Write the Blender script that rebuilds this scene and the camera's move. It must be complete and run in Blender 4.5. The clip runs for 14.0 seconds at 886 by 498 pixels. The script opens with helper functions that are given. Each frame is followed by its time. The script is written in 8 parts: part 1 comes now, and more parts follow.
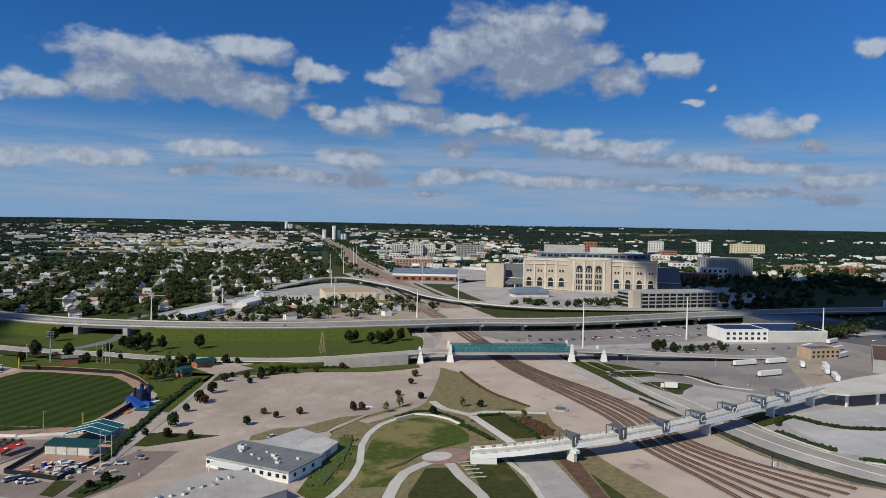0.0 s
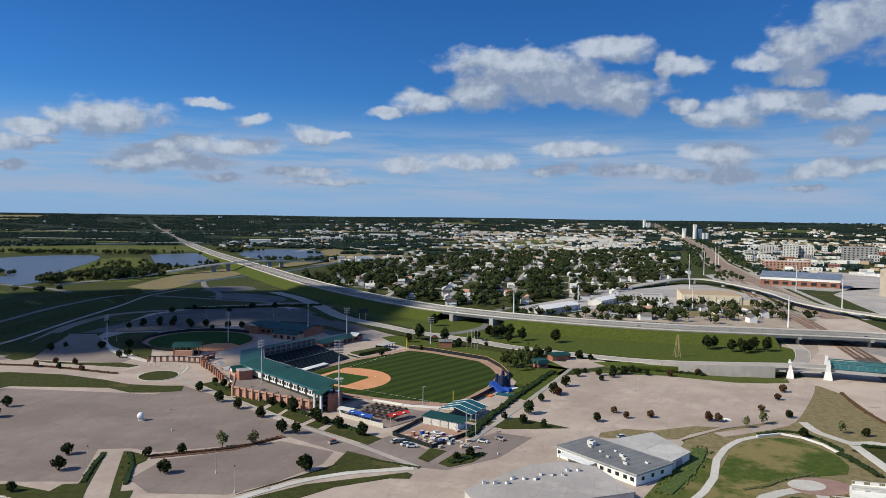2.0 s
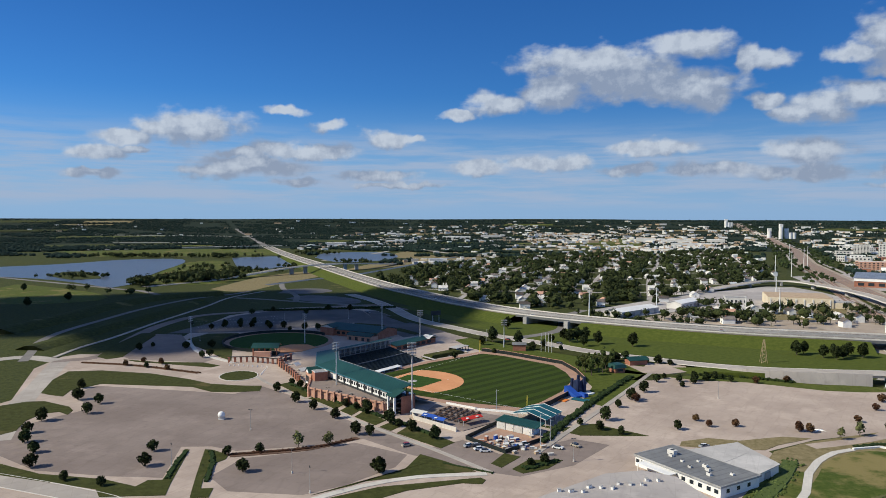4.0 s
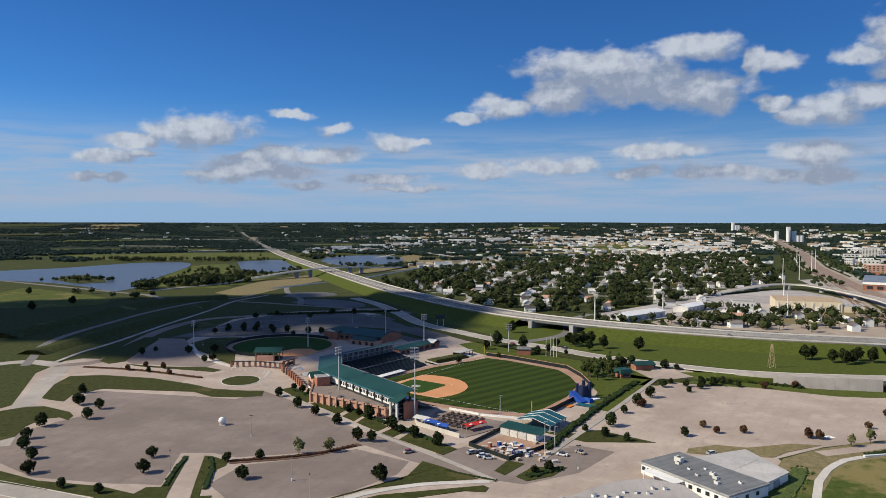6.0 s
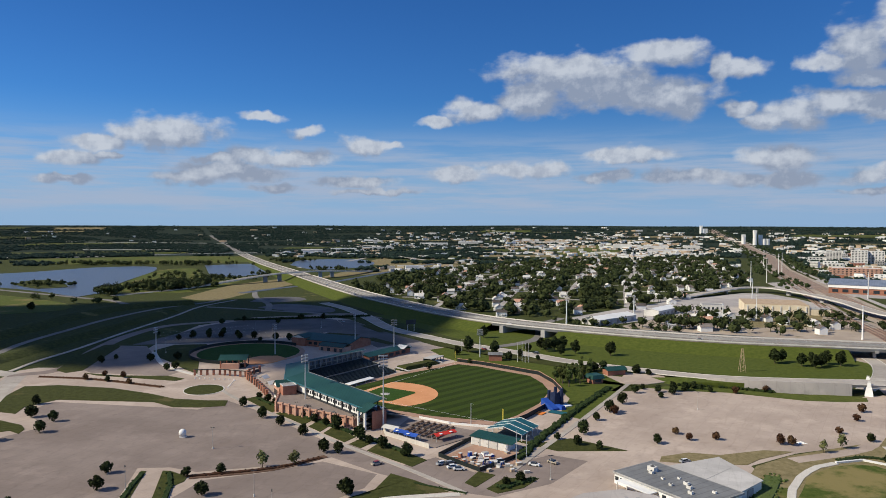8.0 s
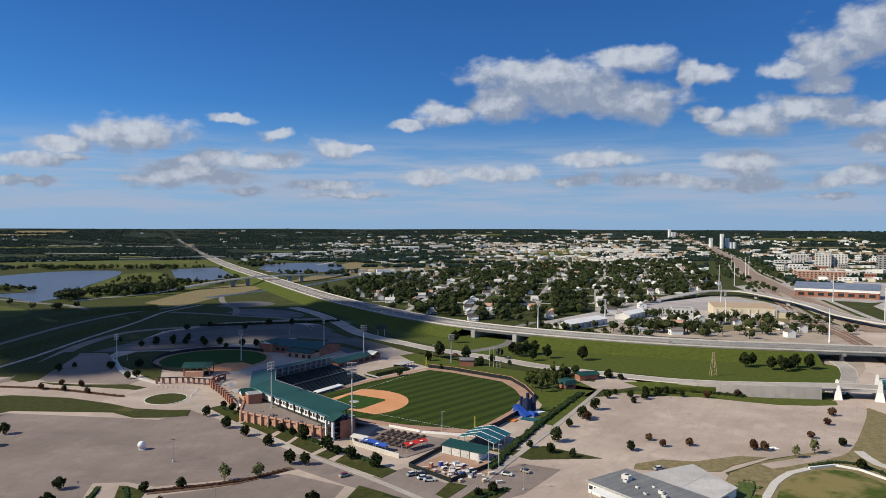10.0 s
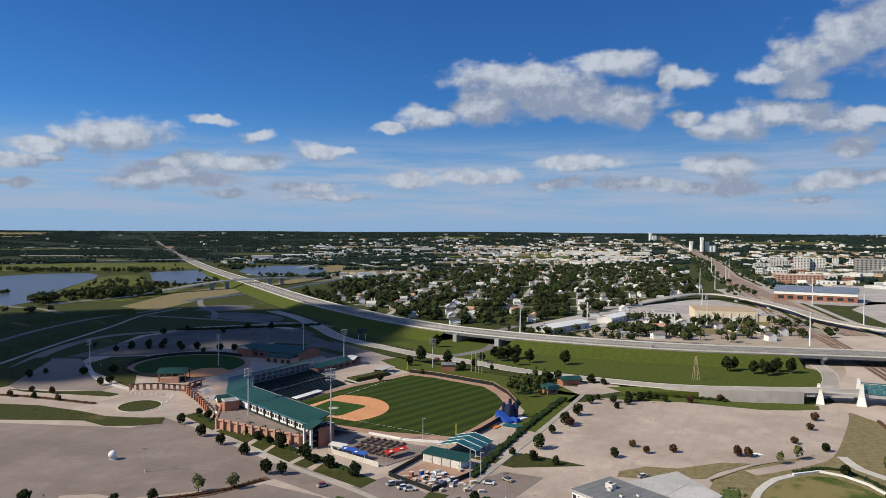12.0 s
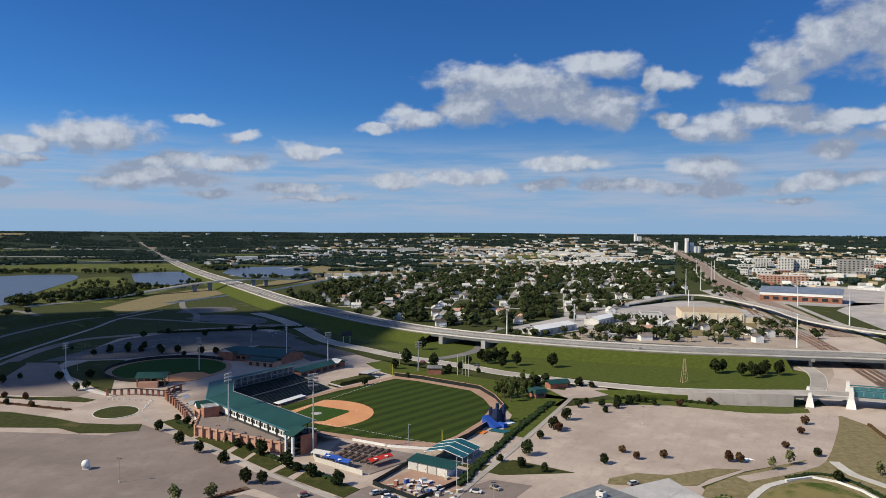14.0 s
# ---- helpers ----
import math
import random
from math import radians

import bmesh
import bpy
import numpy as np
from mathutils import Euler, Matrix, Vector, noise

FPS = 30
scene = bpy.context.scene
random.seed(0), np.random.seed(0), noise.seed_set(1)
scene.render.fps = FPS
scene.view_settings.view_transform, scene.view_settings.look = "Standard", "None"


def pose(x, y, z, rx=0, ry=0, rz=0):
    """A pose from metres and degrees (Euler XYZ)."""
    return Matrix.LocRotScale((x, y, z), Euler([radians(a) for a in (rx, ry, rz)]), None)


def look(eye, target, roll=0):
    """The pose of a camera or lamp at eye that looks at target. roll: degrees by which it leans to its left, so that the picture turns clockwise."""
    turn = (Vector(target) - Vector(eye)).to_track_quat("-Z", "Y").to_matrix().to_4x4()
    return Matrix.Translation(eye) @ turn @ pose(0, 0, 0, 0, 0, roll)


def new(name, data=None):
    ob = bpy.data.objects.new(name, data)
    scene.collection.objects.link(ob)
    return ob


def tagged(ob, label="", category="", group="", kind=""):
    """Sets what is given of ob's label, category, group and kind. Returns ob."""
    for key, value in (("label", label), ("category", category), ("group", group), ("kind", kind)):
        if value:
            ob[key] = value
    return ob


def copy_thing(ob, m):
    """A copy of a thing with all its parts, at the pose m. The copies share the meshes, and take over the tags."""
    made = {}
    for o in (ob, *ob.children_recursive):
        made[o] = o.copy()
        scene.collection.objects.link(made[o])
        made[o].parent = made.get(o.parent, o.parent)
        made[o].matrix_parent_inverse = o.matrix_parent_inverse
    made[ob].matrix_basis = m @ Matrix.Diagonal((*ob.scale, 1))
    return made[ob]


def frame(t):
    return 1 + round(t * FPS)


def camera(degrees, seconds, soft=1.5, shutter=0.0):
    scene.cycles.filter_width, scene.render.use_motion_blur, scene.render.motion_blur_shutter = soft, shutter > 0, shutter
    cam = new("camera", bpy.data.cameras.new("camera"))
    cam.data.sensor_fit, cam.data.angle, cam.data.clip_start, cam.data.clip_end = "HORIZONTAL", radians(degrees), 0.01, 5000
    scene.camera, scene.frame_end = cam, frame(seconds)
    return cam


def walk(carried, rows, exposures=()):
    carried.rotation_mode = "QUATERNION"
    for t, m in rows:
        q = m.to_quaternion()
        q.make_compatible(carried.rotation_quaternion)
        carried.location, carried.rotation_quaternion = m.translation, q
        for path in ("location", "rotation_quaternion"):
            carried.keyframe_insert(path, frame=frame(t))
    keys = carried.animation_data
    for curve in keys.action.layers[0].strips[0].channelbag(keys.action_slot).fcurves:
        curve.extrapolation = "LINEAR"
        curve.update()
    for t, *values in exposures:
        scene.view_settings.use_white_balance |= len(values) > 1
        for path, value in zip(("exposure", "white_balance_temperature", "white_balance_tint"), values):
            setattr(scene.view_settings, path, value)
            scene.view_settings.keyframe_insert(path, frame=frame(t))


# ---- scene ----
# ------------------------------------------------------------ camera
cam = camera(64.2, 14.0, soft=0.75)
# seconds, x, y, z, yaw, pitch, roll
PATH = [
    (0, -0.60, -31.20, 92.40, -27.600, -2.140, 1.000),
    (0.5, -0.20, -32.00, 92.60, -17.404, -2.431, 0.950),
    (1, 0.40, -32.40, 92.70, -9.234, -2.601, 0.933),
    (1.5, 1.00, -32.20, 92.70, -3.596, -2.666, 0.791),
    (2, 1.50, -31.50, 92.65, 0.834, -2.672, 0.718),
    (2.5, 1.75, -30.50, 92.55, 3.939, -2.676, 0.495),
    (3, 1.76, -29.59, 92.44, 5.682, -2.618, 0.346),
    (3.5, 1.70, -29.01, 92.58, 6.394, -2.579, 0.222),
    (6, 2.68, -24.48, 92.60, 7.265, -2.278, 0.060),
    (6.5, 2.80, -22.80, 92.80, 6.719, -2.178, 0.079),
    (7, 2.91, -20.85, 93.01, 6.208, -2.138, 0.064),
    (7.5, 2.96, -18.83, 93.11, 5.546, -2.068, 0.103),
    (8, 2.97, -16.77, 93.18, 5.001, -2.022, 0.098),
    (10.5, 2.73, -8.00, 93.33, 2.216, -1.676, 0.198),
    (11, 2.86, -6.59, 93.43, 1.862, -1.626, 0.248),
    (11.5, 2.92, -5.25, 93.48, 1.511, -1.563, 0.274),
    (12, 2.93, -3.85, 93.56, 1.232, -1.513, 0.292),
    (12.5, 2.88, -2.34, 93.68, 0.928, -1.517, 0.281),
    (13, 2.81, -0.56, 93.70, 0.639, -1.476, 0.300),
    (13.5, 2.80, 1.60, 93.69, 0.312, -1.434, 0.316),
    (14, 2.79, 3.78, 93.70, 0.088, -1.444, 0.319),
]
walk(cam, [(t, pose(x, y, z, 90 + p, 0, w) @ pose(0, 0, 0, 0, 0, r)) for t, x, y, z, w, p, r in PATH],
     exposures=[(0.0, -0.26, 5780, 4), (0.6, -0.26, 5780, 4), (1.5, -0.05, 5850, 4), (3.5, 0.06, 5900, 4), (6.0, 0.06, 6150, 6), (14.0, 0.05, 6150, 6)])

# ------------------------------------------------------------ sky, clouds and sun
SUN_FROM = Vector((-0.94, -0.36, 0.80)).normalized()
world = bpy.data.worlds.new("sky")
scene.world = world
world.use_nodes = True
wt = world.node_tree
back = wt.nodes["Background"]
back.inputs[1].default_value = 0.056
sky = wt.nodes.new("ShaderNodeTexSky")
sky.sky_type, sky.sun_disc = "NISHITA", False
sky.sun_elevation = math.asin(SUN_FROM.z)
sky.sun_rotation = -math.atan2(SUN_FROM.x, SUN_FROM.y)
sky.air_density, sky.dust_density, sky.ozone_density = 1.0, 0.2, 1.5


def link(tree, a, b):
    tree.links.new(a, b)


def math_node(tree, op, a, b=None, c=None, clamp=False):
    n = tree.nodes.new("ShaderNodeMath")
    n.operation, n.use_clamp = op, clamp
    for i, v in enumerate((a, b, c)):
        if v is None:
            continue
        if isinstance(v, (int, float)):
            n.inputs[i].default_value = v
        else:
            tree.links.new(v, n.inputs[i])
    return n.outputs[0]


def noise_of(tree, vec, scale, detail=4.0, rough=0.55):
    n = tree.nodes.new("ShaderNodeTexNoise")
    n.inputs["Scale"].default_value, n.inputs["Detail"].default_value, n.inputs["Roughness"].default_value = scale, detail, rough
    tree.links.new(vec, n.inputs["Vector"])
    return n.outputs[0]


# clouds: azimuth (to the right of +y), elevation, half width, half height, all in degrees
CLOUDS_NORTH = (
    (-25.9, 6.8, 3.30, 1.33),
    (-28.7, 6.5, 1.93, 0.56),
    (-31, 5.9, 1.93, 0.47),
    (-32.7, 4.8, 1.86, 0.50),
    (-30.7, 5, 1.00, 0.26),
    (-33.1, 3.2, 1.55, 0.34),
    (-19.4, 8.4, 1.36, 0.41),
    (-16.1, 7.4, 1.50, 0.47),
    (-11, 6.3, 2.32, 0.72),
    (-8.8, 6.3, 0.98, 0.34),
    (-18, 5.2, 3.90, 0.70),
    (-22.5, 4.7, 1.98, 0.41),
    (-21.5, 3.9, 4.04, 0.74),
    (-24.9, 3.4, 2.48, 0.50),
    (-18, 2.8, 1.94, 0.33),
    (-15.9, 4.9, 1.41, 0.33),
)
CLOUDS_MIDDLE = (
    (-12.2, 3.4, 3.19, 0.44),
    (-10.6, 2.7, 3.41, 0.24),
    (-3.8, 3.9, 2.37, 0.54),
    (-2.3, 9.1, 2.36, 0.90),
    (-5.4, 8.2, 1.57, 0.43),
    (5.3, 12, 5.81, 1.25),
    (2.3, 10, 3.41, 1.41),
    (7.5, 10.5, 2.94, 1.39),
    (12.5, 9.6, 3.71, 1.38),
    (10.1, 10.6, 2.33, 1.01),
    (12.2, 12.9, 3.27, 0.98),
    (17.7, 11.2, 1.81, 0.62),
    (16.3, 11.4, 0.62, 0.98),
    (17.8, 8.6, 1.04, 0.49),
    (21.6, 8.2, 2.19, 1.23),
    (25, 8.5, 2.85, 0.89),
    (19.7, 7.7, 1.68, 0.54),
    (27.8, 7.5, 2.17, 0.63),
    (29, 6.1, 1.63, 0.66),
    (10, 5.3, 3.54, 0.62),
    (20.2, 5, 2.57, 0.86),
    (1.5, 4.3, 4.40, 0.63),
)
CLOUDS_LOW = (
    (7.8, 3.7, 2.38, 0.48),
    (14.1, 3.7, 3.36, 0.61),
    (20.5, 3.4, 3.76, 0.54),
    (26.8, 3.4, 3.29, 0.52),
    (26.1, 2.4, 1.73, 0.26),
    (22.8, 11.3, 1.52, 0.60),
    (25.3, 12, 2.20, 1.73),
    (25.8, 10.1, 1.88, 0.59),
    (28, 13.2, 2.15, 1.98),
)
CLOUDS_EAST = (
    (32.6, 14.2, 5.77, 2.51),
    (35.3, 12.7, 4.29, 2.05),
    (38.3, 15.4, 1.65, 1.10),
    (41.2, 11.2, 2.02, 1.22),
    (33.5, 11.1, 2.99, 0.93),
    (40, 13.2, 1.12, 0.81),
    (45.2, 12.2, 1.98, 0.88),
    (43.6, 12.9, 0.63, 0.40),
    (48.2, 10.4, 0.43, 0.27),
    (47, 9.3, 0.83, 0.31),
    (58, 12.5, 1.15, 0.68),
    (51.7, 7.3, 2.26, 1.01),
    (54.5, 7.5, 0.89, 0.60),
    (55.1, 6, 1.30, 0.43),
    (30.4, 8.2, 3.62, 0.62),
    (33.2, 6.9, 3.87, 0.72),
    (38.2, 7.1, 1.42, 0.76),
    (39.9, 6.1, 5.07, 0.71),
    (44.6, 5, 3.54, 0.51),
    (47.9, 4.8, 2.56, 0.37),
    (51, 4.3, 4.80, 0.49),
    (56.6, 3.5, 3.47, 0.56),
    (37.3, 3.4, 5.65, 0.53),
    (45.1, 2.9, 3.96, 0.33),
    (57, 2, 1.48, 0.30),
    (51.1, 2.4, 6.33, 0.32),
    (29.6, 3.9, 4.42, 0.54),
)
CLOUDS = CLOUDS_NORTH + CLOUDS_MIDDLE + CLOUDS_LOW + CLOUDS_EAST


def cloud_field():
    """Node group: how far inside a cloud a direction lies (azimuth, elevation in degrees)."""
    g = bpy.data.node_groups.new("cloud field", "ShaderNodeTree")
    g.interface.new_socket("P", in_out="INPUT", socket_type="NodeSocketVector")
    g.interface.new_socket("D", in_out="OUTPUT", socket_type="NodeSocketFloat")
    gi, go = g.nodes.new("NodeGroupInput"), g.nodes.new("NodeGroupOutput")
    near = None
    # bend the outlines with coarse and fine turbulence
    at = gi.outputs[0]
    for scale, amount in ((0.30, (3.2, 1.5, 0)), (1.1, (0.9, 0.6, 0))):
        wn_ = g.nodes.new("ShaderNodeTexNoise")
        wn_.inputs["Scale"].default_value, wn_.inputs["Detail"].default_value = scale, 3.0
        g.links.new(gi.outputs[0], wn_.inputs["Vector"])
        off = g.nodes.new("ShaderNodeVectorMath")
        off.operation = "MULTIPLY_ADD"
        off.inputs[1].default_value, off.inputs[2].default_value = amount, tuple(-0.5 * k for k in amount)
        g.links.new(wn_.outputs["Color"], off.inputs[0])
        add = g.nodes.new("ShaderNodeVectorMath")
        g.links.new(at, add.inputs[0])
        g.links.new(off.outputs[0], add.inputs[1])
        at = add.outputs[0]
    for a, e, ra, re in CLOUDS:
        m = g.nodes.new("ShaderNodeVectorMath")
        m.operation = "MULTIPLY_ADD"
        g.links.new(at, m.inputs[0])
        m.inputs[1].default_value, m.inputs[2].default_value = (0.86 / ra, 0.82 / re, 0), (-0.86 * a / ra, -0.82 * e / re, 0)
        n = g.nodes.new("ShaderNodeVectorMath")
        n.operation = "LENGTH"
        g.links.new(m.outputs[0], n.inputs[0])
        near = n.outputs["Value"] if near is None else math_node(g, "SMOOTH_MIN", near, n.outputs["Value"], 0.25)
    ns = g.nodes.new("ShaderNodeTexNoise")
    ns.inputs["Scale"].default_value, ns.inputs["Detail"].default_value, ns.inputs["Roughness"].default_value = 0.50, 8.0, 0.52
    st = g.nodes.new("ShaderNodeVectorMath")
    st.operation = "MULTIPLY"
    st.inputs[1].default_value = (0.8, 1.6, 1.0)
    g.links.new(gi.outputs[0], st.inputs[0])
    g.links.new(st.outputs[0], ns.inputs["Vector"])
    inside = math_node(g, "SUBTRACT", 1.0, near)
    wob = math_node(g, "MULTIPLY_ADD", ns.outputs[0], 1.35, -0.60)
    g.links.new(math_node(g, "ADD", inside, wob), go.inputs[0])
    return g


tc = wt.nodes.new("ShaderNodeTexCoord")
sep = wt.nodes.new("ShaderNodeSeparateXYZ")
link(wt, tc.outputs["Generated"], sep.inputs[0])
az = math_node(wt, "MULTIPLY", math_node(wt, "ARCTAN2", sep.outputs[0], sep.outputs[1]), 57.2958)
el = math_node(wt, "MULTIPLY", math_node(wt, "ARCSINE", sep.outputs[2]), 57.2958)
comb = wt.nodes.new("ShaderNodeCombineXYZ")
link(wt, az, comb.inputs[0]), link(wt, el, comb.inputs[1])
field = cloud_field()
dens = []
for shift in ((0, 0, 0), (-0.9, 1.5, 0)):
    v = wt.nodes.new("ShaderNodeVectorMath")
    v.inputs[1].default_value = shift
    link(wt, comb.outputs[0], v.inputs[0])
    gn = wt.nodes.new("ShaderNodeGroup")
    gn.node_tree = field
    link(wt, v.outputs[0], gn.inputs[0])
    dens.append(gn.outputs[0])


def ramp(tree, value, lo, hi, a=0.0, b=1.0, smooth=True):
    n = tree.nodes.new("ShaderNodeMapRange")
    n.interpolation_type = "SMOOTHSTEP" if smooth else "LINEAR"
    for i, v in zip((1, 2, 3, 4), (lo, hi, a, b)):
        n.inputs[i].default_value = v
    tree.links.new(value, n.inputs[0])
    return n.outputs[0]


def mix(tree, fac, a, b, blend="MIX"):
    n = tree.nodes.new("ShaderNodeMix")
    n.data_type, n.blend_type = "RGBA", blend
    for sock, v in ((n.inputs[0], fac), (n.inputs[6], a), (n.inputs[7], b)):
        if isinstance(v, (int, float)):
            sock.default_value = v
        elif isinstance(v, tuple):
            sock.default_value = (*v, 1) if len(v) == 3 else v
        else:
            tree.links.new(v, sock)
    return n.outputs[2]


cover = ramp(wt, dens[0], -0.05, 0.55, 0.0, 0.95)
lit = ramp(wt, math_node(wt, "SUBTRACT", dens[0], dens[1]), -0.20, 1.15)
haze = ramp(wt, el, 0.0, 10.0, 0.88, 0.0)
lit_far = math_node(wt, "MULTIPLY", lit, ramp(wt, el, 0.0, 8.0, 0.45, 1.0))
billow = ramp(wt, noise_of(wt, comb.outputs[0], 0.9, 6.0, 0.6), 0.32, 0.66, -0.38, 0.22)
lit_far = math_node(wt, "ADD", lit_far, billow)
lit_far.node.use_clamp = True
white = mix(wt, lit_far, (5.0, 5.6, 7.2), (9.9, 10.1, 11.0))
hs = wt.nodes.new("ShaderNodeHueSaturation")
hs.inputs["Saturation"].default_value = 1.12
link(wt, sky.outputs[0], hs.inputs["Color"])
blue = mix(wt, 1.0, hs.outputs[0], (0.42, 0.85, 1.50), "MULTIPLY")
veil = mix(wt, haze, blue, (5.2, 7.4, 10.9))
# thin far streaks low over the horizon
flat = wt.nodes.new("ShaderNodeVectorMath")
flat.operation = "MULTIPLY"
flat.inputs[1].default_value = (0.085, 0.95, 1.0)
link(wt, comb.outputs[0], flat.inputs[0])
streak = ramp(wt, noise_of(wt, flat.outputs[0], 1.0, 6.0, 0.6), 0.36, 0.62, 0.0, 0.85)
band = math_node(wt, "MULTIPLY", ramp(wt, el, 0.3, 1.6), ramp(wt, el, 4.2, 8.0, 1.0, 0.0))
veil = mix(wt, math_node(wt, "MULTIPLY", streak, band), veil, (6.7, 7.6, 9.7))
# unseen cumulus added over the rest of the sky to whiten its fill
rest = ramp(wt, noise_of(wt, comb.outputs[0], 0.055, 7.0, 0.6), 0.50, 0.62, 0.0, 0.9)
aside = math_node(wt, "MAXIMUM", ramp(wt, el, 21.0, 30.0), ramp(wt, math_node(wt, "ABSOLUTE", math_node(wt, "SUBTRACT", az, 10.0)), 62.0, 75.0))
veil = mix(wt, math_node(wt, "MULTIPLY", rest, aside), veil, (9.6, 9.8, 10.4))
total = mix(wt, cover, veil, white)
link(wt, total, back.inputs[0])

sun = new("sun", bpy.data.lights.new("sun", "SUN"))
sun.data.energy, sun.data.angle, sun.data.color = 5.15, radians(0.5), (1.0, 0.865, 0.675)
sun.matrix_world = look(SUN_FROM * 900, (0, 0, 0))


# ------------------------------------------------------------ materials
def material(name, rough=0.8, metal=0.0, spec=0.3):
    m = bpy.data.materials.new(name)
    m.use_nodes = True
    b = m.node_tree.nodes["Principled BSDF"]
    b.inputs["Roughness"].default_value, b.inputs["Metallic"].default_value = rough, metal
    b.inputs["Specular IOR Level"].default_value = spec
    return m, m.node_tree, b


def where(tree, kind="Object"):
    return tree.nodes.new("ShaderNodeTexCoord").outputs[kind]


def place(tree):
    """World position, so that a pattern runs on over neighbouring pieces."""
    return tree.nodes.new("ShaderNodeNewGeometry").outputs["Position"]


def bump(tree, b, height, strength=0.3, distance=0.1):
    n = tree.nodes.new("ShaderNodeBump")
    n.inputs["Strength"].default_value, n.inputs["Distance"].default_value = strength, distance
    tree.links.new(height, n.inputs["Height"])
    tree.links.new(n.outputs[0], b.inputs["Normal"])


def speckled(name, dark, light, big=0.03, small=0.6, rough=0.85, metal=0.0, spec=0.25, per_thing=0.0, relief=0.2, stain=None):
    """Two tones mixed by coarse and fine noise, with relief; per_thing varies the brightness from object to object."""
    m, t, b = material(name, rough, metal, spec)
    p = place(t)
    a, c = noise_of(t, p, big), noise_of(t, p, small, 3.0)
    f = math_node(t, "ADD", math_node(t, "MULTIPLY", ramp(t, a, 0.3, 0.7), 0.6), math_node(t, "MULTIPLY", ramp(t, c, 0.25, 0.75), 0.4))
    col = mix(t, f, dark, light)
    if stain:
        col = mix(t, ramp(t, noise_of(t, p, stain[1], 6.0, 0.65), 0.56, 0.72, 0.0, 0.75), col, stain[0])
    if per_thing:
        r = t.nodes.new("ShaderNodeObjectInfo").outputs["Random"]
        h = t.nodes.new("ShaderNodeHueSaturation")
        t.links.new(math_node(t, "MULTIPLY_ADD", r, 2 * per_thing, 1 - per_thing), h.inputs["Value"])
        t.links.new(col, h.inputs["Color"])
        col = h.outputs[0]
    t.links.new(col, b.inputs["Base Color"])
    if relief:
        bump(t, b, c, relief, 0.15)
    return m


def paving(name, dark, light, slab, joint, turn=0.0, crack=0.35):
    """Concrete slabs with dark joints, oil stains and patched tones."""
    m, t, b = material(name, 0.9, 0.0, 0.2)
    p = place(t)
    rot = t.nodes.new("ShaderNodeVectorRotate")
    rot.rotation_type = "Z_AXIS"
    rot.inputs["Angle"].default_value = radians(turn)
    t.links.new(p, rot.inputs["Vector"])
    f = ramp(t, noise_of(t, p, 0.02, 5.0, 0.6), 0.3, 0.7)
    col = mix(t, f, dark, light)
    # broad bleached and dirtied fields, then oil stains
    col = mix(t, ramp(t, noise_of(t, p, 0.045, 7.0, 0.68), 0.50, 0.66, 0.0, 0.55), col, tuple(c * 1.16 for c in light))
    col = mix(t, ramp(t, noise_of(t, p, 0.011, 6.0, 0.6), 0.50, 0.68, 0.0, 0.45), col, tuple(c * 0.82 for c in dark))
    col = mix(t, ramp(t, noise_of(t, p, 0.25, 5.0, 0.7), 0.52, 0.75, 0.0, crack), col, tuple(c * 0.55 for c in dark))
    br = t.nodes.new("ShaderNodeTexBrick")
    br.offset = 0.0
    br.inputs["Scale"].default_value = 1.0
    br.inputs["Mortar Size"].default_value, br.inputs["Mortar Smooth"].default_value = joint, 0.3
    br.inputs["Brick Width"].default_value = br.inputs["Row Height"].default_value = slab
    br.inputs["Color1"].default_value, br.inputs["Color2"].default_value, br.inputs["Mortar"].default_value = (0.965, 0.965, 0.965, 1), (1.035, 1.035, 1.035, 1), (0.90, 0.895, 0.89, 1)
    t.links.new(rot.outputs[0], br.inputs["Vector"])
    col = mix(t, 1.0, col, br.outputs[0], "MULTIPLY")
    # long dark trails of tyres and sealed cracks
    wv = t.nodes.new("ShaderNodeTexWave")
    wv.inputs["Scale"].default_value, wv.inputs["Distortion"].default_value, wv.inputs["Detail"].default_value = 0.035, 9.0, 3.0
    t.links.new(rot.outputs[0], wv.inputs["Vector"])
    col = mix(t, ramp(t, wv.outputs["Fac"], 0.95, 1.0, 0.0, 0.12), col, tuple(c * 0.6 for c in dark))
    t.links.new(col, b.inputs["Base Color"])
    bump(t, b, noise_of(t, p, 2.0), 0.15, 0.05)
    return m


def grass(name, dark, light, dry, dryness=0.45, stripe=0.0, turn=0.0):
    m, t, b = material(name, 0.95, 0.0, 0.1)
    p = place(t)
    col = mix(t, ramp(t, noise_of(t, p, 0.35, 5.0, 0.7), 0.3, 0.7), dark, light)
    col = mix(t, ramp(t, noise_of(t, p, 0.03, 6.0, 0.65), 1 - dryness, 1.12 - dryness, 0.0, 0.85), col, dry)
    if stripe:
        rot = t.nodes.new("ShaderNodeVectorRotate")
        rot.rotation_type = "Z_AXIS"
        rot.inputs["Angle"].default_value = radians(turn)
        t.links.new(p, rot.inputs["Vector"])
        s = t.nodes.new("ShaderNodeSeparateXYZ")
        t.links.new(rot.outputs[0], s.inputs[0])
        band = math_node(t, "SINE", math_node(t, "MULTIPLY", s.outputs[0], 2 * math.pi / stripe))
        col = mix(t, ramp(t, band, -0.35, 0.35, 0.0, 0.85), col, tuple(c * 1.38 for c in light))
    t.links.new(col, b.inputs["Base Color"])
    bump(t, b, noise_of(t, p, 1.2, 6.0, 0.7), 0.5, 0.3)
    return m


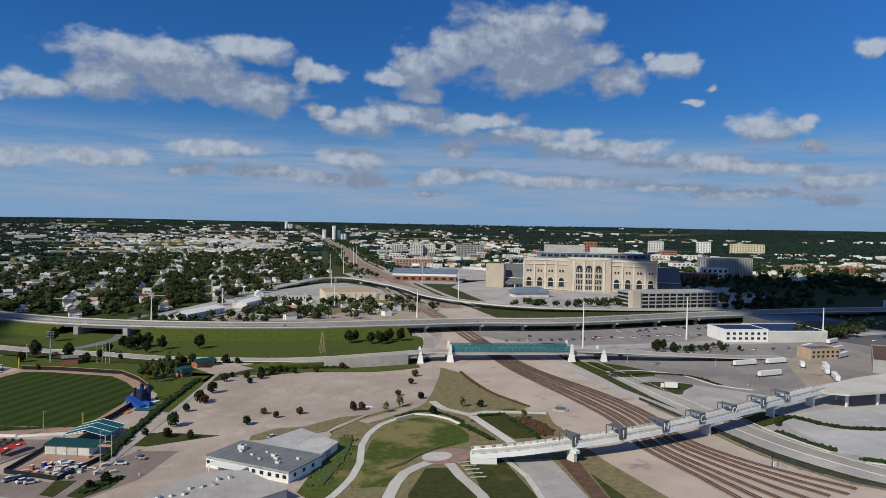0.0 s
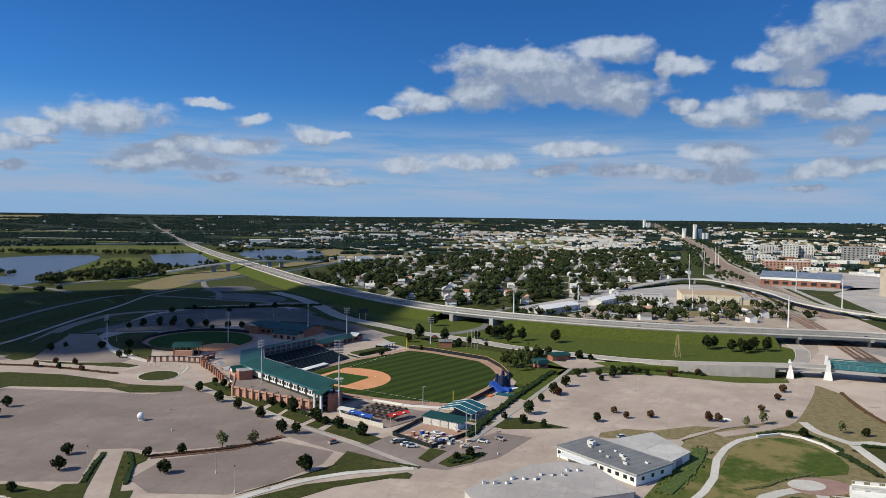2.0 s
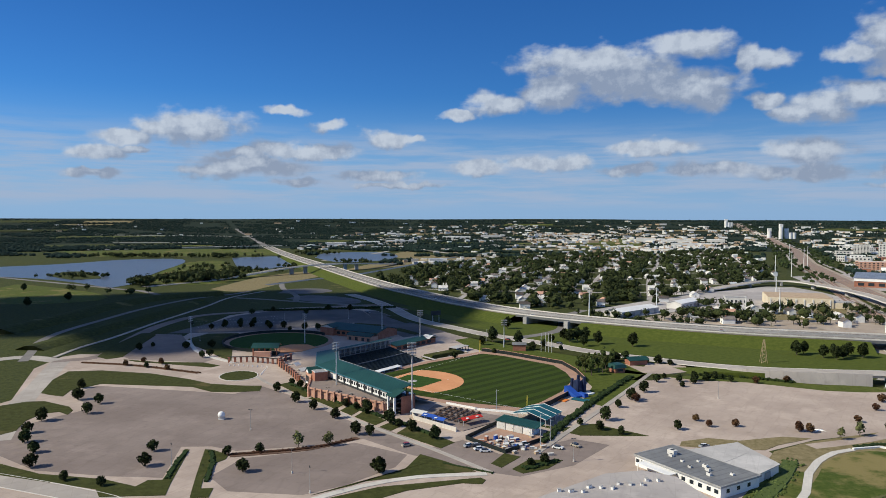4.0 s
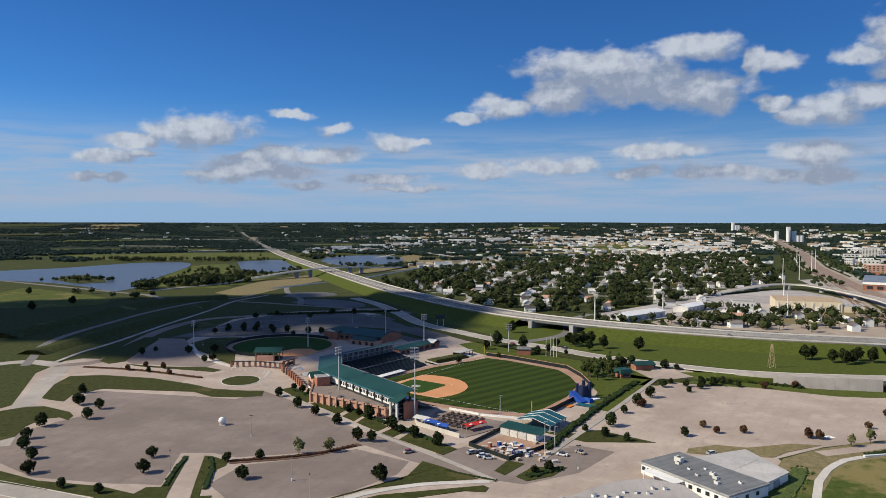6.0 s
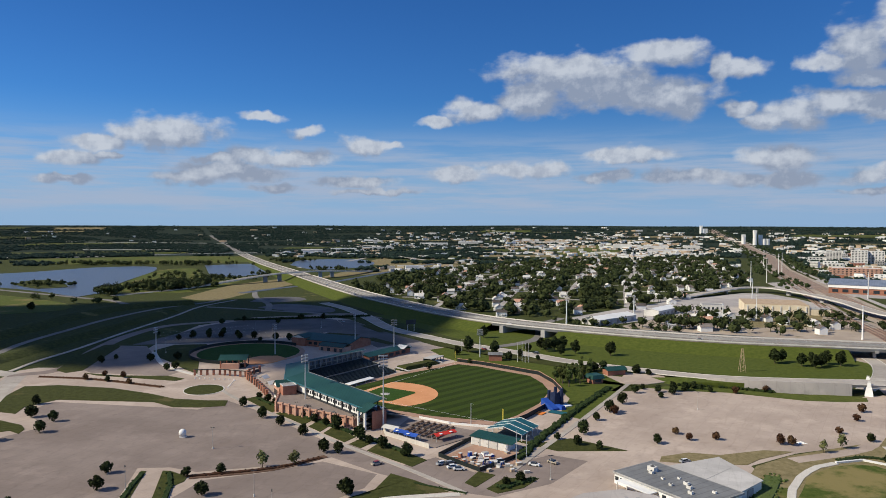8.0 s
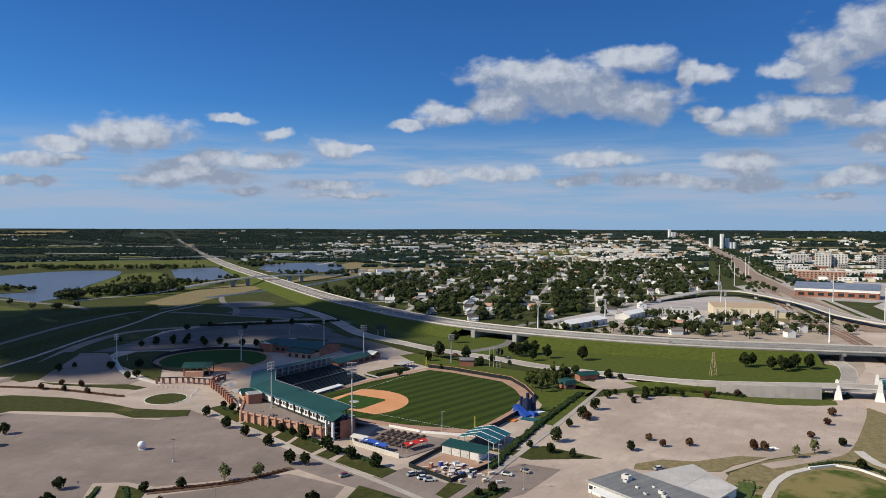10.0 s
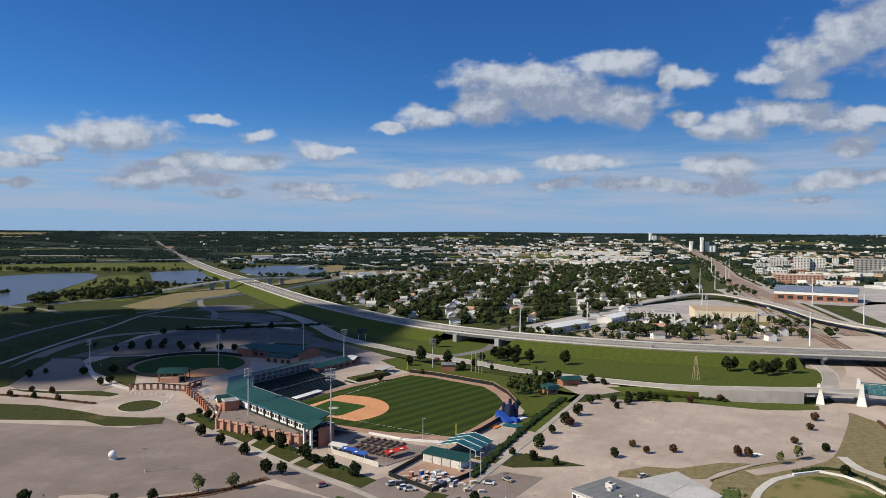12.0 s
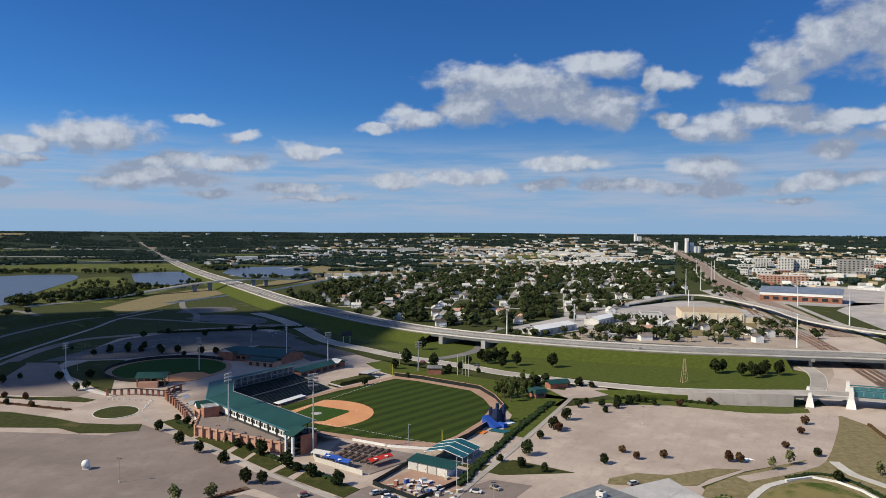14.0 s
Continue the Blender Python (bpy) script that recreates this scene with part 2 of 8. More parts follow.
def leaves(name, dark, light, amount=0.25):
    """Foliage: tone by clump, by tree and by fine noise, a little light let through."""
    m, t, b = material(name, 0.8, 0.0, 0.08)
    g = t.nodes.new("ShaderNodeNewGeometry")
    col = mix(t, g.outputs["Random Per Island"], dark, light)
    r = t.nodes.new("ShaderNodeObjectInfo").outputs["Random"]
    h = t.nodes.new("ShaderNodeHueSaturation")
    t.links.new(math_node(t, "MULTIPLY_ADD", r, 2 * amount, 1 - amount), h.inputs["Value"])
    t.links.new(math_node(t, "MULTIPLY_ADD", r, 0.03, 0.485), h.inputs["Hue"])
    t.links.new(col, h.inputs["Color"])
    t.links.new(h.outputs[0], b.inputs["Base Color"])
    return m


def seamed(name, dark, light, spacing, turn=0.0, rough=0.45, metal=0.0):
    """Sheet metal with standing seams."""
    m, t, b = material(name, rough, metal, 0.4)
    p = where(t)
    s = t.nodes.new("ShaderNodeSeparateXYZ")
    t.links.new(p, s.inputs[0])
    x = math_node(t, "ADD", math_node(t, "MULTIPLY", s.outputs[0], math.cos(radians(turn))), math_node(t, "MULTIPLY", s.outputs[1], math.sin(radians(turn))))
    saw = math_node(t, "FRACT", math_node(t, "DIVIDE", x, spacing))
    col = mix(t, ramp(t, noise_of(t, place(t), 0.12, 6.0, 0.7), 0.3, 0.7), dark, light)
    col = mix(t, ramp(t, saw, 0.80, 0.95, 0.0, 0.45), col, tuple(c * 0.55 for c in dark))
    t.links.new(col, b.inputs["Base Color"])
    bump(t, b, saw, 0.3, 0.06)
    return m


M = {}
M["land"] = grass("land grass", (0.032, 0.041, 0.013), (0.070, 0.077, 0.022), (0.162, 0.143, 0.060), 0.40)
M["forest"] = grass("forest floor", (0.014, 0.022, 0.014), (0.028, 0.038, 0.022), (0.080, 0.078, 0.040), 0.34)
M["lawn"] = grass("lawn grass", (0.036, 0.042, 0.011), (0.062, 0.067, 0.019), (0.120, 0.100, 0.042), 0.42)
M["bank"] = grass("levee grass", (0.057, 0.075, 0.013), (0.090, 0.108, 0.020), (0.140, 0.138, 0.045), 0.34)
M["dry"] = grass("dry meadow", (0.150, 0.126, 0.060), (0.250, 0.205, 0.112), (0.085, 0.098, 0.034), 0.40)
M["parklawn"] = grass("ragged park grass", (0.046, 0.070, 0.012), (0.082, 0.105, 0.022), (0.235, 0.190, 0.080), 0.54)
M["turf"] = grass("mown turf", (0.021, 0.035, 0.006), (0.031, 0.047, 0.007), (0.030, 0.048, 0.009), 0.2, 9.0, 40.0)
M["turf2"] = grass("softball turf", (0.027, 0.058, 0.010), (0.041, 0.081, 0.015), (0.054, 0.099, 0.027), 0.25)
M["clay"] = speckled("infield clay", (0.52, 0.235, 0.105), (0.62, 0.31, 0.15), 0.08, 0.9, 0.95)
M["track"] = speckled("warning track", (0.30, 0.185, 0.13), (0.40, 0.26, 0.19), 0.08, 0.9, 0.95)
M["lot"] = paving("lot concrete", (0.352, 0.282, 0.234), (0.460, 0.378, 0.316), 6.0, 0.10, 28.0)
# darker, pinker variant of the lot concrete
M["lotwest"] = paving("darker pink concrete", (0.192, 0.154, 0.134), (0.256, 0.210, 0.184), 6.0, 0.10, 12.0)
# dark asphalt; for the rear lot, cloud shade is put into this colour
M["lotdark"] = paving("dark and shaded asphalt", (0.085, 0.080, 0.080), (0.135, 0.125, 0.12), 6.0, 0.08, 34.0)
# road tone lowered so the colour carries the cloud shade over the back roads
M["roaddark"] = paving("darkened road", (0.150, 0.142, 0.135), (0.215, 0.20, 0.185), 5.0, 0.08, 60.0)
M["plazagrey"] = paving("plaza concrete", (0.38, 0.365, 0.35), (0.50, 0.48, 0.46), 4.0, 0.08, 20.0, 0.2)
M["navy"] = speckled("navy vinyl", (0.010, 0.016, 0.045), (0.022, 0.034, 0.085), 0.3, 1.5, 0.5)
# albedo raised above the plain white: sunlight on the girders is in the colour
M["girder"] = speckled("sun-brightened white paint", (0.80, 0.80, 0.79), (0.90, 0.90, 0.89), 0.06, 0.8, 0.5)
M["park"] = grass("park grass", (0.060, 0.078, 0.016), (0.100, 0.115, 0.027), (0.190, 0.155, 0.062), 0.48)
M["asphalt"] = speckled("asphalt", (0.085, 0.082, 0.085), (0.16, 0.15, 0.15), 0.04, 0.8, 0.9, stain=((0.05, 0.05, 0.05), 0.1))
M["lotmid"] = paving("mid grey lot", (0.215, 0.192, 0.178), (0.300, 0.270, 0.250), 7.0, 0.10, 10.0)
M["lotgrey"] = paving("grey lot", (0.325, 0.300, 0.285), (0.450, 0.412, 0.385), 7.0, 0.10, 10.0)
M["road"] = paving("road concrete", (0.31, 0.278, 0.245), (0.42, 0.38, 0.335), 5.0, 0.10, 60.0, 0.25)
M["highway"] = paving("highway concrete", (0.178, 0.161, 0.145), (0.262, 0.240, 0.216), 6.0, 0.12, 50.0, 0.35)
M["walk"] = paving("footpath concrete", (0.48, 0.45, 0.40), (0.60, 0.565, 0.51), 1.8, 0.06, 20.0, 0.2)
M["kerb"] = speckled("kerb concrete", (0.50, 0.48, 0.44), (0.66, 0.63, 0.58), 0.1, 1.2)
M["mulch"] = speckled("bark mulch", (0.075, 0.042, 0.028), (0.15, 0.09, 0.06), 0.3, 1.5, 0.95)
M["brickpave"] = speckled("brick paving", (0.24, 0.15, 0.125), (0.34, 0.22, 0.18), 0.2, 1.4)
M["ballast"] = speckled("ballast", (0.385, 0.305, 0.248), (0.545, 0.452, 0.378), 0.035, 1.6, 0.95, stain=((0.20, 0.155, 0.125), 0.06))
M["corridor"] = speckled("corridor gravel", (0.175, 0.150, 0.128), (0.275, 0.242, 0.208), 0.03, 0.6, 0.95, stain=((0.13, 0.10, 0.08), 0.04))
M["dirt"] = speckled("trodden dirt", (0.28, 0.225, 0.175), (0.43, 0.36, 0.29), 0.03, 0.7, 0.95, stain=((0.12, 0.11, 0.055), 0.05))
M["trackbed"] = speckled("track bed", (0.211, 0.138, 0.106), (0.373, 0.251, 0.194), 0.08, 1.8, 0.95)
M["sleeper"] = speckled("sleeper", (0.09, 0.07, 0.055), (0.19, 0.155, 0.125), 0.3, 2.0)
M["rail"] = speckled("rail steel", (0.120, 0.084, 0.066), (0.180, 0.138, 0.114), 0.3, 2.0, 0.5, 0.6)
M["brick"] = speckled("red brick", (0.25, 0.105, 0.065), (0.40, 0.185, 0.125), 0.3, 2.2, 0.9, per_thing=0.12)
M["brickpale"] = speckled("pink brick", (0.42, 0.235, 0.165), (0.56, 0.34, 0.25), 0.2, 1.8, 0.9)
M["stone"] = speckled("limestone", (0.43, 0.365, 0.295), (0.55, 0.475, 0.39), 0.05, 0.9, 0.9, per_thing=0.05, stain=((0.34, 0.29, 0.235), 0.08))
M["stonepale"] = speckled("pale limestone", (0.57, 0.52, 0.44), (0.68, 0.625, 0.54), 0.05, 0.9, 0.9)
M["cream"] = speckled("cream stucco", (0.58, 0.495, 0.355), (0.70, 0.615, 0.465), 0.05, 0.7, 0.9, per_thing=0.05)
M["white"] = speckled("white paint", (0.68, 0.675, 0.65), (0.83, 0.825, 0.80), 0.06, 0.8, 0.55, per_thing=0.08)
M["offwhite"] = speckled("weathered white", (0.52, 0.505, 0.475), (0.70, 0.685, 0.65), 0.06, 0.8, 0.7, per_thing=0.15, stain=((0.36, 0.33, 0.30), 0.2))
M["grey"] = speckled("grey concrete", (0.27, 0.265, 0.26), (0.40, 0.39, 0.375), 0.06, 0.9, 0.85, per_thing=0.15, stain=((0.20, 0.19, 0.18), 0.15))
M["dark"] = speckled("dark steel", (0.025, 0.027, 0.03), (0.055, 0.057, 0.062), 0.2, 1.5, 0.6)
M["charcoal"] = speckled("charcoal panel", (0.10, 0.105, 0.11), (0.15, 0.155, 0.16), 0.2, 1.5, 0.6)
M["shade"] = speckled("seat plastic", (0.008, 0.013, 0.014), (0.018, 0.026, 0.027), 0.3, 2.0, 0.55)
M["steel"] = speckled("galvanised steel", (0.46, 0.47, 0.48), (0.60, 0.61, 0.62), 0.2, 1.5, 0.45, 0.3, 0.4)
M["tealroof"] = seamed("teal metal roof", (0.010, 0.046, 0.038), (0.017, 0.066, 0.054), 1.6, 0.0, 0.5)
M["tealcloth"] = seamed("teal canopy", (0.010, 0.080, 0.105), (0.018, 0.115, 0.145), 5.0, 0.0, 0.6)
M["tealpaint"] = speckled("teal paint", (0.035, 0.125, 0.150), (0.060, 0.180, 0.210), 0.1, 1.0, 0.5)
M["greyroof"] = seamed("grey roof", (0.137, 0.140, 0.144), (0.202, 0.205, 0.205), 3.0, 0.0, 0.7)
M["paleroof"] = seamed("pale roof", (0.40, 0.41, 0.43), (0.54, 0.55, 0.56), 4.0, 0.0, 0.6)
M["blueroof"] = seamed("blue-grey roof", (0.125, 0.155, 0.215), (0.20, 0.235, 0.30), 3.0, 0.0, 0.5)
M["shingle"] = speckled("shingle roof", (0.07, 0.062, 0.058), (0.18, 0.155, 0.14), 0.2, 1.6, 0.9, per_thing=0.5)
M["glass"] = material("window glass", 0.12, 0.0, 0.6)[0]
M["glass"].node_tree.nodes["Principled BSDF"].inputs["Base Color"].default_value = (0.025, 0.032, 0.040, 1)
M["red"] = speckled("red paint", (0.48, 0.030, 0.022), (0.62, 0.050, 0.035), 0.2, 1.5, 0.5)
M["blue"] = speckled("blue cloth", (0.018, 0.060, 0.30), (0.030, 0.095, 0.42), 0.2, 1.5, 0.6)
M["orange"] = speckled("orange paint", (0.62, 0.17, 0.03), (0.75, 0.25, 0.05), 0.2, 1.5, 0.5)
M["yellow"] = speckled("yellow paint", (0.60, 0.46, 0.06), (0.74, 0.58, 0.10), 0.2, 1.5, 0.5)
M["tan"] = speckled("tan paint", (0.36, 0.265, 0.17), (0.50, 0.38, 0.26), 0.2, 1.5, 0.8)
M["tyre"] = speckled("tyre rubber", (0.018, 0.018, 0.018), (0.03, 0.03, 0.03), 1.0, 4.0)
M["bark"] = speckled("bark", (0.065, 0.048, 0.035), (0.13, 0.10, 0.075), 0.5, 4.0)
M["creek"] = speckled("creek water", (0.055, 0.058, 0.055), (0.085, 0.085, 0.078), 0.05, 0.5, 0.35, 0.0, 0.25)
M["leaf"] = leaves("green leaves", (0.010, 0.015, 0.006), (0.034, 0.044, 0.014), 0.3)
M["leafolive"] = leaves("olive leaves", (0.034, 0.048, 0.014), (0.090, 0.108, 0.034))
M["leafpale"] = leaves("pale leaves", (0.070, 0.085, 0.030), (0.15, 0.15, 0.065))
M["leafrust"] = leaves("rusty leaves", (0.045, 0.025, 0.014), (0.11, 0.06, 0.03))
M["woods"] = leaves("woodland leaves", (0.010, 0.017, 0.007), (0.058, 0.074, 0.026), 0.05)
# bluish cast in this leaf colour stands for haze over the distance
M["farwoods"] = leaves("haze-tinted woodland leaves", (0.010, 0.022, 0.019), (0.028, 0.046, 0.037), 0.05)
M["hedge"] = leaves("hedge leaves", (0.012, 0.022, 0.008), (0.034, 0.050, 0.016))
M["cloud"] = speckled("cloud vapour", (0.85, 0.85, 0.85), (0.95, 0.95, 0.95), 0.002, 0.02, 1.0, relief=0)
wm, wn, wb = material("lake water", 0.30, 0.0, 0.45)
wb.inputs["Base Color"].default_value = (0.085, 0.092, 0.100, 1)
bump(wn, wb, noise_of(wn, place(wn), 0.35, 6.0, 0.7), 0.7, 0.4)
M["water"] = wm
cm, cn, cb = material("car paint", 0.3, 0.0, 0.5)
cr = cn.nodes.new("ShaderNodeValToRGB")
cr.color_ramp.interpolation = "CONSTANT"
for i, (at, c) in enumerate(((0.0, (0.7, 0.7, 0.7)), (0.3, (0.05, 0.05, 0.055)), (0.5, (0.30, 0.31, 0.33)), (0.7, (0.25, 0.03, 0.025)), (0.82, (0.04, 0.07, 0.16)), (0.92, (0.38, 0.33, 0.26)))):
    e = cr.color_ramp.elements[i] if i < 2 else cr.color_ramp.elements.new(at)
    e.position, e.color = at, (*c, 1)
cn.links.new(cn.nodes.new("ShaderNodeObjectInfo").outputs["Random"], cr.inputs[0])
cn.links.new(cr.outputs[0], cb.inputs["Base Color"])
M["car"] = cm


# ------------------------------------------------------------ building tools
class Shape:
    """Gathers faces for one mesh."""

    def __init__(self):
        self.v, self.f = [], []

    def add(self, verts, faces):
        k = len(self.v)
        self.v += [tuple(p) for p in verts]
        self.f += [tuple(k + i for i in q) for q in faces]
        return self

    def box(self, x, y, z, sx, sy, sz, rz=0.0, top=1.0):
        """A box that stands on z; top: the scale of its upper face."""
        c, s = math.cos(radians(rz)), math.sin(radians(rz))
        pts = []
        for h, k in ((z, 1.0), (z + sz, top)):
            for a, b in ((-1, -1), (1, -1), (1, 1), (-1, 1)):
                px, py = a * sx / 2 * k, b * sy / 2 * k
                pts.append((x + px * c - py * s, y + px * s + py * c, h))
        return self.add(pts, [(3, 2, 1, 0), (4, 5, 6, 7), (0, 1, 5, 4), (1, 2, 6, 5), (2, 3, 7, 6), (3, 0, 4, 7)])

    def prism(self, poly, z0, z1, inset=0.0):
        n = len(poly)
        cx, cy = sum(p[0] for p in poly) / n, sum(p[1] for p in poly) / n
        up = [(cx + (p[0] - cx) * (1 - inset), cy + (p[1] - cy) * (1 - inset)) for p in poly]
        area = sum(poly[i][0] * poly[(i + 1) % n][1] - poly[(i + 1) % n][0] * poly[i][1] for i in range(n))
        low, high = list(range(n)), list(range(n, 2 * n))
        sides = [(i, (i + 1) % n, n + (i + 1) % n, n + i) for i in range(n)]
        if area < 0:
            sides, low, high = [q[::-1] for q in sides], low[::-1], high[::-1]
        return self.add([(*p, z0) for p in poly] + [(*p, z1) for p in up], [tuple(low[::-1]), tuple(high)] + sides)

    def gable(self, x, y, z, sx, sy, h, over=0.4, thick=0.18, rz=0.0):
        """A pitched roof, its ridge along x, with thickness and eaves."""
        c, s = math.cos(radians(rz)), math.sin(radians(rz))
        a, b = sx / 2 + over, sy / 2 + over
        sec = [(-b, 0), (0, h), (b, 0), (b, thick), (0, h + thick), (-b, thick)]
        pts = [(x + px * c - py * s, y + px * s + py * c, z + pz) for px in (-a, a) for py, pz in sec]
        return self.add(pts, [(0, 1, 7, 6), (1, 2, 8, 7), (2, 3, 9, 8), (3, 4, 10, 9), (4, 5, 11, 10), (5, 0, 6, 11), (0, 5, 4, 1), (1, 4, 3, 2), (6, 7, 10, 11), (7, 8, 9, 10)])

    def wedge(self, x, y, z, sx, sy, h, rz=0.0):
        """The solid triangle of wall under a gable."""
        c, s = math.cos(radians(rz)), math.sin(radians(rz))
        pts = [(x + px * c - py * s, y + px * s + py * c, z + pz) for px in (-sx / 2, sx / 2) for py, pz in ((-sy / 2, 0), (sy / 2, 0), (0, h))]
        return self.add(pts, [(0, 2, 1), (3, 4, 5), (0, 1, 4, 3), (1, 2, 5, 4), (2, 0, 3, 5)])

    def cone(self, x, y, z, r0, r1, h, n=8):
        pts = [(x + r * math.cos(2 * math.pi * i / n), y + r * math.sin(2 * math.pi * i / n), z + k) for r, k in ((r0, 0), (r1, h)) for i in range(n)]
        return self.add(pts, [tuple(range(n))[::-1], tuple(range(n, 2 * n))] + [(i, (i + 1) % n, n + (i + 1) % n, n + i) for i in range(n)])

    def beam(self, p, q, r, n=4, r2=None):
        p, q = Vector(p), Vector(q)
        d = (q - p).normalized()
        a = d.orthogonal().normalized()
        b = d.cross(a)
        pts = []
        for o, k in ((p, r), (q, r if r2 is None else r2)):
            for i in range(n):
                w = 2 * math.pi * (i + 0.5) / n
                pts.append(o + a * (k * math.cos(w)) + b * (k * math.sin(w)))
        return self.add(pts, [tuple(range(n))[::-1], tuple(range(n, 2 * n))] + [(i, (i + 1) % n, n + (i + 1) % n, n + i) for i in range(n)])

    def sweep(self, path, profile, closed=False, start=0.0, caps=True):
        """A cross-section (offset to the right, height) carried along a path of (x, y) or (x, y, z)."""
        n, k = len(path), len(profile)
        pts = []
        for i in range(n):
            p = Vector(path[i][:2])
            d0 = (p - Vector(path[i - 1][:2])).normalized() if i > 0 or closed else None
            d1 = (Vector(path[(i + 1) % n][:2]) - p).normalized() if i < n - 1 or closed else None
            d0, d1 = d0 or d1, d1 or d0
            t = (d0 + d1).normalized()
            w = 1 / max(0.4, t.dot(d1))
            r = Vector((t.y, -t.x)) * w
            z = path[i][2] if len(path[i]) > 2 else 0.0
            pts += [(p.x + r.x * o, p.y + r.y * o, z + h) for o, h in profile]
        faces = []
        for i in range(n if closed else n - 1):
            j = (i + 1) % n
            faces += [(i * k + a, i * k + a + 1, j * k + a + 1, j * k + a) for a in range(k - 1)]
        if caps and not closed:
            faces += [tuple(range(k)), tuple(range((n - 1) * k, n * k))[::-1]]
        return self.add(pts, faces)

    def mesh(self, name, mat, smooth=False):
        me = bpy.data.meshes.new(name)
        me.from_pydata(self.v, [], self.f)
        me.materials.append(mat)
        if smooth:
            me.polygons.foreach_set("use_smooth", [True] * len(me.polygons))
        me.update()
        return me


def part(name, shape, mat, parent, label="", smooth=False, at=None):
    """One mesh object under a thing or under a part; shape is a Shape or a ready mesh."""
    ob = new(name, shape if isinstance(shape, bpy.types.Mesh) else shape.mesh(name, mat, smooth))
    ob.parent = parent
    if at is not None:
        ob.matrix_basis = at
    return tagged(ob, label)


def thing(name, m, label, category, group="", kind=""):
    ob = new(name)
    ob.empty_display_size = 0.5
    ob.matrix_basis = m
    return tagged(ob, label, category, group, kind)


def whole(name, shape, mat, label="", category="", group="", kind="", m=None, smooth=False):
    """A thing, or a piece of the setting, that is one mesh."""
    ob = new(name, shape if isinstance(shape, bpy.types.Mesh) else shape.mesh(name, mat, smooth))
    if m is not None:
        ob.matrix_basis = m
    return tagged(ob, label, category, group, kind)


def curve(pts, step=8.0):
    """A smooth path (Catmull-Rom) through points."""
    pts = [Vector(p) for p in pts]
    ext = [2 * pts[0] - pts[1]] + pts + [2 * pts[-1] - pts[-2]]
    out = []
    for i in range(1, len(ext) - 2):
        a, b, c, d = ext[i - 1:i + 3]
        n = max(1, int((c - b).length / step))
        for j in range(n):
            t = j / n
            out.append(0.5 * ((2 * b) + (c - a) * t + (2 * a - 5 * b + 4 * c - d) * t * t + (3 * b - a - 3 * c + d) * t ** 3))
    return [tuple(p) for p in out + [pts[-1]]]


def rise(x, y):
    """Height of the open country: level near by, lifting slowly to the horizon."""
    d = math.hypot(x, y)
    if d < 2500:
        return 0.0
    d = min(d, 4900)
    return 95 - d / 1250 * (47.5 - (d - 2500) / 2350 * 43.5)


# ------------------------------------------------------------ the land
def country():
    """One sheet of ground from under the camera to the horizon."""
    s, rings, n = Shape(), [0.0], 144
    r = 30.0
    while r < 4900:
        rings.append(r)
        r *= 1.07
    rings.append(4900.0)
    pts = [(0, 0, 0)]
    for r in rings[1:]:
        for i in range(n):
            a = 2 * math.pi * i / n
            x, y = r * math.cos(a), r * math.sin(a)
            roll = max(0.0, min(1.0, (r - 2600) / 1500))
            pts.append((x, y, rise(x, y) + roll * 7 * (noise.noise(Vector((x / 900, y / 900, 0))) - 0.35)))
    faces = [(0, 1 + i, 1 + (i + 1) % n) for i in range(n)]
    for k in range(len(rings) - 2):
        for i in range(n):
            a, b = 1 + k * n, 1 + (k + 1) * n
            faces.append((a + i, b + i, b + (i + 1) % n, a + (i + 1) % n))
    return s.add(pts, faces)


def patch(name, pts, z, mat, label, category="ground", thick=0.3, smooth_edge=0, kind="structure"):
    """A flat area of ground with an edge that drops into the soil."""
    if smooth_edge:
        pts = [p[:2] for p in curve(list(pts) + [pts[0]], smooth_edge)[:-1]]
    return whole(name, Shape().prism(pts, z - thick, z), mat, label, category, kind=kind)


def road(name, pts, width, mat, label, z=0.06, kerb=0.0, step=8.0, thick=0.35):
    """A smooth road; kerb: width of raised kerb stones along both sides (parts)."""
    path = curve([(*p, 0.0) if len(p) == 2 else p for p in pts], step)
    w = width / 2
    ob = whole(name, Shape().sweep(path, [(-w, z - thick), (-w, z), (w, z), (w, z - thick)]), mat, label, "road", kind="structure")
    if kerb:
        for side in (-1, 1):
            a, b = sorted((side * w, side * (w + kerb)))
            part("kerb", Shape().sweep(path, [(a, z - thick), (a, z + 0.14), (b, z + 0.14), (b, z - thick)]), M["kerb"], ob)
    return ob


def ellipse(cx, cy, a, b, turn=0.0, n=28, f=0.0, t=360.0):
    c, s = math.cos(radians(turn)), math.sin(radians(turn))
    out = []
    for i in range(n):
        w = radians(f + (t - f) * i / (n if t - f >= 360 else n - 1))
        x, y = a * math.cos(w), b * math.sin(w)
        out.append((cx + x * c - y * s, cy + x * s + y * c))
    return out


ground = whole("ground", country(), M["land"], "open grassland and woods reaching out to the horizon", "ground", kind="structure")
ground.data.materials.append(M["forest"])
for f in ground.data.polygons:
    if f.center.length > 2150:
        f.material_index = 1
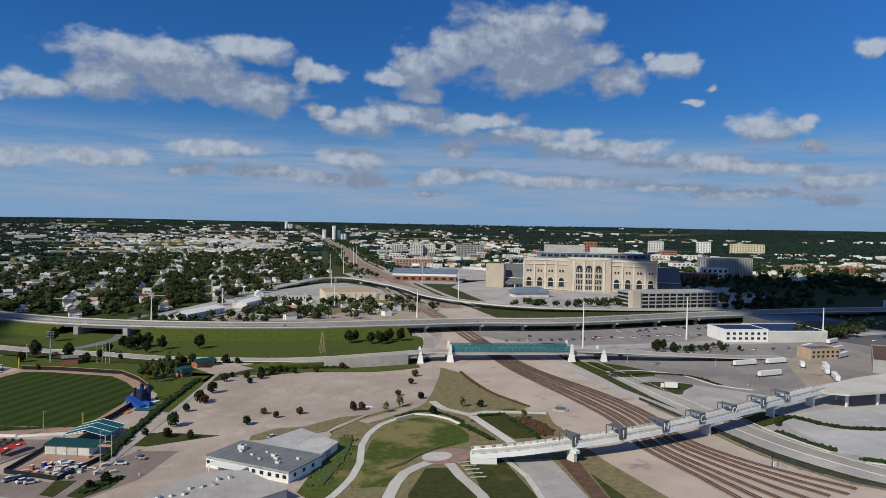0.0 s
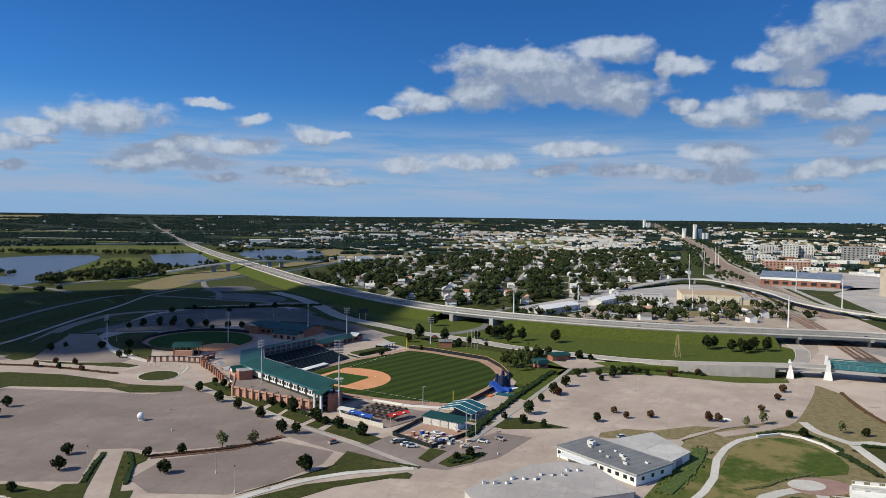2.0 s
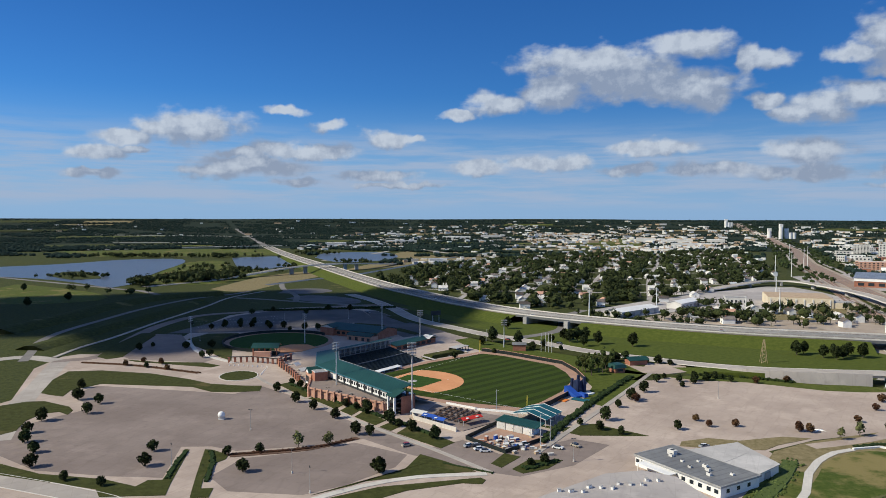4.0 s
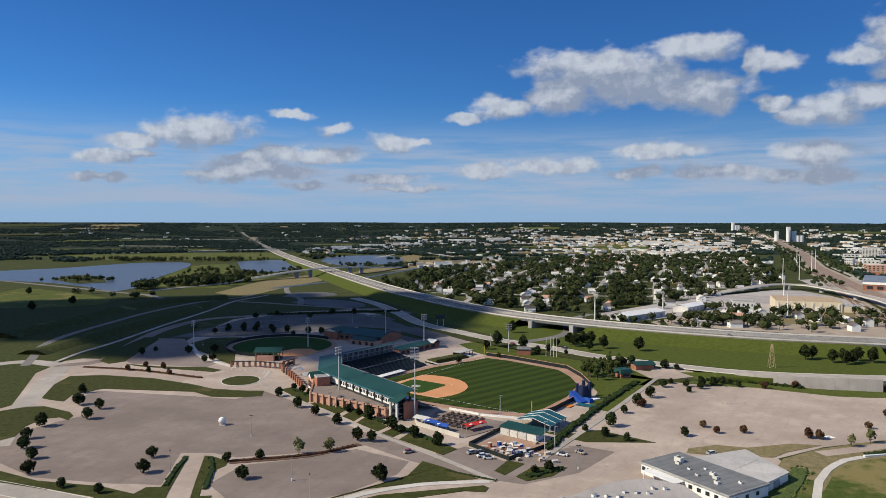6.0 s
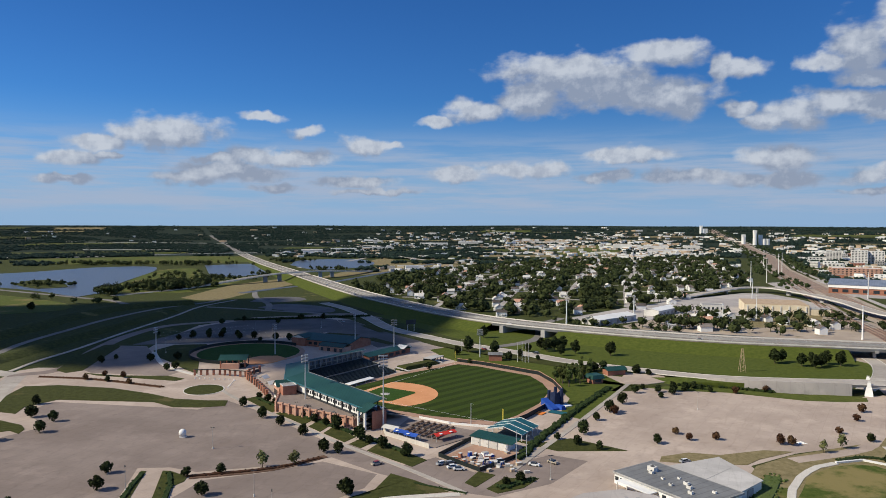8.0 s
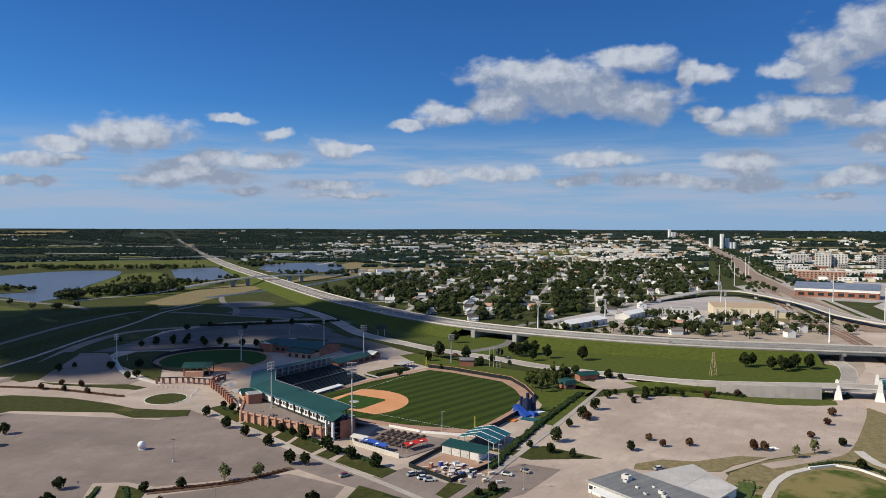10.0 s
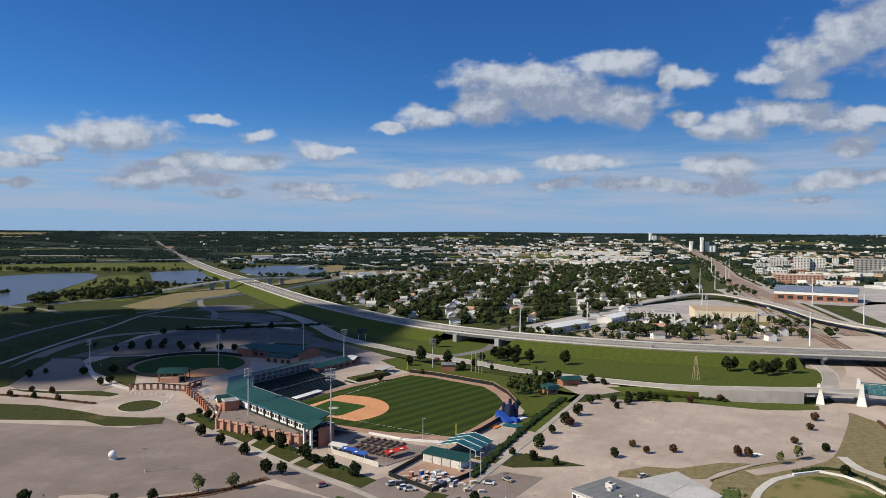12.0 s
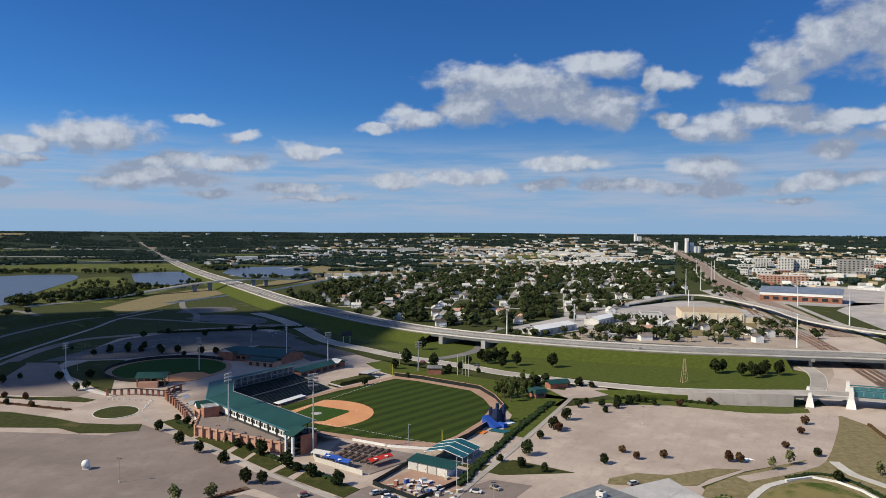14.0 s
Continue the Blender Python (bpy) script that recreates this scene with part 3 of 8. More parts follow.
patch("pavement", [(-300, 110), (-262, 260), (-256, 296), (-296, 366), (-303, 402), (-297, 412), (-255, 414), (-258, 465), (-270, 530), (-276, 606), (-245, 664),
                   (-190, 688), (-148, 660), (-100, 584), (-48, 516), (0, 474), (40, 444), (80, 416), (70, 394), (100, 391), (125.5, 389), (162, 372), (186.9, 373), (185.5, 352), (162.2, 312), (148.2, 291), (121.3, 279), (98, 262),
                   (100, 244), (62, 186), (40, 110)], 0.05, M["lot"], "pale stained concrete of the ballpark lots", "pavement")
patch("west_lot", [(-232, 330), (-165, 324), (-150, 322), (-141, 340), (-122, 325), (-101, 304), (-82, 286), (-66, 271), (-57, 262), (-74, 252), (-84, 246), (-112, 236), (-124, 240), (-136, 238), (-126, 205), (-146, 204), (-176, 206), (-206, 222), (-222, 250), (-214, 272), (-208, 284), (-218, 297), (-232, 308)], 0.062, M["lotwest"], "darker pinkish concrete of the west parking lot", "pavement")
patch("south_lot", [(-106, 228), (-86, 238), (-68, 252), (-44, 240), (-46, 226), (-60, 206), (-72, 196), (-98, 196), (-110, 208)], 0.062, M["lotwest"], "darker pinkish concrete of the south parking lot", "pavement")
patch("northwest_lot", [(-265, 409), (-290, 496), (-268, 496), (-224, 432), (-200, 408), (-202, 396), (-254, 400)], 0.062, M["lotwest"], "darker pinkish concrete of the northwest lot", "pavement")
# base colour lowered for the cloud shade lying on this lot
patch("rear_lot", [(-282, 500), (-272, 560), (-268, 606), (-240, 655), (-196, 680), (-160, 655), (-140, 610), (-150, 575), (-190, 540), (-226, 514), (-256, 506)], 0.062, M["lotdark"], "dark asphalt of the rear lot, shade in its colour", "pavement")
patch("rear_east_lot", [(-150, 577), (-140, 610), (-158, 652), (-148, 659), (-100, 584), (-62, 537), (-92, 506), (-112, 540)], 0.064, M["lotdark"], "dark asphalt behind the training building", "pavement")
def island(k, pts):
    patch("lawn_" + k, pts, 0.2, M["lawn"], "mown lawn island with a pale kerb", "lawn")


island("rear_a", [(-150, 566), (-120, 560), (-118, 566), (-146, 574)])
island("rear_b", [(-128, 618), (-104, 580), (-100, 582), (-122, 622)])
island("rear_c", [(-112, 546), (-86, 520), (-80, 524), (-104, 552)])
island("long_west", [(-251, 311), (-265, 340), (-270, 361), (-252, 366), (-218, 362), (-189, 351), (-172, 342), (-153, 340), (-142, 341), (-139, 330), (-150, 326), (-164, 325), (-179, 334), (-232, 334), (-239, 318), (-235, 306), (-244, 308)])
island("corner_west", [(-300, 230), (-246, 294), (-238, 296), (-219, 288), (-213, 282), (-211, 275), (-218, 279), (-224, 275), (-223, 263), (-217, 249), (-230, 215)])
island("south_verge", [(-200, 213), (-172, 203), (-146, 201), (-131, 196), (-130, 202), (-125, 203), (-133, 235), (-131, 235), (-120.5, 200), (-117, 190), (-138, 186), (-143, 192), (-200, 203)])
island("lane_side", [(-125, 236), (-122, 236), (-113, 231), (-112, 226), (-115, 219), (-111, 205), (-108, 197), (-104, 198), (-102, 190), (-108, 189), (-114, 205), (-119, 219)])
island("triangle", [(-69, 196), (-58, 206), (-42, 225), (-39, 241), (-31, 236), (-16, 225), (-36, 219), (-55, 210)])
island("triangle_south", [(-63, 194), (-48, 206), (-14, 219), (-12, 217), (-13, 213), (-20, 213), (-38, 204), (-48, 194)])
island("northwest", [(-280, 405), (-294, 444), (-302, 497), (-293, 501), (-286, 490), (-263, 406), (-269, 398)])
island("small_strip", [(-258, 399), (-232, 394), (-202, 396), (-188, 389), (-191, 383), (-246, 393)])
island("softball_west", [(-253, 477), (-249, 503), (-226, 508), (-213, 481), (-205, 448), (-187, 404), (-200, 415), (-219, 436), (-235, 451)])
island("entry_east", [(6, 286), (20, 284), (32, 291), (54, 276), (25, 273)])
island("shrub_bed_grass", [(3, 240), (16, 241), (10, 231), (1, 225), (-3, 229)])
island("yard_corner", [(-11, 234), (-6.5, 246), (0, 243), (-7, 230)])
patch("lot_north_edge", [(60, 410), (84, 392), (110, 400), (134.5, 394), (164, 382), (184, 385), (197, 378), (194, 370), (180, 368), (161.9, 369), (125.5, 384), (100, 386), (72, 396), (58, 400)], 0.2, M["park"], "yellowed grass verge below the ramp", "lawn")
patch("lawn_back_green", [(-28, 458), (26, 430), (38, 362), (30, 330), (40, 322), (74, 392), (62, 432), (30, 452), (0, 478), (-40, 512), (-52, 500), (-38, 470)], 0.2, M["bank"], "green lawn behind the outfield fence", "lawn")
island("frontage", [(-70, 548), (-48, 516), (0, 474), (40, 444), (72, 421), (104, 408), (118, 412), (94, 428), (61, 447), (38, 463), (18, 482), (-8, 502), (-36, 524), (-60, 551)])
island("shelter", [(62, 381), (70, 396), (94, 399), (73, 382)])
patch("shelter_paving", [(72, 411), (79, 432), (101, 426), (99, 408), (86, 400), (73, 400)], 0.23, M["lot"], "pale paved court beside the shelters", "pavement")
patch("lot_south_edge", [(97, 263), (104, 270), (121.2, 281), (110, 282), (90, 274), (78, 276), (66, 270), (64, 264), (80, 262)], 0.2, M["dry"], "dry yellow grass between lot and workshop", "meadow")
patch("lot_east_edge", [(182.8, 350), (186.9, 373), (201, 384), (211, 384), (198, 356), (179, 325), (163.1, 301), (152.2, 288), (143.2, 286), (148.2, 291), (162.2, 312)], 0.058, M["lot"], "pale concrete edge of the east lot", "pavement")
patch("bank_east", [(232, 440), (142.7, 425), (174, 400), (200, 402), (222, 426)], 0.02, M["bank"], "green bank by the overpass", "lawn")
patch("bank_foot", [(236, 505), (250, 470), (232, 440), (222, 426), (205, 400), (215, 402), (262, 470), (300, 494), (345, 560), (250, 560), (245, 520)], 0.02, M["dirt"], "bare dirt between the bank and the tracks", "ground")
road("bank_end_road", [(262, 560), (258, 520), (256, 496), (249, 468), (236, 440), (222, 418), (206, 398)], 9.0, M["road"], "concrete drive curving round the end of the bank", 0.12, 0.35)
patch("oval_lawn", ellipse(-164.7, 363, 10.6, 12.5, 20), 0.22, M["lawn"], "worn oval lawn in the turning circle", "lawn")
whole("oval_kerb", Shape().sweep(ellipse(-164.7, 363, 10.6, 12.5, 20), [(0, -0.1), (0, 0.26), (0.5, 0.26), (0.5, -0.1)], True), M["kerb"], "pale concrete kerb round the oval lawn", "kerb", kind="structure")
for k, pts in (("a", [(-278, 386), (-240, 382), (-191, 367)]), ("b", [(-112, 230), (-85, 241), (-68, 258)])):
    road("planting_bed_" + k, pts, 3.4, M["mulch"], "brown bark mulch bed between parking bays", 0.22)
for pts in ([(-134, 345), (-130, 351), (-108, 331), (-111, 320)], [(-108.5, 318), (-104.5, 327), (-97, 321), (-87.5, 309), (-89.5, 300.5), (-99, 310)], [(-86.5, 298), (-84.5, 307), (-77, 300.5), (-79, 290.5)],
            [(-77, 288.5), (-75, 299), (-61.5, 284.5), (-64.8, 276.6)], [(-62.3, 274.3), (-58.5, 283), (-53, 277), (-56.3, 269.3)], [(-53, 266.4), (-50, 277), (-45.8, 277), (-37.8, 267), (-27.2, 257), (-32, 249)]):
    patch("lawn_front", pts, 0.2, M["lawn"], "lawn square before the brick ballpark wall", "lawn")
patch("entry_drive", [(-72, 262), (-44, 241), (-16, 226), (0, 222), (20, 236), (36, 262), (22, 268), (8, 258), (-8, 245), (-24, 261), (-36, 250), (-62, 275)], 0.066, M["lotwest"], "darker stained concrete of the entry drive", "pavement")
road("sidewalk_front", [(-160, 370), (-136, 342), (-100, 308), (-80.5, 288.5), (-64.5, 273), (-54.5, 264.5), (-33.5, 246.5), (-10, 224)], 2.4, M["road"], "pale concrete sidewalk along the ballpark", 0.2)
road("sidewalk_south", [(-70, 190), (-54, 206), (-36, 217), (-12, 223)], 3.0, M["walk"], "curving pale sidewalk between two lawns", 0.22)
road("sidewalk_hedge", [(6, 248), (20, 278), (36, 312), (62, 370), (76, 402)], 2.6, M["road"], "straight sidewalk beside the hedge", 0.22)
road("sidewalk_softball", [(-250, 472), (-224, 432), (-203, 412), (-182, 397)], 3.0, M["walk"], "pale footpath past the softball field", 0.24)
road("verge_road", [(-260, 214), (-200, 200), (-143, 186), (-120, 176), (-60, 150)], 9.0, M["road"], "concrete street along the south verge", 0.07, 0.3)
road("west_road", [(-215, 235), (-246, 289), (-264, 327), (-282, 363), (-296, 392)], 11.0, M["road"], "pale concrete road to the creek bridge", 0.09)
road("creek_road", [(-430, 330), (-360, 362), (-330, 396), (-298, 390)], 11.0, M["road"], "pale concrete road across the creek", 0.11)
road("north_road", [(-300, 388), (-279, 408), (-297, 478), (-308, 538), (-303, 600), (-266, 632), (-222, 661), (-186, 690), (-150, 700), (-120, 668)], 10.0, M["lotwest"], "darker concrete road round the back lots", 0.10)
road("frontage_road", [(-210, 800), (-169, 743), (-132, 674), (-98, 604), (-60, 560), (-33, 531), (-6, 510), (20, 490), (40, 471), (64, 455), (94, 436, 0.6), (119.8, 413, 2.8), (144.3, 397, 4.9), (174, 390, 6.0), (224, 386, 6.2), (301.1, 356, 6.2), (349, 332, 5.0), (400, 312, 2.4), (450, 300, 0.2)], 12.0, M["road"],
     "concrete frontage road climbing onto the overpass", 0.12, 0.35)
road("ramp_road", [(-22, 514), (-8, 516), (10, 530), (28, 556), (34, 590), (36, 640), (60, 690)], 9.0, M["roaddark"], "short ramp road passing under the highway", 0.11)
road("trail", [(-306, 398), (-311, 433), (-312, 476), (-320, 558), (-327, 662), (-336, 744), (-323, 817)], 3.0, M["road"], "pale gravel trail on the levee", 0.5)
road("creek_water", [(-318, 385), (-334, 414), (-356, 452), (-370, 500), (-377, 567), (-382, 643), (-374, 729), (-345, 800), (-355, 920)], 6.0, M["roaddark"], "grey dry creek channel with muddy banks", 0.12, step=10)
road("lake_road", [(-1000, 1060), (-753, 936), (-611, 866), (-510, 815), (-476, 800), (-430, 760)], 8.0, M["roaddark"], "pale road along the lake shore", 0.25)
patch("back_lot", [(-270, 745), (-215, 712), (-180, 712), (-185, 745), (-220, 775), (-258, 780)], 0.1, M["asphalt"], "dark asphalt yard behind the levee", "pavement", smooth_edge=8)
patch("back_lot_north", [(-300, 800), (-262, 800), (-240, 830), (-262, 860), (-300, 850)], 0.1, M["asphalt"], "dark asphalt yard by the interchange", "pavement", smooth_edge=8)
road("back_lane", [(-330, 745), (-290, 735), (-250, 720), (-200, 705), (-160, 690)], 7.0, M["roaddark"], "pale lane behind the rear lot", 0.14)
road("back_lane_north", [(-250, 720), (-270, 780), (-310, 850), (-345, 940)], 7.0, M["roaddark"], "pale lane towards the interchange", 0.15)
def bays(name, x, y, turn, rows, n, gap=16.0, width=2.7):
    """Faded parking bay lines, row by row."""
    s = Shape()
    for r in range(rows):
        for k in range(n):
            s.box(k * width, r * gap, 0.0, 0.14, 5.0, 0.004)
    return whole(name, s, M["walk"], "faded pale parking bay lines", "bay lines", kind="stuff", m=pose(x, y, 0.066, 0, 0, turn))


bays("bay_lines_rear", -262, 520, 38, 4, 30)
# creek, lakes and meadows
for pts, h, w in (([(-414, 480), (-416, 562), (-426, 646), (-412, 730), (-360, 775)], 4.0, 18), ([(-340, 420), (-342, 460), (-345, 510), (-346, 567), (-348, 632), (-352, 700)], 3.0, 12)):
    whole("levee", Shape().sweep(curve([(*p, 0) for p in pts], 12), [(-w, -0.3), (-w * 0.3, h), (w * 0.3, h), (w, -0.3)]), M["land"], "smooth grassy flood levee", "levee", kind="structure", smooth=True)
patch("lake", [(-1040, 1010), (-980, 1130), (-900, 1250), (-860, 1400), (-768, 1450), (-690, 1333), (-600, 1050), (-535, 880), (-536, 832), (-627, 893), (-730, 944), (-860, 975)], 0.35, M["water"], "calm blue lake with a wooded island", "lake", smooth_edge=30)
patch("lake_middle", [(-662, 1500), (-573, 1578), (-470, 1420), (-445, 1300), (-455, 1195), (-505, 1180)], 0.35, M["water"], "calm blue lake beside the highway", "lake", smooth_edge=30)
patch("lake_east", [(-480, 1540), (-512, 1745), (-394, 1822), (-308, 1650), (-306, 1470), (-380, 1390)], 0.35, M["water"], "small blue lake beyond the highway", "lake", smooth_edge=30)
patch("island", [(-740, 990), (-764, 1070), (-715, 1060), (-630, 955), (-656, 930)], 0.8, M["land"], "low wooded island in the lake", "island", smooth_edge=20)
patch("meadow_shore", [(-690, 856), (-620, 830), (-505, 760), (-470, 700), (-535, 656), (-640, 690)], 0.15, M["park"], "yellowed meadow by the lake road", "meadow", smooth_edge=25)
patch("peninsula", [(-545, 900), (-600, 1060), (-680, 1330), (-640, 1400), (-520, 1180), (-450, 1180), (-420, 1060), (-430, 900)], 0.1, M["park"], "green meadow between two lakes", "meadow", smooth_edge=25)
patch("meadow_levee", [(-402, 834), (-407, 1022), (-365, 1150), (-320, 1078), (-338, 905), (-347, 808)], 0.15, M["dry"], "pale dry grass on the levee", "meadow", smooth_edge=25)
patch("meadow_far", [(-1240, 1730), (-1117, 1800), (-985, 1890), (-760, 1925), (-690, 1850), (-610, 1690), (-640, 1640), (-720, 1590), (-936, 1505), (-1080, 1560)], 0.15, M["park"], "yellowed meadow beyond the lake", "meadow", smooth_edge=25)
patch("meadow_east", [(-320, 1160), (-230, 1300), (-130, 1560), (-60, 1700), (-150, 1720), (-290, 1420)], 0.15, M["dry"], "dry grass strip by the far ramp", "meadow", smooth_edge=25)
patch("green_slope", [(-128, 690), (-40, 560), (12, 505), (60, 466), (150, 425), (232, 440), (250, 470), (236, 505), (165, 520), (84, 560), (0, 630), (-100, 720)], 0.03, M["bank"], "wide green bank below the highway", "lawn")
# the highway
HWY = [(-1557, 3627, 31), (-1180, 2900, 9), (-930, 2370, 0.4), (-700, 1880, 1.0), (-515, 1495, 4), (-345, 1160, 7), (-190, 872, 7), (-108, 742, 7), (-42, 654, 7), (14, 602, 7), (84, 560, 7), (165, 528, 7), (245, 512, 7), (310, 500, 7), (390, 472, 7), (540, 460, 7), (690, 448, 6), (900, 430, 3), (1400, 420, 0.5)]
hw = [p for p in curve(HWY, 14) if p[1] < 2250]
farway = [(x, y, rise(x, y) + 1.0) for x, y, z in curve(HWY, 14) if y > 2180]
whole("highway_far", Shape().sweep(farway, [(-9, -2.0), (-9, 0.0), (9, 0.0), (9, -2.0)]), M["roaddark"], "far stretch of the grey highway", "highway", kind="structure")
for side in (-1, 1):
    o = side * 8.6
    lane = whole("highway", Shape().sweep(hw, [(o - 6.2, -0.9), (o - 6.2, 0.0), (o + 6.2, 0.0), (o + 6.2, -0.9)]), M["highway"], "pale concrete carriageway of the elevated highway", "highway", kind="structure")
    for e in (-6.2, 5.85):
        part("barrier", Shape().sweep(hw, [(o + e, 0.0), (o + e, 0.85), (o + e + 0.35, 0.85), (o + e + 0.35, 0.0)]), M["kerb"] if e * side > 0 else M["grey"], lane)
    for e in (-3.6, 0.0, 3.6):
        part("lane_line", Shape().sweep(hw, [(o + e - 0.09, 0.006), (o + e + 0.09, 0.006)], caps=False), M["white"], lane)
whole("median", Shape().sweep(hw, [(-2.3, -0.7), (-2.3, -0.12), (2.3, -0.12), (2.3, -0.7)]), M["asphalt"], "dark paved median between the carriageways", "median", kind="structure")
for o in (-16.2, 14.8):
    whole("shoulder_fascia", Shape().sweep([p for p in hw if 230 < p[0] < 760 or 0 < p[0] < 60], [(o, -1.9), (o, -0.15), (o + 1.4, -0.15), (o + 1.4, -1.9)]), M["charcoal"], "dark steel edge girder of the highway bridge", "girder", kind="structure")
# lane over the highway by the lakes, and the creek beyond it
lane_over = [(-500, 850, 0.3), (-462, 930, 0.8), (-425, 1005, 5), (-384, 1072, 11), (-352, 1114, 13.5), (-322, 1152, 13.5), (-292, 1204, 11), (-264, 1290, 5), (-248, 1380, 0.4)]
road("lake_overpass", lane_over, 10.0, M["highway"], "grey concrete lane bridging the highway", 0.1, 0.4, thick=1.6)
for x, y, h in ((-378, 1080, 9.8), (-362, 1102, 11.6), (-312, 1168, 11.4), (-298, 1194, 9.8)):
    whole("overpass_pier", Shape().box(x, y, -0.2, 1.6, 7.5, h, -38), M["grey"], "grey concrete pier under the lake overpass", "pier", "lake overpass piers")
road("creek_north", [(-350, 900), (-318, 985), (-276, 1078), (-246, 1210), (-205, 1420), (-178, 1560), (-110, 1800), (-54, 2033)], 13.0, M["creek"], "dark creek between scrubby banks", 0.2, step=20)
bank = [p for p in hw if p[1] < 2300]
cut = [p for p in bank if p[1] > 604]
east = [p for p in bank if p[1] < 580 and p[0] < 250]
for run in (cut, east):
    slope = Shape()
    pts = []
    for k, (x, y, z) in enumerate(run):
        a, b = run[max(k - 1, 0)], run[min(k + 1, len(run) - 1)]
        d = math.dist(a[:2], b[:2])
        rx, ry = (b[1] - a[1]) / d, -(b[0] - a[0]) / d
        pts += [(x + rx * o, y + ry * o, h) for o, h in ((-20 - 2.2 * z, -0.3), (-15.6, z - 0.94), (15.6, z - 0.94), (20 + 2.2 * z, -0.3))]
    slope.add(pts, [(k * 4 + i, k * 4 + i + 1, k * 4 + i + 5, k * 4 + i + 4) for k in range(len(run) - 1) for i in range(3)])
    whole("embankment", slope, M["bank"], "grassy embankment carrying the highway", "embankment", kind="structure")
for x, y in ((12, 603), (46, 581)):
    whole("abutment", Shape().box(x, y, -0.2, 4, 38, 6.3, -38), M["grey"], "grey concrete abutment under the highway", "abutment", kind="structure")
for k, (x, y, z) in enumerate(p for p in hw if 250 < p[0] < 560):
    if k % 3 == 0:
        pier = thing("pier", pose(x, y, 0, 0, 0, -8), "grey concrete hammerhead pier under the highway", "pier", "highway piers")
        for o in (-10.5, 10.5):
            part("column", Shape().box(0, o, -0.2, 2.0, 3.4, 4.6), M["grey"], pier)
            part("cap", Shape().prism([(-1.1, o - 6.5), (1.1, o - 6.5), (1.1, o + 6.5), (-1.1, o + 6.5)], 4.3, 6.2), M["grey"], pier)
# flyover, rails and yards
road("flyover", [(150, 870, 0.2), (220, 890, 2), (268, 930, 5), (325, 985, 6.5), (366, 980, 7), (380, 910, 7), (382, 810, 7), (375, 700, 6), (420, 600, 5), (520, 552, 3), (680, 520, 0.3)], 13.0, M["road"], "curved concrete flyover across the railway", 0.1, 0.4, thick=1.2)
for x, y in ((300, 962), (348, 986), (375, 945), (381, 860), (379, 760)):
    whole("flyover_pier", Shape().box(x, y, -0.2, 2.2, 7, 6.0, 10), M["grey"], "grey concrete pier under the flyover", "pier", "flyover piers")
patch("rail_yard", [(345, 640), (262, 470), (215, 402), (199.8, 342), (195.4, 272), (196, 226), (178, 181), (160, 100), (262, 80), (262, 114), (246, 142), (256, 190), (266, 240), (283.1, 300), (297.7, 357), (322, 420), (350, 480), (385, 640)], 0.08, M["ballast"], "pale gravel bed of the rail yard", "rail yard")
LINE = [(365, 640), (395, 780), (470, 1085), (575, 1500), (771, 2118), (1020, 3103), (1172, 3974), (1240, 4400)]


def line_path(off):
    """The rail line out to the horizon, shifted sideways, lying on the land."""
    out = []
    for (x0, y0), (x1, y1) in zip(LINE, LINE[1:]):
        d = math.dist((x0, y0), (x1, y1))
        for i in range(int(d / 40) + 1):
            f = i * 40 / d
            x, y = x0 + (x1 - x0) * f + off * (y1 - y0) / d, y0 + (y1 - y0) * f - off * (x1 - x0) / d
            out.append((x, y, rise(x, y) + 0.5 + 3.5 * max(0.0, min(1.0, (y - 2500) / 600))))
    return out


def ribbon(name, off, w, z, mat, label):
    whole(name, Shape().sweep(line_path(off), [(-w / 2, z - 4), (-w / 2, z), (w / 2, z), (w / 2, z - 4)]), mat, label, "road", kind="structure")


ribbon("rail_corridor", 0, 22, -0.35, M["corridor"], "wide brown rail corridor running into the distance")
ribbon("rail_dirt", -16, 9, -0.4, M["dirt"], "bare dirt strip beside the rail corridor")
ribbon("rail_street_west", -30, 6, -0.25, M["road"], "pale street beside the rail corridor")
ribbon("rail_dirt", 15, 7, -0.4, M["dirt"], "bare dirt strip beside the rail corridor")
ribbon("rail_street_east", 28, 7, -0.25, M["lotgrey"], "grey street beyond the rail corridor")
for o in (-8.5, -3.5, 2, 7.5):
    ribbon("far_track", o, 2.2, 0.02, M["trackbed"], "far rusty railway track")
road("far_ramp", [(-430, 1440), (-390, 1700), (-345, 2060, 2), (-260, 1850, 4), (-190, 1720, 4), (-80, 1640, 1), (40, 1600)], 12.0, M["road"], "far ramp road crossing the highway", 0.3)
patch("ramp_meadow", [(-330, 1900), (-200, 1640), (-90, 1580), (-120, 1500), (-260, 1540), (-330, 1660)], 0.12, M["dry"], "dry meadow inside the far ramp", "meadow", smooth_edge=30)
RAILS = [[(198 + 3.0 * (o + 7), 120), (204 + 2.0 * (o + 7), 152), (210 + 1.55 * (o + 7), 189), (225 + 1.5 * (o + 7), 223), (234 + 1.4 * (o + 7), 268),
          (253 + o * 0.9, 350), (281 + o * 0.8, 450), (322 + o * 0.8, 610), (352 + o, 760), (440 + o, 1080), (545 + o, 1480)] for o in (-7, -2, 4, 9)]
RAILS += [r[:7] for r in ([(198 + 3.0 * (o + 7), 118), (204 + 2.0 * (o + 7), 150), (210 + 1.55 * (o + 7), 187), (225 + 1.5 * (o + 7), 222), (234 + 1.4 * (o + 7), 266), (253 + o * 0.9, 352), (281 + o * 0.8, 448)] for o in (-4.5, 1, 6.5))]
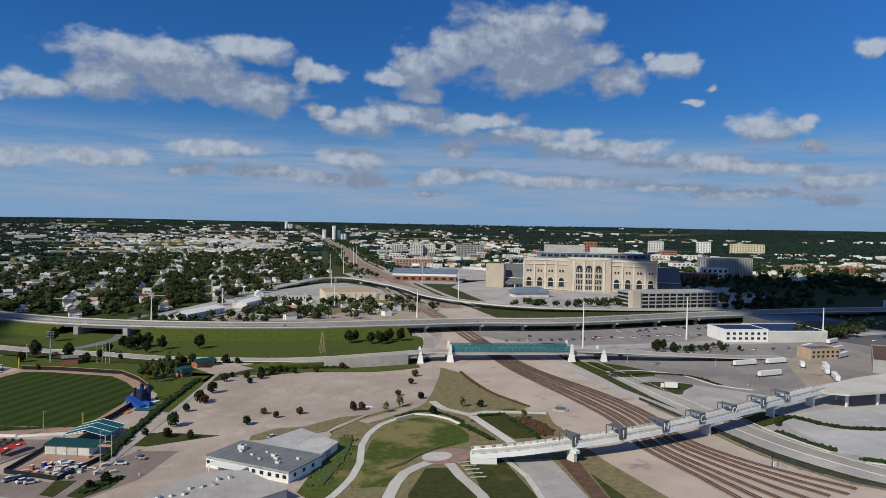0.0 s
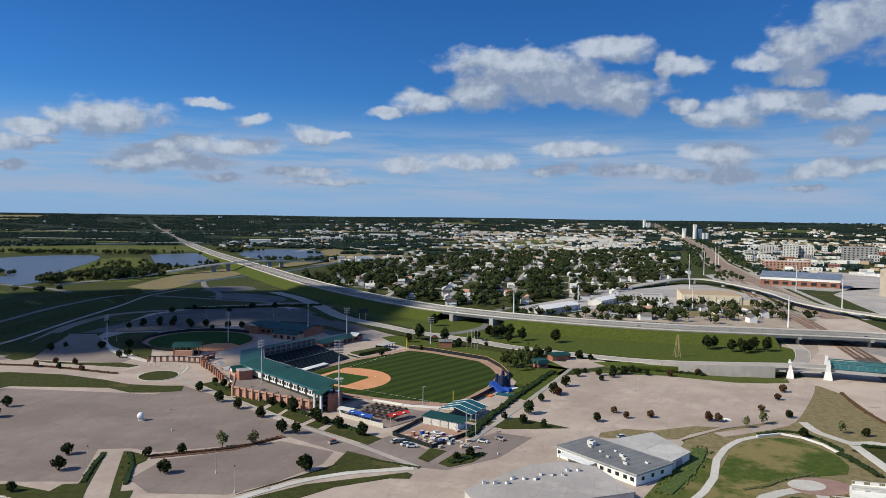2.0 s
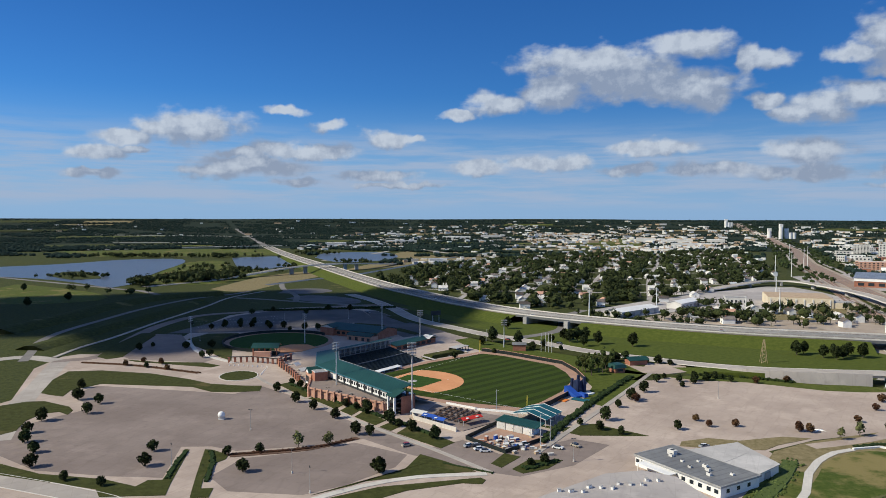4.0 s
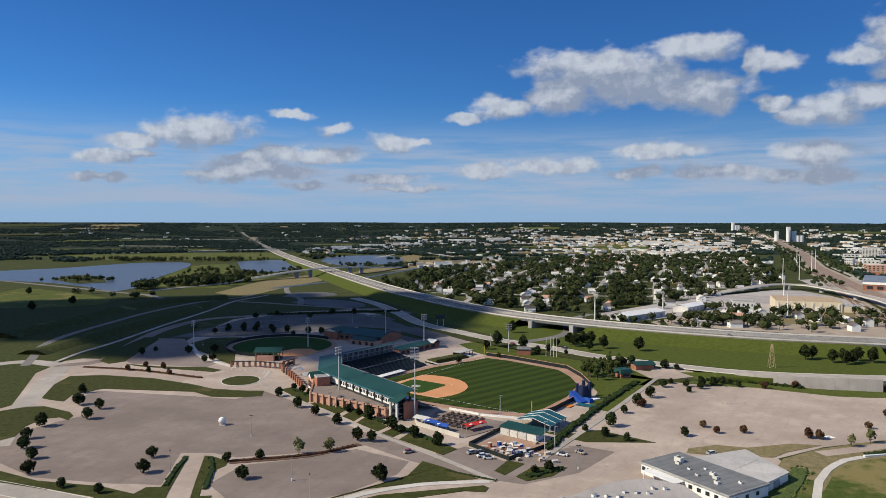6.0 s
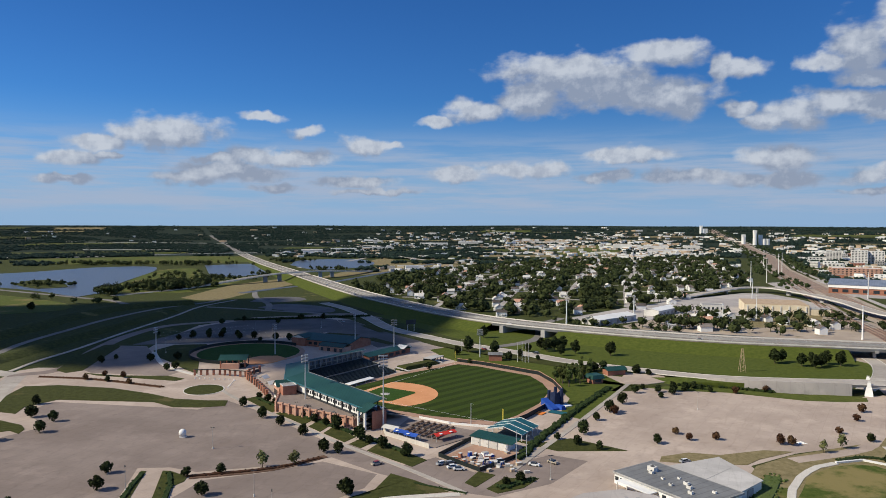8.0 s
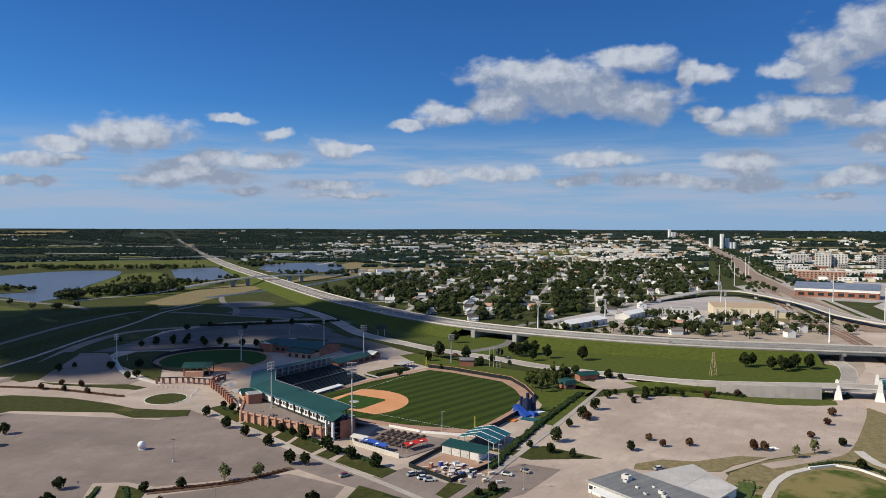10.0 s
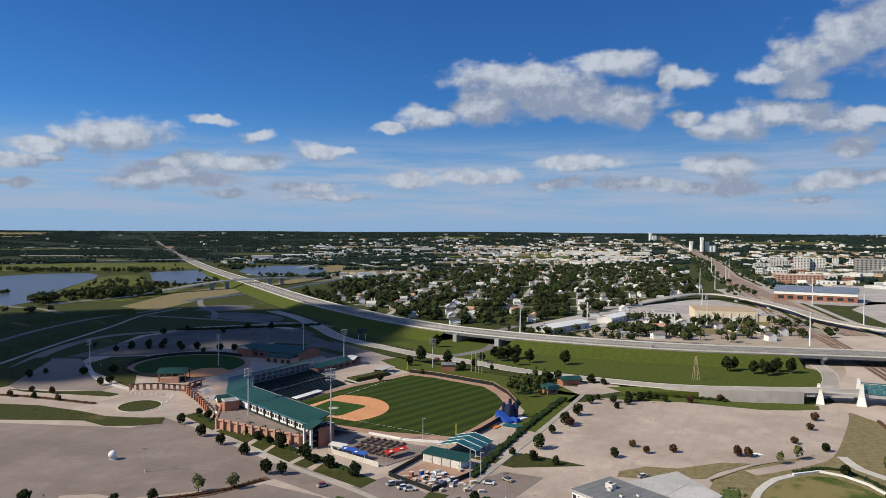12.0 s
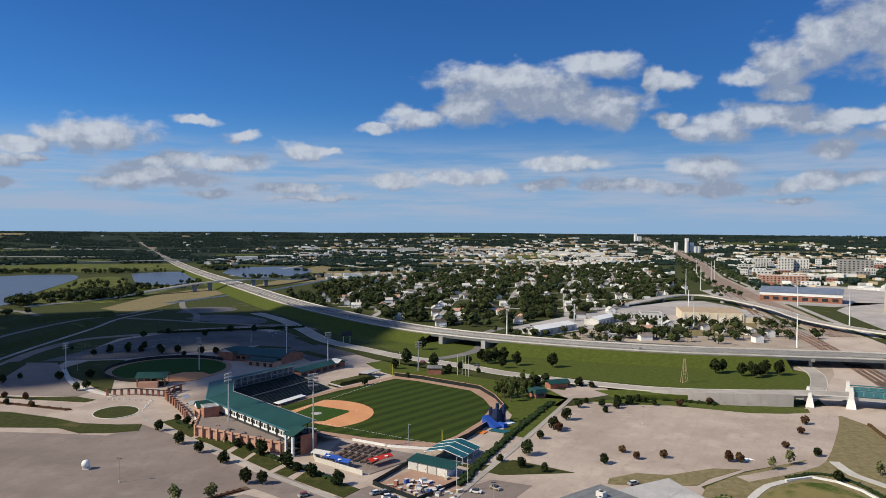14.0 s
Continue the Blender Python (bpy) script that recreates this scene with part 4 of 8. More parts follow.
sleepers = Shape()
for pts in RAILS:
    path = curve([(*p, 0.0) for p in pts], 12)
    tr = whole("railway_track", Shape().sweep(path, [(-2.0, 0.0), (-1.4, 0.22), (1.4, 0.22), (2.0, 0.0)]), M["trackbed"], "rusty railway track on brown ballast", "railway track", "yard tracks", "structure")
    for e in (-0.78, 0.71):
        part("rail", Shape().sweep(path, [(e, 0.2), (e, 0.5), (e + 0.2, 0.5), (e + 0.2, 0.2)], caps=False), M["rail"], tr)
    for (x0, y0, _), (x1, y1, _) in zip(path, path[1:]):
        if y0 > 480:
            break
        n = max(1, int(math.dist((x0, y0), (x1, y1)) / 0.9))
        w = math.degrees(math.atan2(y1 - y0, x1 - x0))
        for i in range(n):
            sleepers.box(x0 + (x1 - x0) * i / n, y0 + (y1 - y0) * i / n, 0.2, 0.26, 2.5, 0.1, w)
whole("sleepers", sleepers, M["sleeper"], "weathered timber railway sleepers", "sleepers", kind="stuff")
patch("arena_ground", [(262, 90), (262, 150), (264, 200), (276, 250), (296, 320), (330, 400), (350, 480), (640, 420), (680, 300), (560, 200), (480, 120), (440, 60)], 0.06, M["lotgrey"], "grey paved ground between tracks and arena", "pavement")
patch("track_verge", [(150, 90), (166, 150), (172, 185), (188, 232), (197, 272), (199, 240), (184, 182), (172, 90)], 0.10, M["dry"], "strip of dry grass beside the tracks", "meadow")
patch("scrub", [(199.9, 357), (165, 300), (161.2, 283), (169.5, 265), (187.5, 265), (201.4, 259), (200.8, 290), (210.9, 341), (206.9, 365)], 0.14, M["dry"], "dry scrubby plot beside the rail yard", "meadow")
road("yard_road", [(310, 420), (291, 363), (275, 290), (268, 240), (264, 195), (259, 160), (262, 128), (270, 108)], 6.0, M["lotgrey"], "grey service road along the rail yard", 0.16)
road("arena_road", [(330, 400), (309, 344), (296, 285), (287, 250), (278, 211), (272, 182), (270, 155), (274, 124), (282, 100)], 9.0, M["road"], "pale concrete street past the arena", 0.14, 0.35)
patch("parking_lot", [(312, 372), (302, 335), (308, 306), (322, 262), (340, 226), (372, 214), (470, 236), (560, 280), (560, 330), (500, 345), (430, 362), (360, 372)], 0.12, M["lotmid"], "grey parking lot with faded bays", "pavement")
patch("depot_ground", [(432, 236), (468, 277), (520, 330), (560, 345), (640, 340), (660, 300), (600, 220), (470, 190)], 0.10, M["lotdark"], "dark asphalt of the truck depot", "pavement")
patch("viaduct_lot", [(290, 490), (300, 440), (345, 395), (450, 375), (600, 350), (640, 400), (560, 440), (400, 462)], 0.12, M["lotmid"], "grey parking lot beneath the highway viaduct", "pavement")
patch("campus_paving", [(420, 640), (440, 720), (480, 860), (560, 960), (760, 900), (900, 720), (820, 600), (640, 520), (520, 560)], 0.07, M["lotgrey"], "grey paved ground round the football stadium", "pavement")
patch("field_house_yard", [(390, 980), (420, 1150), (640, 1300), (760, 1200), (620, 960), (500, 900)], 0.07, M["lotgrey"], "grey paved yards by the field house", "pavement")
patch("kerb_island", [(294, 280), (306, 278), (320, 264), (305, 256), (294, 250)], 0.24, M["lawn"], "small lawn island with a white kerb", "lawn", smooth_edge=4)
road("kerb_white", [(297, 312), (318, 307), (334, 287), (332, 258), (342, 240)], 1.1, M["kerb"], "curving white concrete kerb", 0.4)
patch("arena_lawn", [(286, 204), (307, 206), (309, 191), (281, 187)], 0.24, M["lawn"], "lawn corner under the footbridge", "lawn")
patch("bus_plaza", [(303, 196), (345, 196), (420, 180), (420, 120), (300, 120), (280, 150), (292, 176)], 0.16, M["plazagrey"], "pale concrete plaza by the arena", "pavement")
road("plaza_kerb", [(288, 208), (280, 179), (277, 150)], 0.9, M["kerb"], "white concrete kerb along the street", 0.4)
road("plaza_kerb_far", [(278, 136), (284, 129), (294, 122)], 0.9, M["kerb"], "white concrete kerb along the street", 0.4)
road("rail_wall", [(266, 250), (256, 193), (249.5, 159), (252, 125), (259, 112)], 0.6, M["dark"], "low dark wall beside the rail yard", 1.3, thick=1.5)
road("rail_verge", [(263, 240), (254, 193), (247.5, 159), (250, 125), (257, 112)], 2.0, M["dry"], "thin dry verge beside the rail yard", 0.18)
patch("street_verge", [(301, 346), (293, 314), (295, 297), (318, 292), (324, 306), (315, 334)], 0.2, M["lawn"], "dry lawn verge along the street", "lawn", smooth_edge=6)
# park by the footbridge
patch("park_base", [(60, 150), (66, 190), (80, 226), (100, 262), (118, 276), (150, 292), (166, 300), (188, 262), (206, 250), (186, 212), (160, 150)], 0.13, M["dry"], "dry grass between the park paths", "meadow")
patch("park_lawn", [(107, 237), (114, 250), (130, 264), (146, 266), (154, 244), (147, 225), (128, 221), (108, 208), (97, 192), (84, 196), (92, 212)], 0.2, M["parklawn"], "sloping park lawn with worn patches", "lawn", smooth_edge=8)
patch("park_lawn_west", [(88, 205), (70, 186), (66, 200), (82, 226), (96, 240), (104, 239), (96, 220)], 0.2, M["park"], "tall green grass between path and workshop", "lawn")
patch("park_lawn_south", [(116, 203), (125, 200), (121, 172), (112, 150), (90, 150), (99, 182)], 0.2, M["lawn"], "mown park lawn below the plaza", "lawn")
patch("park_lawn_east", [(135, 205), (148, 199), (138, 162), (134, 148), (118, 150), (124, 175)], 0.2, M["lawn"], "mown park lawn beside the footbridge", "lawn")
patch("park_lawn_north", [(163, 252), (175, 260), (183, 253), (176, 218), (167, 220), (167, 243)], 0.2, M["lawn"], "park lawn edged by hedges", "lawn")
patch("park_meadow", [(182, 250), (195, 243), (187, 214), (177, 216)], 0.22, M["dry"], "dry brown planting by the tracks", "meadow")
patch("shop_lot", [(152, 198), (166, 192), (153, 152), (146, 130), (132, 130), (140, 160)], 0.14, M["lotgrey"], "grey concrete drive beneath the footbridge", "pavement")
patch("bridge_bed", [(168, 191), (176, 190), (159, 150), (150, 128), (146, 130), (154, 152)], 0.2, M["mulch"], "brown bed with dry grass beside the drive", "bed")
patch("plaza", ellipse(130, 212, 11, 8, 10), 0.34, M["brickpave"], "round red brick plaza at the footbridge", "pavement")
patch("plaza_ring", ellipse(126, 213, 6.5, 5, 10), 0.4, M["walk"], "pale disc inside the brick plaza", "pavement")
road("park_path_west", [(58, 176), (69, 186), (77, 193), (88, 206), (96, 219), (104, 238), (112, 251), (123, 263), (132, 268)], 2.8, M["walk"], "curving pale concrete park path", 0.28)
road("park_rim", [(132, 268), (144, 272), (151, 267), (155, 258), (156, 247)], 0.9, M["white"], "low white wall curving round the park lawn", 0.8, thick=0.8)
road("park_path_cross", [(163, 291), (162, 275), (168, 261), (178, 262), (204, 248)], 4.0, M["walk"], "pale path towards the tracks", 0.27)
road("park_path_north", [(168, 258), (166, 240), (163, 216)], 4.2, M["walk"], "pale path down to the footbridge", 0.29)
road("park_path_south", [(122, 209), (107, 202), (93, 184), (80, 160)], 4.2, M["walk"], "pale path leading to the brick plaza", 0.27)
road("park_path_mid", [(127, 205), (124, 190), (122, 172), (116, 150)], 4.0, M["walk"], "pale path between two lawns", 0.25)
road("park_path_east", [(149, 200), (146, 180), (139, 161), (132, 140)], 2.2, M["walk"], "pale path beside the park lawn", 0.25)
for x, y in ((132.5, 202), (132, 198), (131, 194), (130, 190), (129, 186)):
    bench = thing("bench", pose(x, y, 0.2, 0, 0, -14), "long pale concrete bench on the lawn", "bench", "park benches")
    part("seat", Shape().box(0, 0, 0.35, 6.0, 0.7, 0.14), M["walk"], bench)
    for s in (-2.2, 2.2):
        part("leg", Shape().box(s, 0, 0, 0.4, 0.6, 0.35), M["walk"], bench)
road("lot_rim", [(211, 384), (198, 356), (179, 325), (163.1, 301), (152.2, 288), (134.5, 278), (116.7, 270)], 6.0, M["lot"], "pale concrete drive round the lot", 0.15)


# ------------------------------------------------------------ trees
def crown_mesh(name, seed, blobs, n, size, mat):
    """Leaf clumps over several lumps round dark cores: an uneven crown with gaps."""
    rng = random.Random(seed)
    s = Shape()
    for x, y, z, r in blobs:
        # lumpy core
        for k in range(3):
            a = rng.random() * 6.28
            s.add(*lump(x + 0.2 * r * math.cos(a), y + 0.2 * r * math.sin(a), z + rng.uniform(-0.15, 0.15) * r, 0.62 * r, rng))
        for _ in range(max(6, int(n * r * r / sum(b[3] ** 2 for b in blobs)))):
            u = Vector((rng.gauss(0, 1), rng.gauss(0, 1), rng.gauss(0.15, 1))).normalized()
            c = Vector((x, y, z)) + u * r * rng.uniform(0.72, 1.12)
            t = (u + Vector((rng.gauss(0, 1), rng.gauss(0, 1), rng.gauss(0, 1))) * 0.75).normalized()
            a = t.orthogonal().normalized()
            b = t.cross(a)
            w, h = size * rng.uniform(0.6, 1.3), size * rng.uniform(0.4, 0.9)
            s.add([c - a * w - b * h * 0.3, c - b * h, c + a * w * 0.9 + t * 0.15, c + b * h + t * 0.1], [(0, 1, 2, 3)])
    return s.mesh(name, mat)


ICO = None


def lump(x, y, z, r, rng):
    """A rough low ball."""
    global ICO
    if ICO is None:
        bm = bmesh.new()
        bmesh.ops.create_icosphere(bm, subdivisions=1, radius=1.0)
        ICO = ([tuple(v.co) for v in bm.verts], [tuple(v.index for v in f.verts) for f in bm.faces])
        bm.free()
    return [(x + a * r * rng.uniform(0.8, 1.15), y + b * r * rng.uniform(0.8, 1.15), z + c * r * rng.uniform(0.7, 1.05)) for a, b, c in ICO[0]], ICO[1]


def tree_kind(seed, h, r, mat, n=420, size=0.55, label="", group="lot trees"):
    """A tapered trunk with limbs and a crown; h height, r crown radius."""
    rng = random.Random(seed)
    ob = thing("tree", pose(0, 0, -900), label, "tree", group)
    trunk = Shape()
    trunk.beam((0, 0, -0.3), (0.05, 0.02, h * 0.55), 0.028 * h, 7, 0.014 * h)
    blobs = [(0, 0, h * 0.50, r * 0.84)]
    for k in range(5):
        a = 6.28 * k / 5 + rng.uniform(-0.5, 0.5)
        d, z = r * rng.uniform(0.35, 0.6), h * rng.uniform(0.32, 0.68)
        trunk.beam((0, 0, h * rng.uniform(0.25, 0.4)), (d * math.cos(a), d * math.sin(a), z), 0.011 * h, 5, 0.004 * h)
        blobs.append((d * math.cos(a), d * math.sin(a), z, r * rng.uniform(0.34, 0.56)))
    blobs.append((rng.uniform(-0.2, 0.2) * r, rng.uniform(-0.2, 0.2) * r, h * 0.80, r * 0.46))
    part("trunk", trunk, M["bark"], ob)
    part("crown", crown_mesh("crown", seed, blobs, n, size, mat), mat, ob)
    return ob


def plant(kinds, spots, rng, low=0.85, high=1.15):
    for x, y in spots:
        k = kinds[rng.randrange(len(kinds))]
        s = rng.uniform(low, high)
        c = copy_thing(k, pose(x, y, 0.1, 0, 0, rng.uniform(0, 360)))
        c.scale = (s * rng.uniform(0.9, 1.1), s, s * rng.uniform(0.9, 1.1))


def discard(kinds):
    for k in kinds:
        for o in (*k.children_recursive, k):
            bpy.data.objects.remove(o)


rng = random.Random(4)
round_trees = [tree_kind(s, 5.6, 2.6, M["leaf"], label="round dark green young tree in the parking lot") for s in (1, 2, 3)]
poplars = [tree_kind(s, 12.0, 2.0, M["leafolive"], 460, 0.5, "tall narrow olive-green tree behind the outfield", "poplar trees") for s in (14, 15)]
plant(poplars, [(37, 397), (41, 400), (45, 402), (40, 407), (36, 403), (50, 407), (51, 430), (57, 432), (33, 399), (44, 411), (40, 390), (47, 397), (54, 412)], rng)
discard(poplars)
tall_trees = [tree_kind(s, 9.5, 3.6, M["leaf"], 600, 0.7, "full green broadleaf tree on mown grass", "park trees") for s in (4, 5, 6)]
pale_trees = [tree_kind(s, 6.0, 2.2, M["leafpale"], 160, 0.5, "thin pale-leaved young tree by the lot", "pale trees") for s in (7, 8)]
small_trees = [tree_kind(s, 3.8, 1.8, M["leaf"], 260, 0.45, "small round tree in a planting strip", "small trees") for s in (9, 10)]
rust_trees = [tree_kind(s, 3.9, 1.9, M["leafrust"], 260, 0.45, "small rust-brown tree in the lot", "rust trees") for s in (11,)]
plant(round_trees, [(-237, 324), (-223, 301), (-208, 295), (-203, 278), (-216, 264), (-210, 247), (-202, 235), (-190, 224), (-180, 209), (-144.7, 231.6), (-138.5, 215), (-100, 214), (-129.5, 329.8), (-112.6, 310), (-99.8, 298.4), (-85.4, 285), (-70, 262.5), (-64, 262),
                   (-58.7, 279.8), (-47.4, 270), (-35.8, 261), (-72.9, 295.5), (38, 297.5), (64, 353), (55, 336), (-265, 430), (-210, 411), (-236, 440), (-219.7, 446), (-207, 416), (-51, 219)], rng)
plant(small_trees, [(-159, 198), (-143, 195), (-113.7, 231), (-102.3, 235.8), (-262, 443), (-230, 377.5), (-127, 347), (-114.7, 335.5), (-100, 324), (-86, 306), (46.8, 321), (34, 282), (42.5, 276.6), (26, 289), (4, 233), (9, 237), (68, 287), (87, 368.5), (95, 377), (160, 298), (152, 268), (180, 271), (-120, 340), (-93, 314), (-79, 301), (-54, 276)], rng)
plant(rust_trees, [(82.8, 293.2), (79, 302), (94.4, 295), (119.8, 290.8), (124, 290), (152, 309), (169.7, 331), (180, 348), (-245, 380), (-214, 373), (-226, 388), (-240, 392), (130, 382), (148, 387), (57, 333)], rng)
plant(pale_trees, [(-88.9, 242.8), (-77.7, 246.5), (172, 275), (188, 244), (143, 287), (133, 281)], rng)
plant(tall_trees, [(34, 502), (46, 512), (54, 496), (40, 507), (30, 510), (78, 490), (184, 472), (198, 464), (204, 458), (217, 472), (224, 467), (210, 463), (207, 470), (190, 476), (-14, 560), (43, 486), (-4, 484), (-23, 494), (376, 350), (390, 358), (383, 340), (530, 348), (546, 341), (575, 345), (560, 338), (-506, 637), (-498, 690), (-620, 780)], rng)
plant(round_trees + small_trees, [(-285, 548), (-256, 524), (-250, 537), (-237, 538), (-233, 558), (-218, 550), (-199, 537), (-245, 637), (-207, 622), (-194, 653), (-173, 656), (-258, 615), (-228, 540), (-210, 534), (-180, 534), (-190, 526), (-168, 532), (-240, 545),
                                  (75, 378), (81, 388), (104, 386), (110, 391), (114, 390), (117, 384), (88, 381), (97, 384), (85, 430), (92, 426), (78, 432), (55, 425), (50, 412), (60, 436), (66, 440), (-30, 481), (20, 500), (26, 470), (14, 478), (419, 343), (431, 338), (445, 335), (405, 345), (-45, 430), (-20, 452), (6, 466)], rng)
discard(round_trees + tall_trees + pale_trees + small_trees + rust_trees)


def bush_row(name, pts, width, high, n, mat, label, category="hedge"):
    """A clipped or loose hedge: overlapping leaf clumps along a line."""
    r = random.Random(len(pts) * 7 + n)
    path = curve([(*p, 0.0) for p in pts], 2.0)
    s = Shape()
    s.sweep(path, [(-width * 0.42, 0), (-width * 0.36, high * 0.7), (width * 0.36, high * 0.7), (width * 0.42, 0)])
    for _ in range(n):
        x, y, _z = path[r.randrange(len(path))]
        s.add(*lump(x + r.uniform(-0.5, 0.5) * width, y + r.uniform(-0.5, 0.5) * width, high * r.uniform(0.25, 0.6), high * r.uniform(0.4, 0.65), r))
    return whole(name, s, mat, label, category)


bush_row("hedge", [(9, 262), (17, 284), (35, 328), (50, 362), (62, 388)], 3.0, 1.8, 460, M["hedge"], "long dark clipped hedge behind the outfield")
bush_row("hedge", [(-112, 231), (-85, 242), (-70, 255)], 2.0, 0.9, 160, M["leafrust"], "low rusty shrubs in the mulch bed")
bush_row("hedge", [(-128, 347), (-108, 327), (-88, 310), (-73, 297), (-55, 282), (-38, 266)], 2.6, 1.3, 190, M["hedge"], "dark shrubs along the brick ballpark wall")
bush_row("hedge", [(-131, 232), (-128, 218), (-124, 204)], 2.0, 1.0, 60, M["hedge"], "dark shrubs on the narrow lane verge")
bush_row("hedge", [(-121, 233), (-115, 221), (-109, 203)], 2.0, 1.0, 60, M["hedge"], "dark shrubs beside the lot lane")
bush_row("hedge", [(-278, 386), (-240, 382), (-191, 367)], 2.0, 0.9, 170, M["leafrust"], "low brown shrubs in the planting strip")
bush_row("hedge", [(335, 158), (318, 168), (312, 178), (310, 192), (300, 191), (292, 186)], 2.4, 1.6, 260, M["hedge"], "dark green hedge along the plaza")
bush_row("hedge", [(282, 178), (280, 162), (281, 151)], 3.0, 1.3, 140, M["hedge"], "dark shrubs in the kerb bed of the plaza")
bush_row("hedge", [(281, 138), (288, 130), (300, 122)], 3.0, 1.3, 100, M["hedge"], "dark shrubs in the far kerb bed")
bush_row("hedge", [(156, 246), (157, 234), (157, 223)], 2.0, 1.6, 100, M["hedge"], "dark hedge before the footbridge")
bush_row("hedge", [(182, 250), (180, 233), (177, 216)], 1.8, 1.6, 100, M["hedge"], "dark hedge beside dry planting")
bush_row("hedge", [(184, 246), (189, 235), (186, 222), (182, 220), (184, 236)], 5.0, 1.4, 120, M["leafrust"], "brown dry shrubs by the tracks")
bush_row("hedge", [(135, 271), (146, 276), (154, 273), (158, 263), (159, 251)], 2.2, 0.9, 160, M["hedge"], "dark hedge on the park lawn")
bush_row("hedge", [(171, 257), (183, 254)], 1.6, 1.4, 50, M["hedge"], "dark hedge beside the park path")
bush_row("hedge", [(211.1, 347), (204, 318), (200.8, 290), (202.9, 262)], 2.4, 0.9, 90, M["leafrust"], "brown scrub beside the rail yard")
bush_row("hedge", [(2, 230), (7, 234), (13, 239)], 3.0, 1.2, 50, M["hedge"], "low shrubs in a corner bed")
bush_row("hedge", [(-255, 641), (-219, 652), (-179, 666), (-132, 684)], 3.5, 2.2, 220, M["hedge"], "dark hedge behind the rear lot")
bush_row("hedge", [(-29, 232), (-10, 224)], 1.2, 0.6, 20, M["hedge"], "low shrubs along the sidewalk")
bush_row("hedge", [(104, 398), (126.3, 396), (150.8, 386)], 3.0, 1.8, 110, M["hedge"], "dark shrubs along the retaining wall")
bush_row("hedge", [(102, 208), (112, 212), (120, 218), (134, 224)], 1.6, 0.8, 120, M["leafpale"], "tall ornamental grasses above the plaza", "grass")
bush_row("hedge", [(306, 340), (300, 318), (302, 300), (320, 296), (336, 280), (334, 256)], 1.4, 1.3, 60, M["hedge"], "row of small clipped shrubs along the kerb")
bush_row("hedge", [(74, 204), (84, 218), (94, 234), (102, 250)], 7.0, 0.9, 330, M["leafolive"], "tall green grass along the park path", "grass")


# ------------------------------------------------------------ the ballpark
HOME = Vector((-79.5, 357.0))
AXIS = 16.4  # direction from home plate over second base
FU = Vector((math.cos(radians(AXIS - 45)), math.sin(radians(AXIS - 45))))  # along the right foul line
FL = Vector((math.cos(radians(AXIS + 45)), math.sin(radians(AXIS + 45))))  # along the left foul line


def park(u, w):
    """A spot by its distances along the right and the left foul line from home plate."""
    p = HOME + FU * u + FL * w
    return (p.x, p.y)


def arc(r, a0, a1, n, centre=None):
    c = Vector(centre) if centre else HOME
    return [(c.x + r * math.cos(radians(AXIS + a0 + (a1 - a0) * i / n)), c.y + r * math.sin(radians(AXIS + a0 + (a1 - a0) * i / n))) for i in range(n + 1)]


FENCE = [park(-3, 112), park(17, 112), park(61, 105), park(78, 89), park(91, 72), park(98, 42), park(99, 13), park(97, -8)]
field = patch("ball_field_track", FENCE + [park(60, -14), park(20, -17), park(-6, -17), park(-17, -6), park(-17, 20), park(-14, 60)], 0.24, M["track"], "reddish warning track round the ball field", "ball field")
part("turf", Shape().prism([park(2, 105), park(18, 106), park(58, 99), park(73, 85), park(85, 69), park(92, 41), park(93, 14), park(91, 0), park(60, -9), park(20, -12), park(-4, -12), park(-12, -4), park(-12, 20), park(-9, 60)], 0.1, 0.27), M["turf"], field, "dark green turf mown in stripes")
mound = park(18.4 * 0.7071, 18.4 * 0.7071)
skin = [p for p in arc(29.0, -73, 73, 30, mound)]
part("infield_clay", Shape().prism(skin + [park(-1.8, 38), park(-1.8, -1.8), park(38, -1.8)], 0.1, 0.31), M["clay"], field, "orange clay infield")
part("infield_turf", Shape().prism([park(3.2, 3.2), park(23.5, 1.3), park(25.6, 3.4), park(25.8, 23.6), park(23.6, 25.8), park(3.4, 25.6), park(1.3, 23.5)], 0.1, 0.35), M["turf2"], field, "bright green infield turf")
part("pitchers_mound", Shape().cone(mound[0], mound[1], 0.3, 3.0, 1.0, 0.3, 20), M["plazagrey"], field, "pale covered pitching mound")
part("plate_circle", Shape().cone(HOME.x, HOME.y, 0.2, 4.0, 3.9, 0.16, 24), M["clay"], field)
for b in ((27.4, 0.2), (27.4, 27.4), (0.2, 27.4)):
    part("base", Shape().box(*park(*b), 0.36, 0.5, 0.5, 0.1, AXIS), M["white"], field)
for p, q in (((1, 0), (94, -2)), ((0, 1), (-1, 106))):
    part("foul_line", Shape().sweep([park(*p), park(*q)], [(-0.09, 0.36), (0.09, 0.36)], caps=False), M["white"], field)
fence = thing("outfield_fence", pose(0, 0, 0), "dark green padded outfield fence", "fence", kind="structure")
run = FENCE
part("padding", Shape().sweep(run, [(-0.15, 0.0), (-0.15, 2.4), (0.15, 2.4), (0.15, 0.0)]), M["shade"], fence)
part("top_rail", Shape().sweep(run, [(-0.2, 2.4), (-0.2, 2.55), (0.2, 2.55), (0.2, 2.4)]), M["brickpale"], fence)
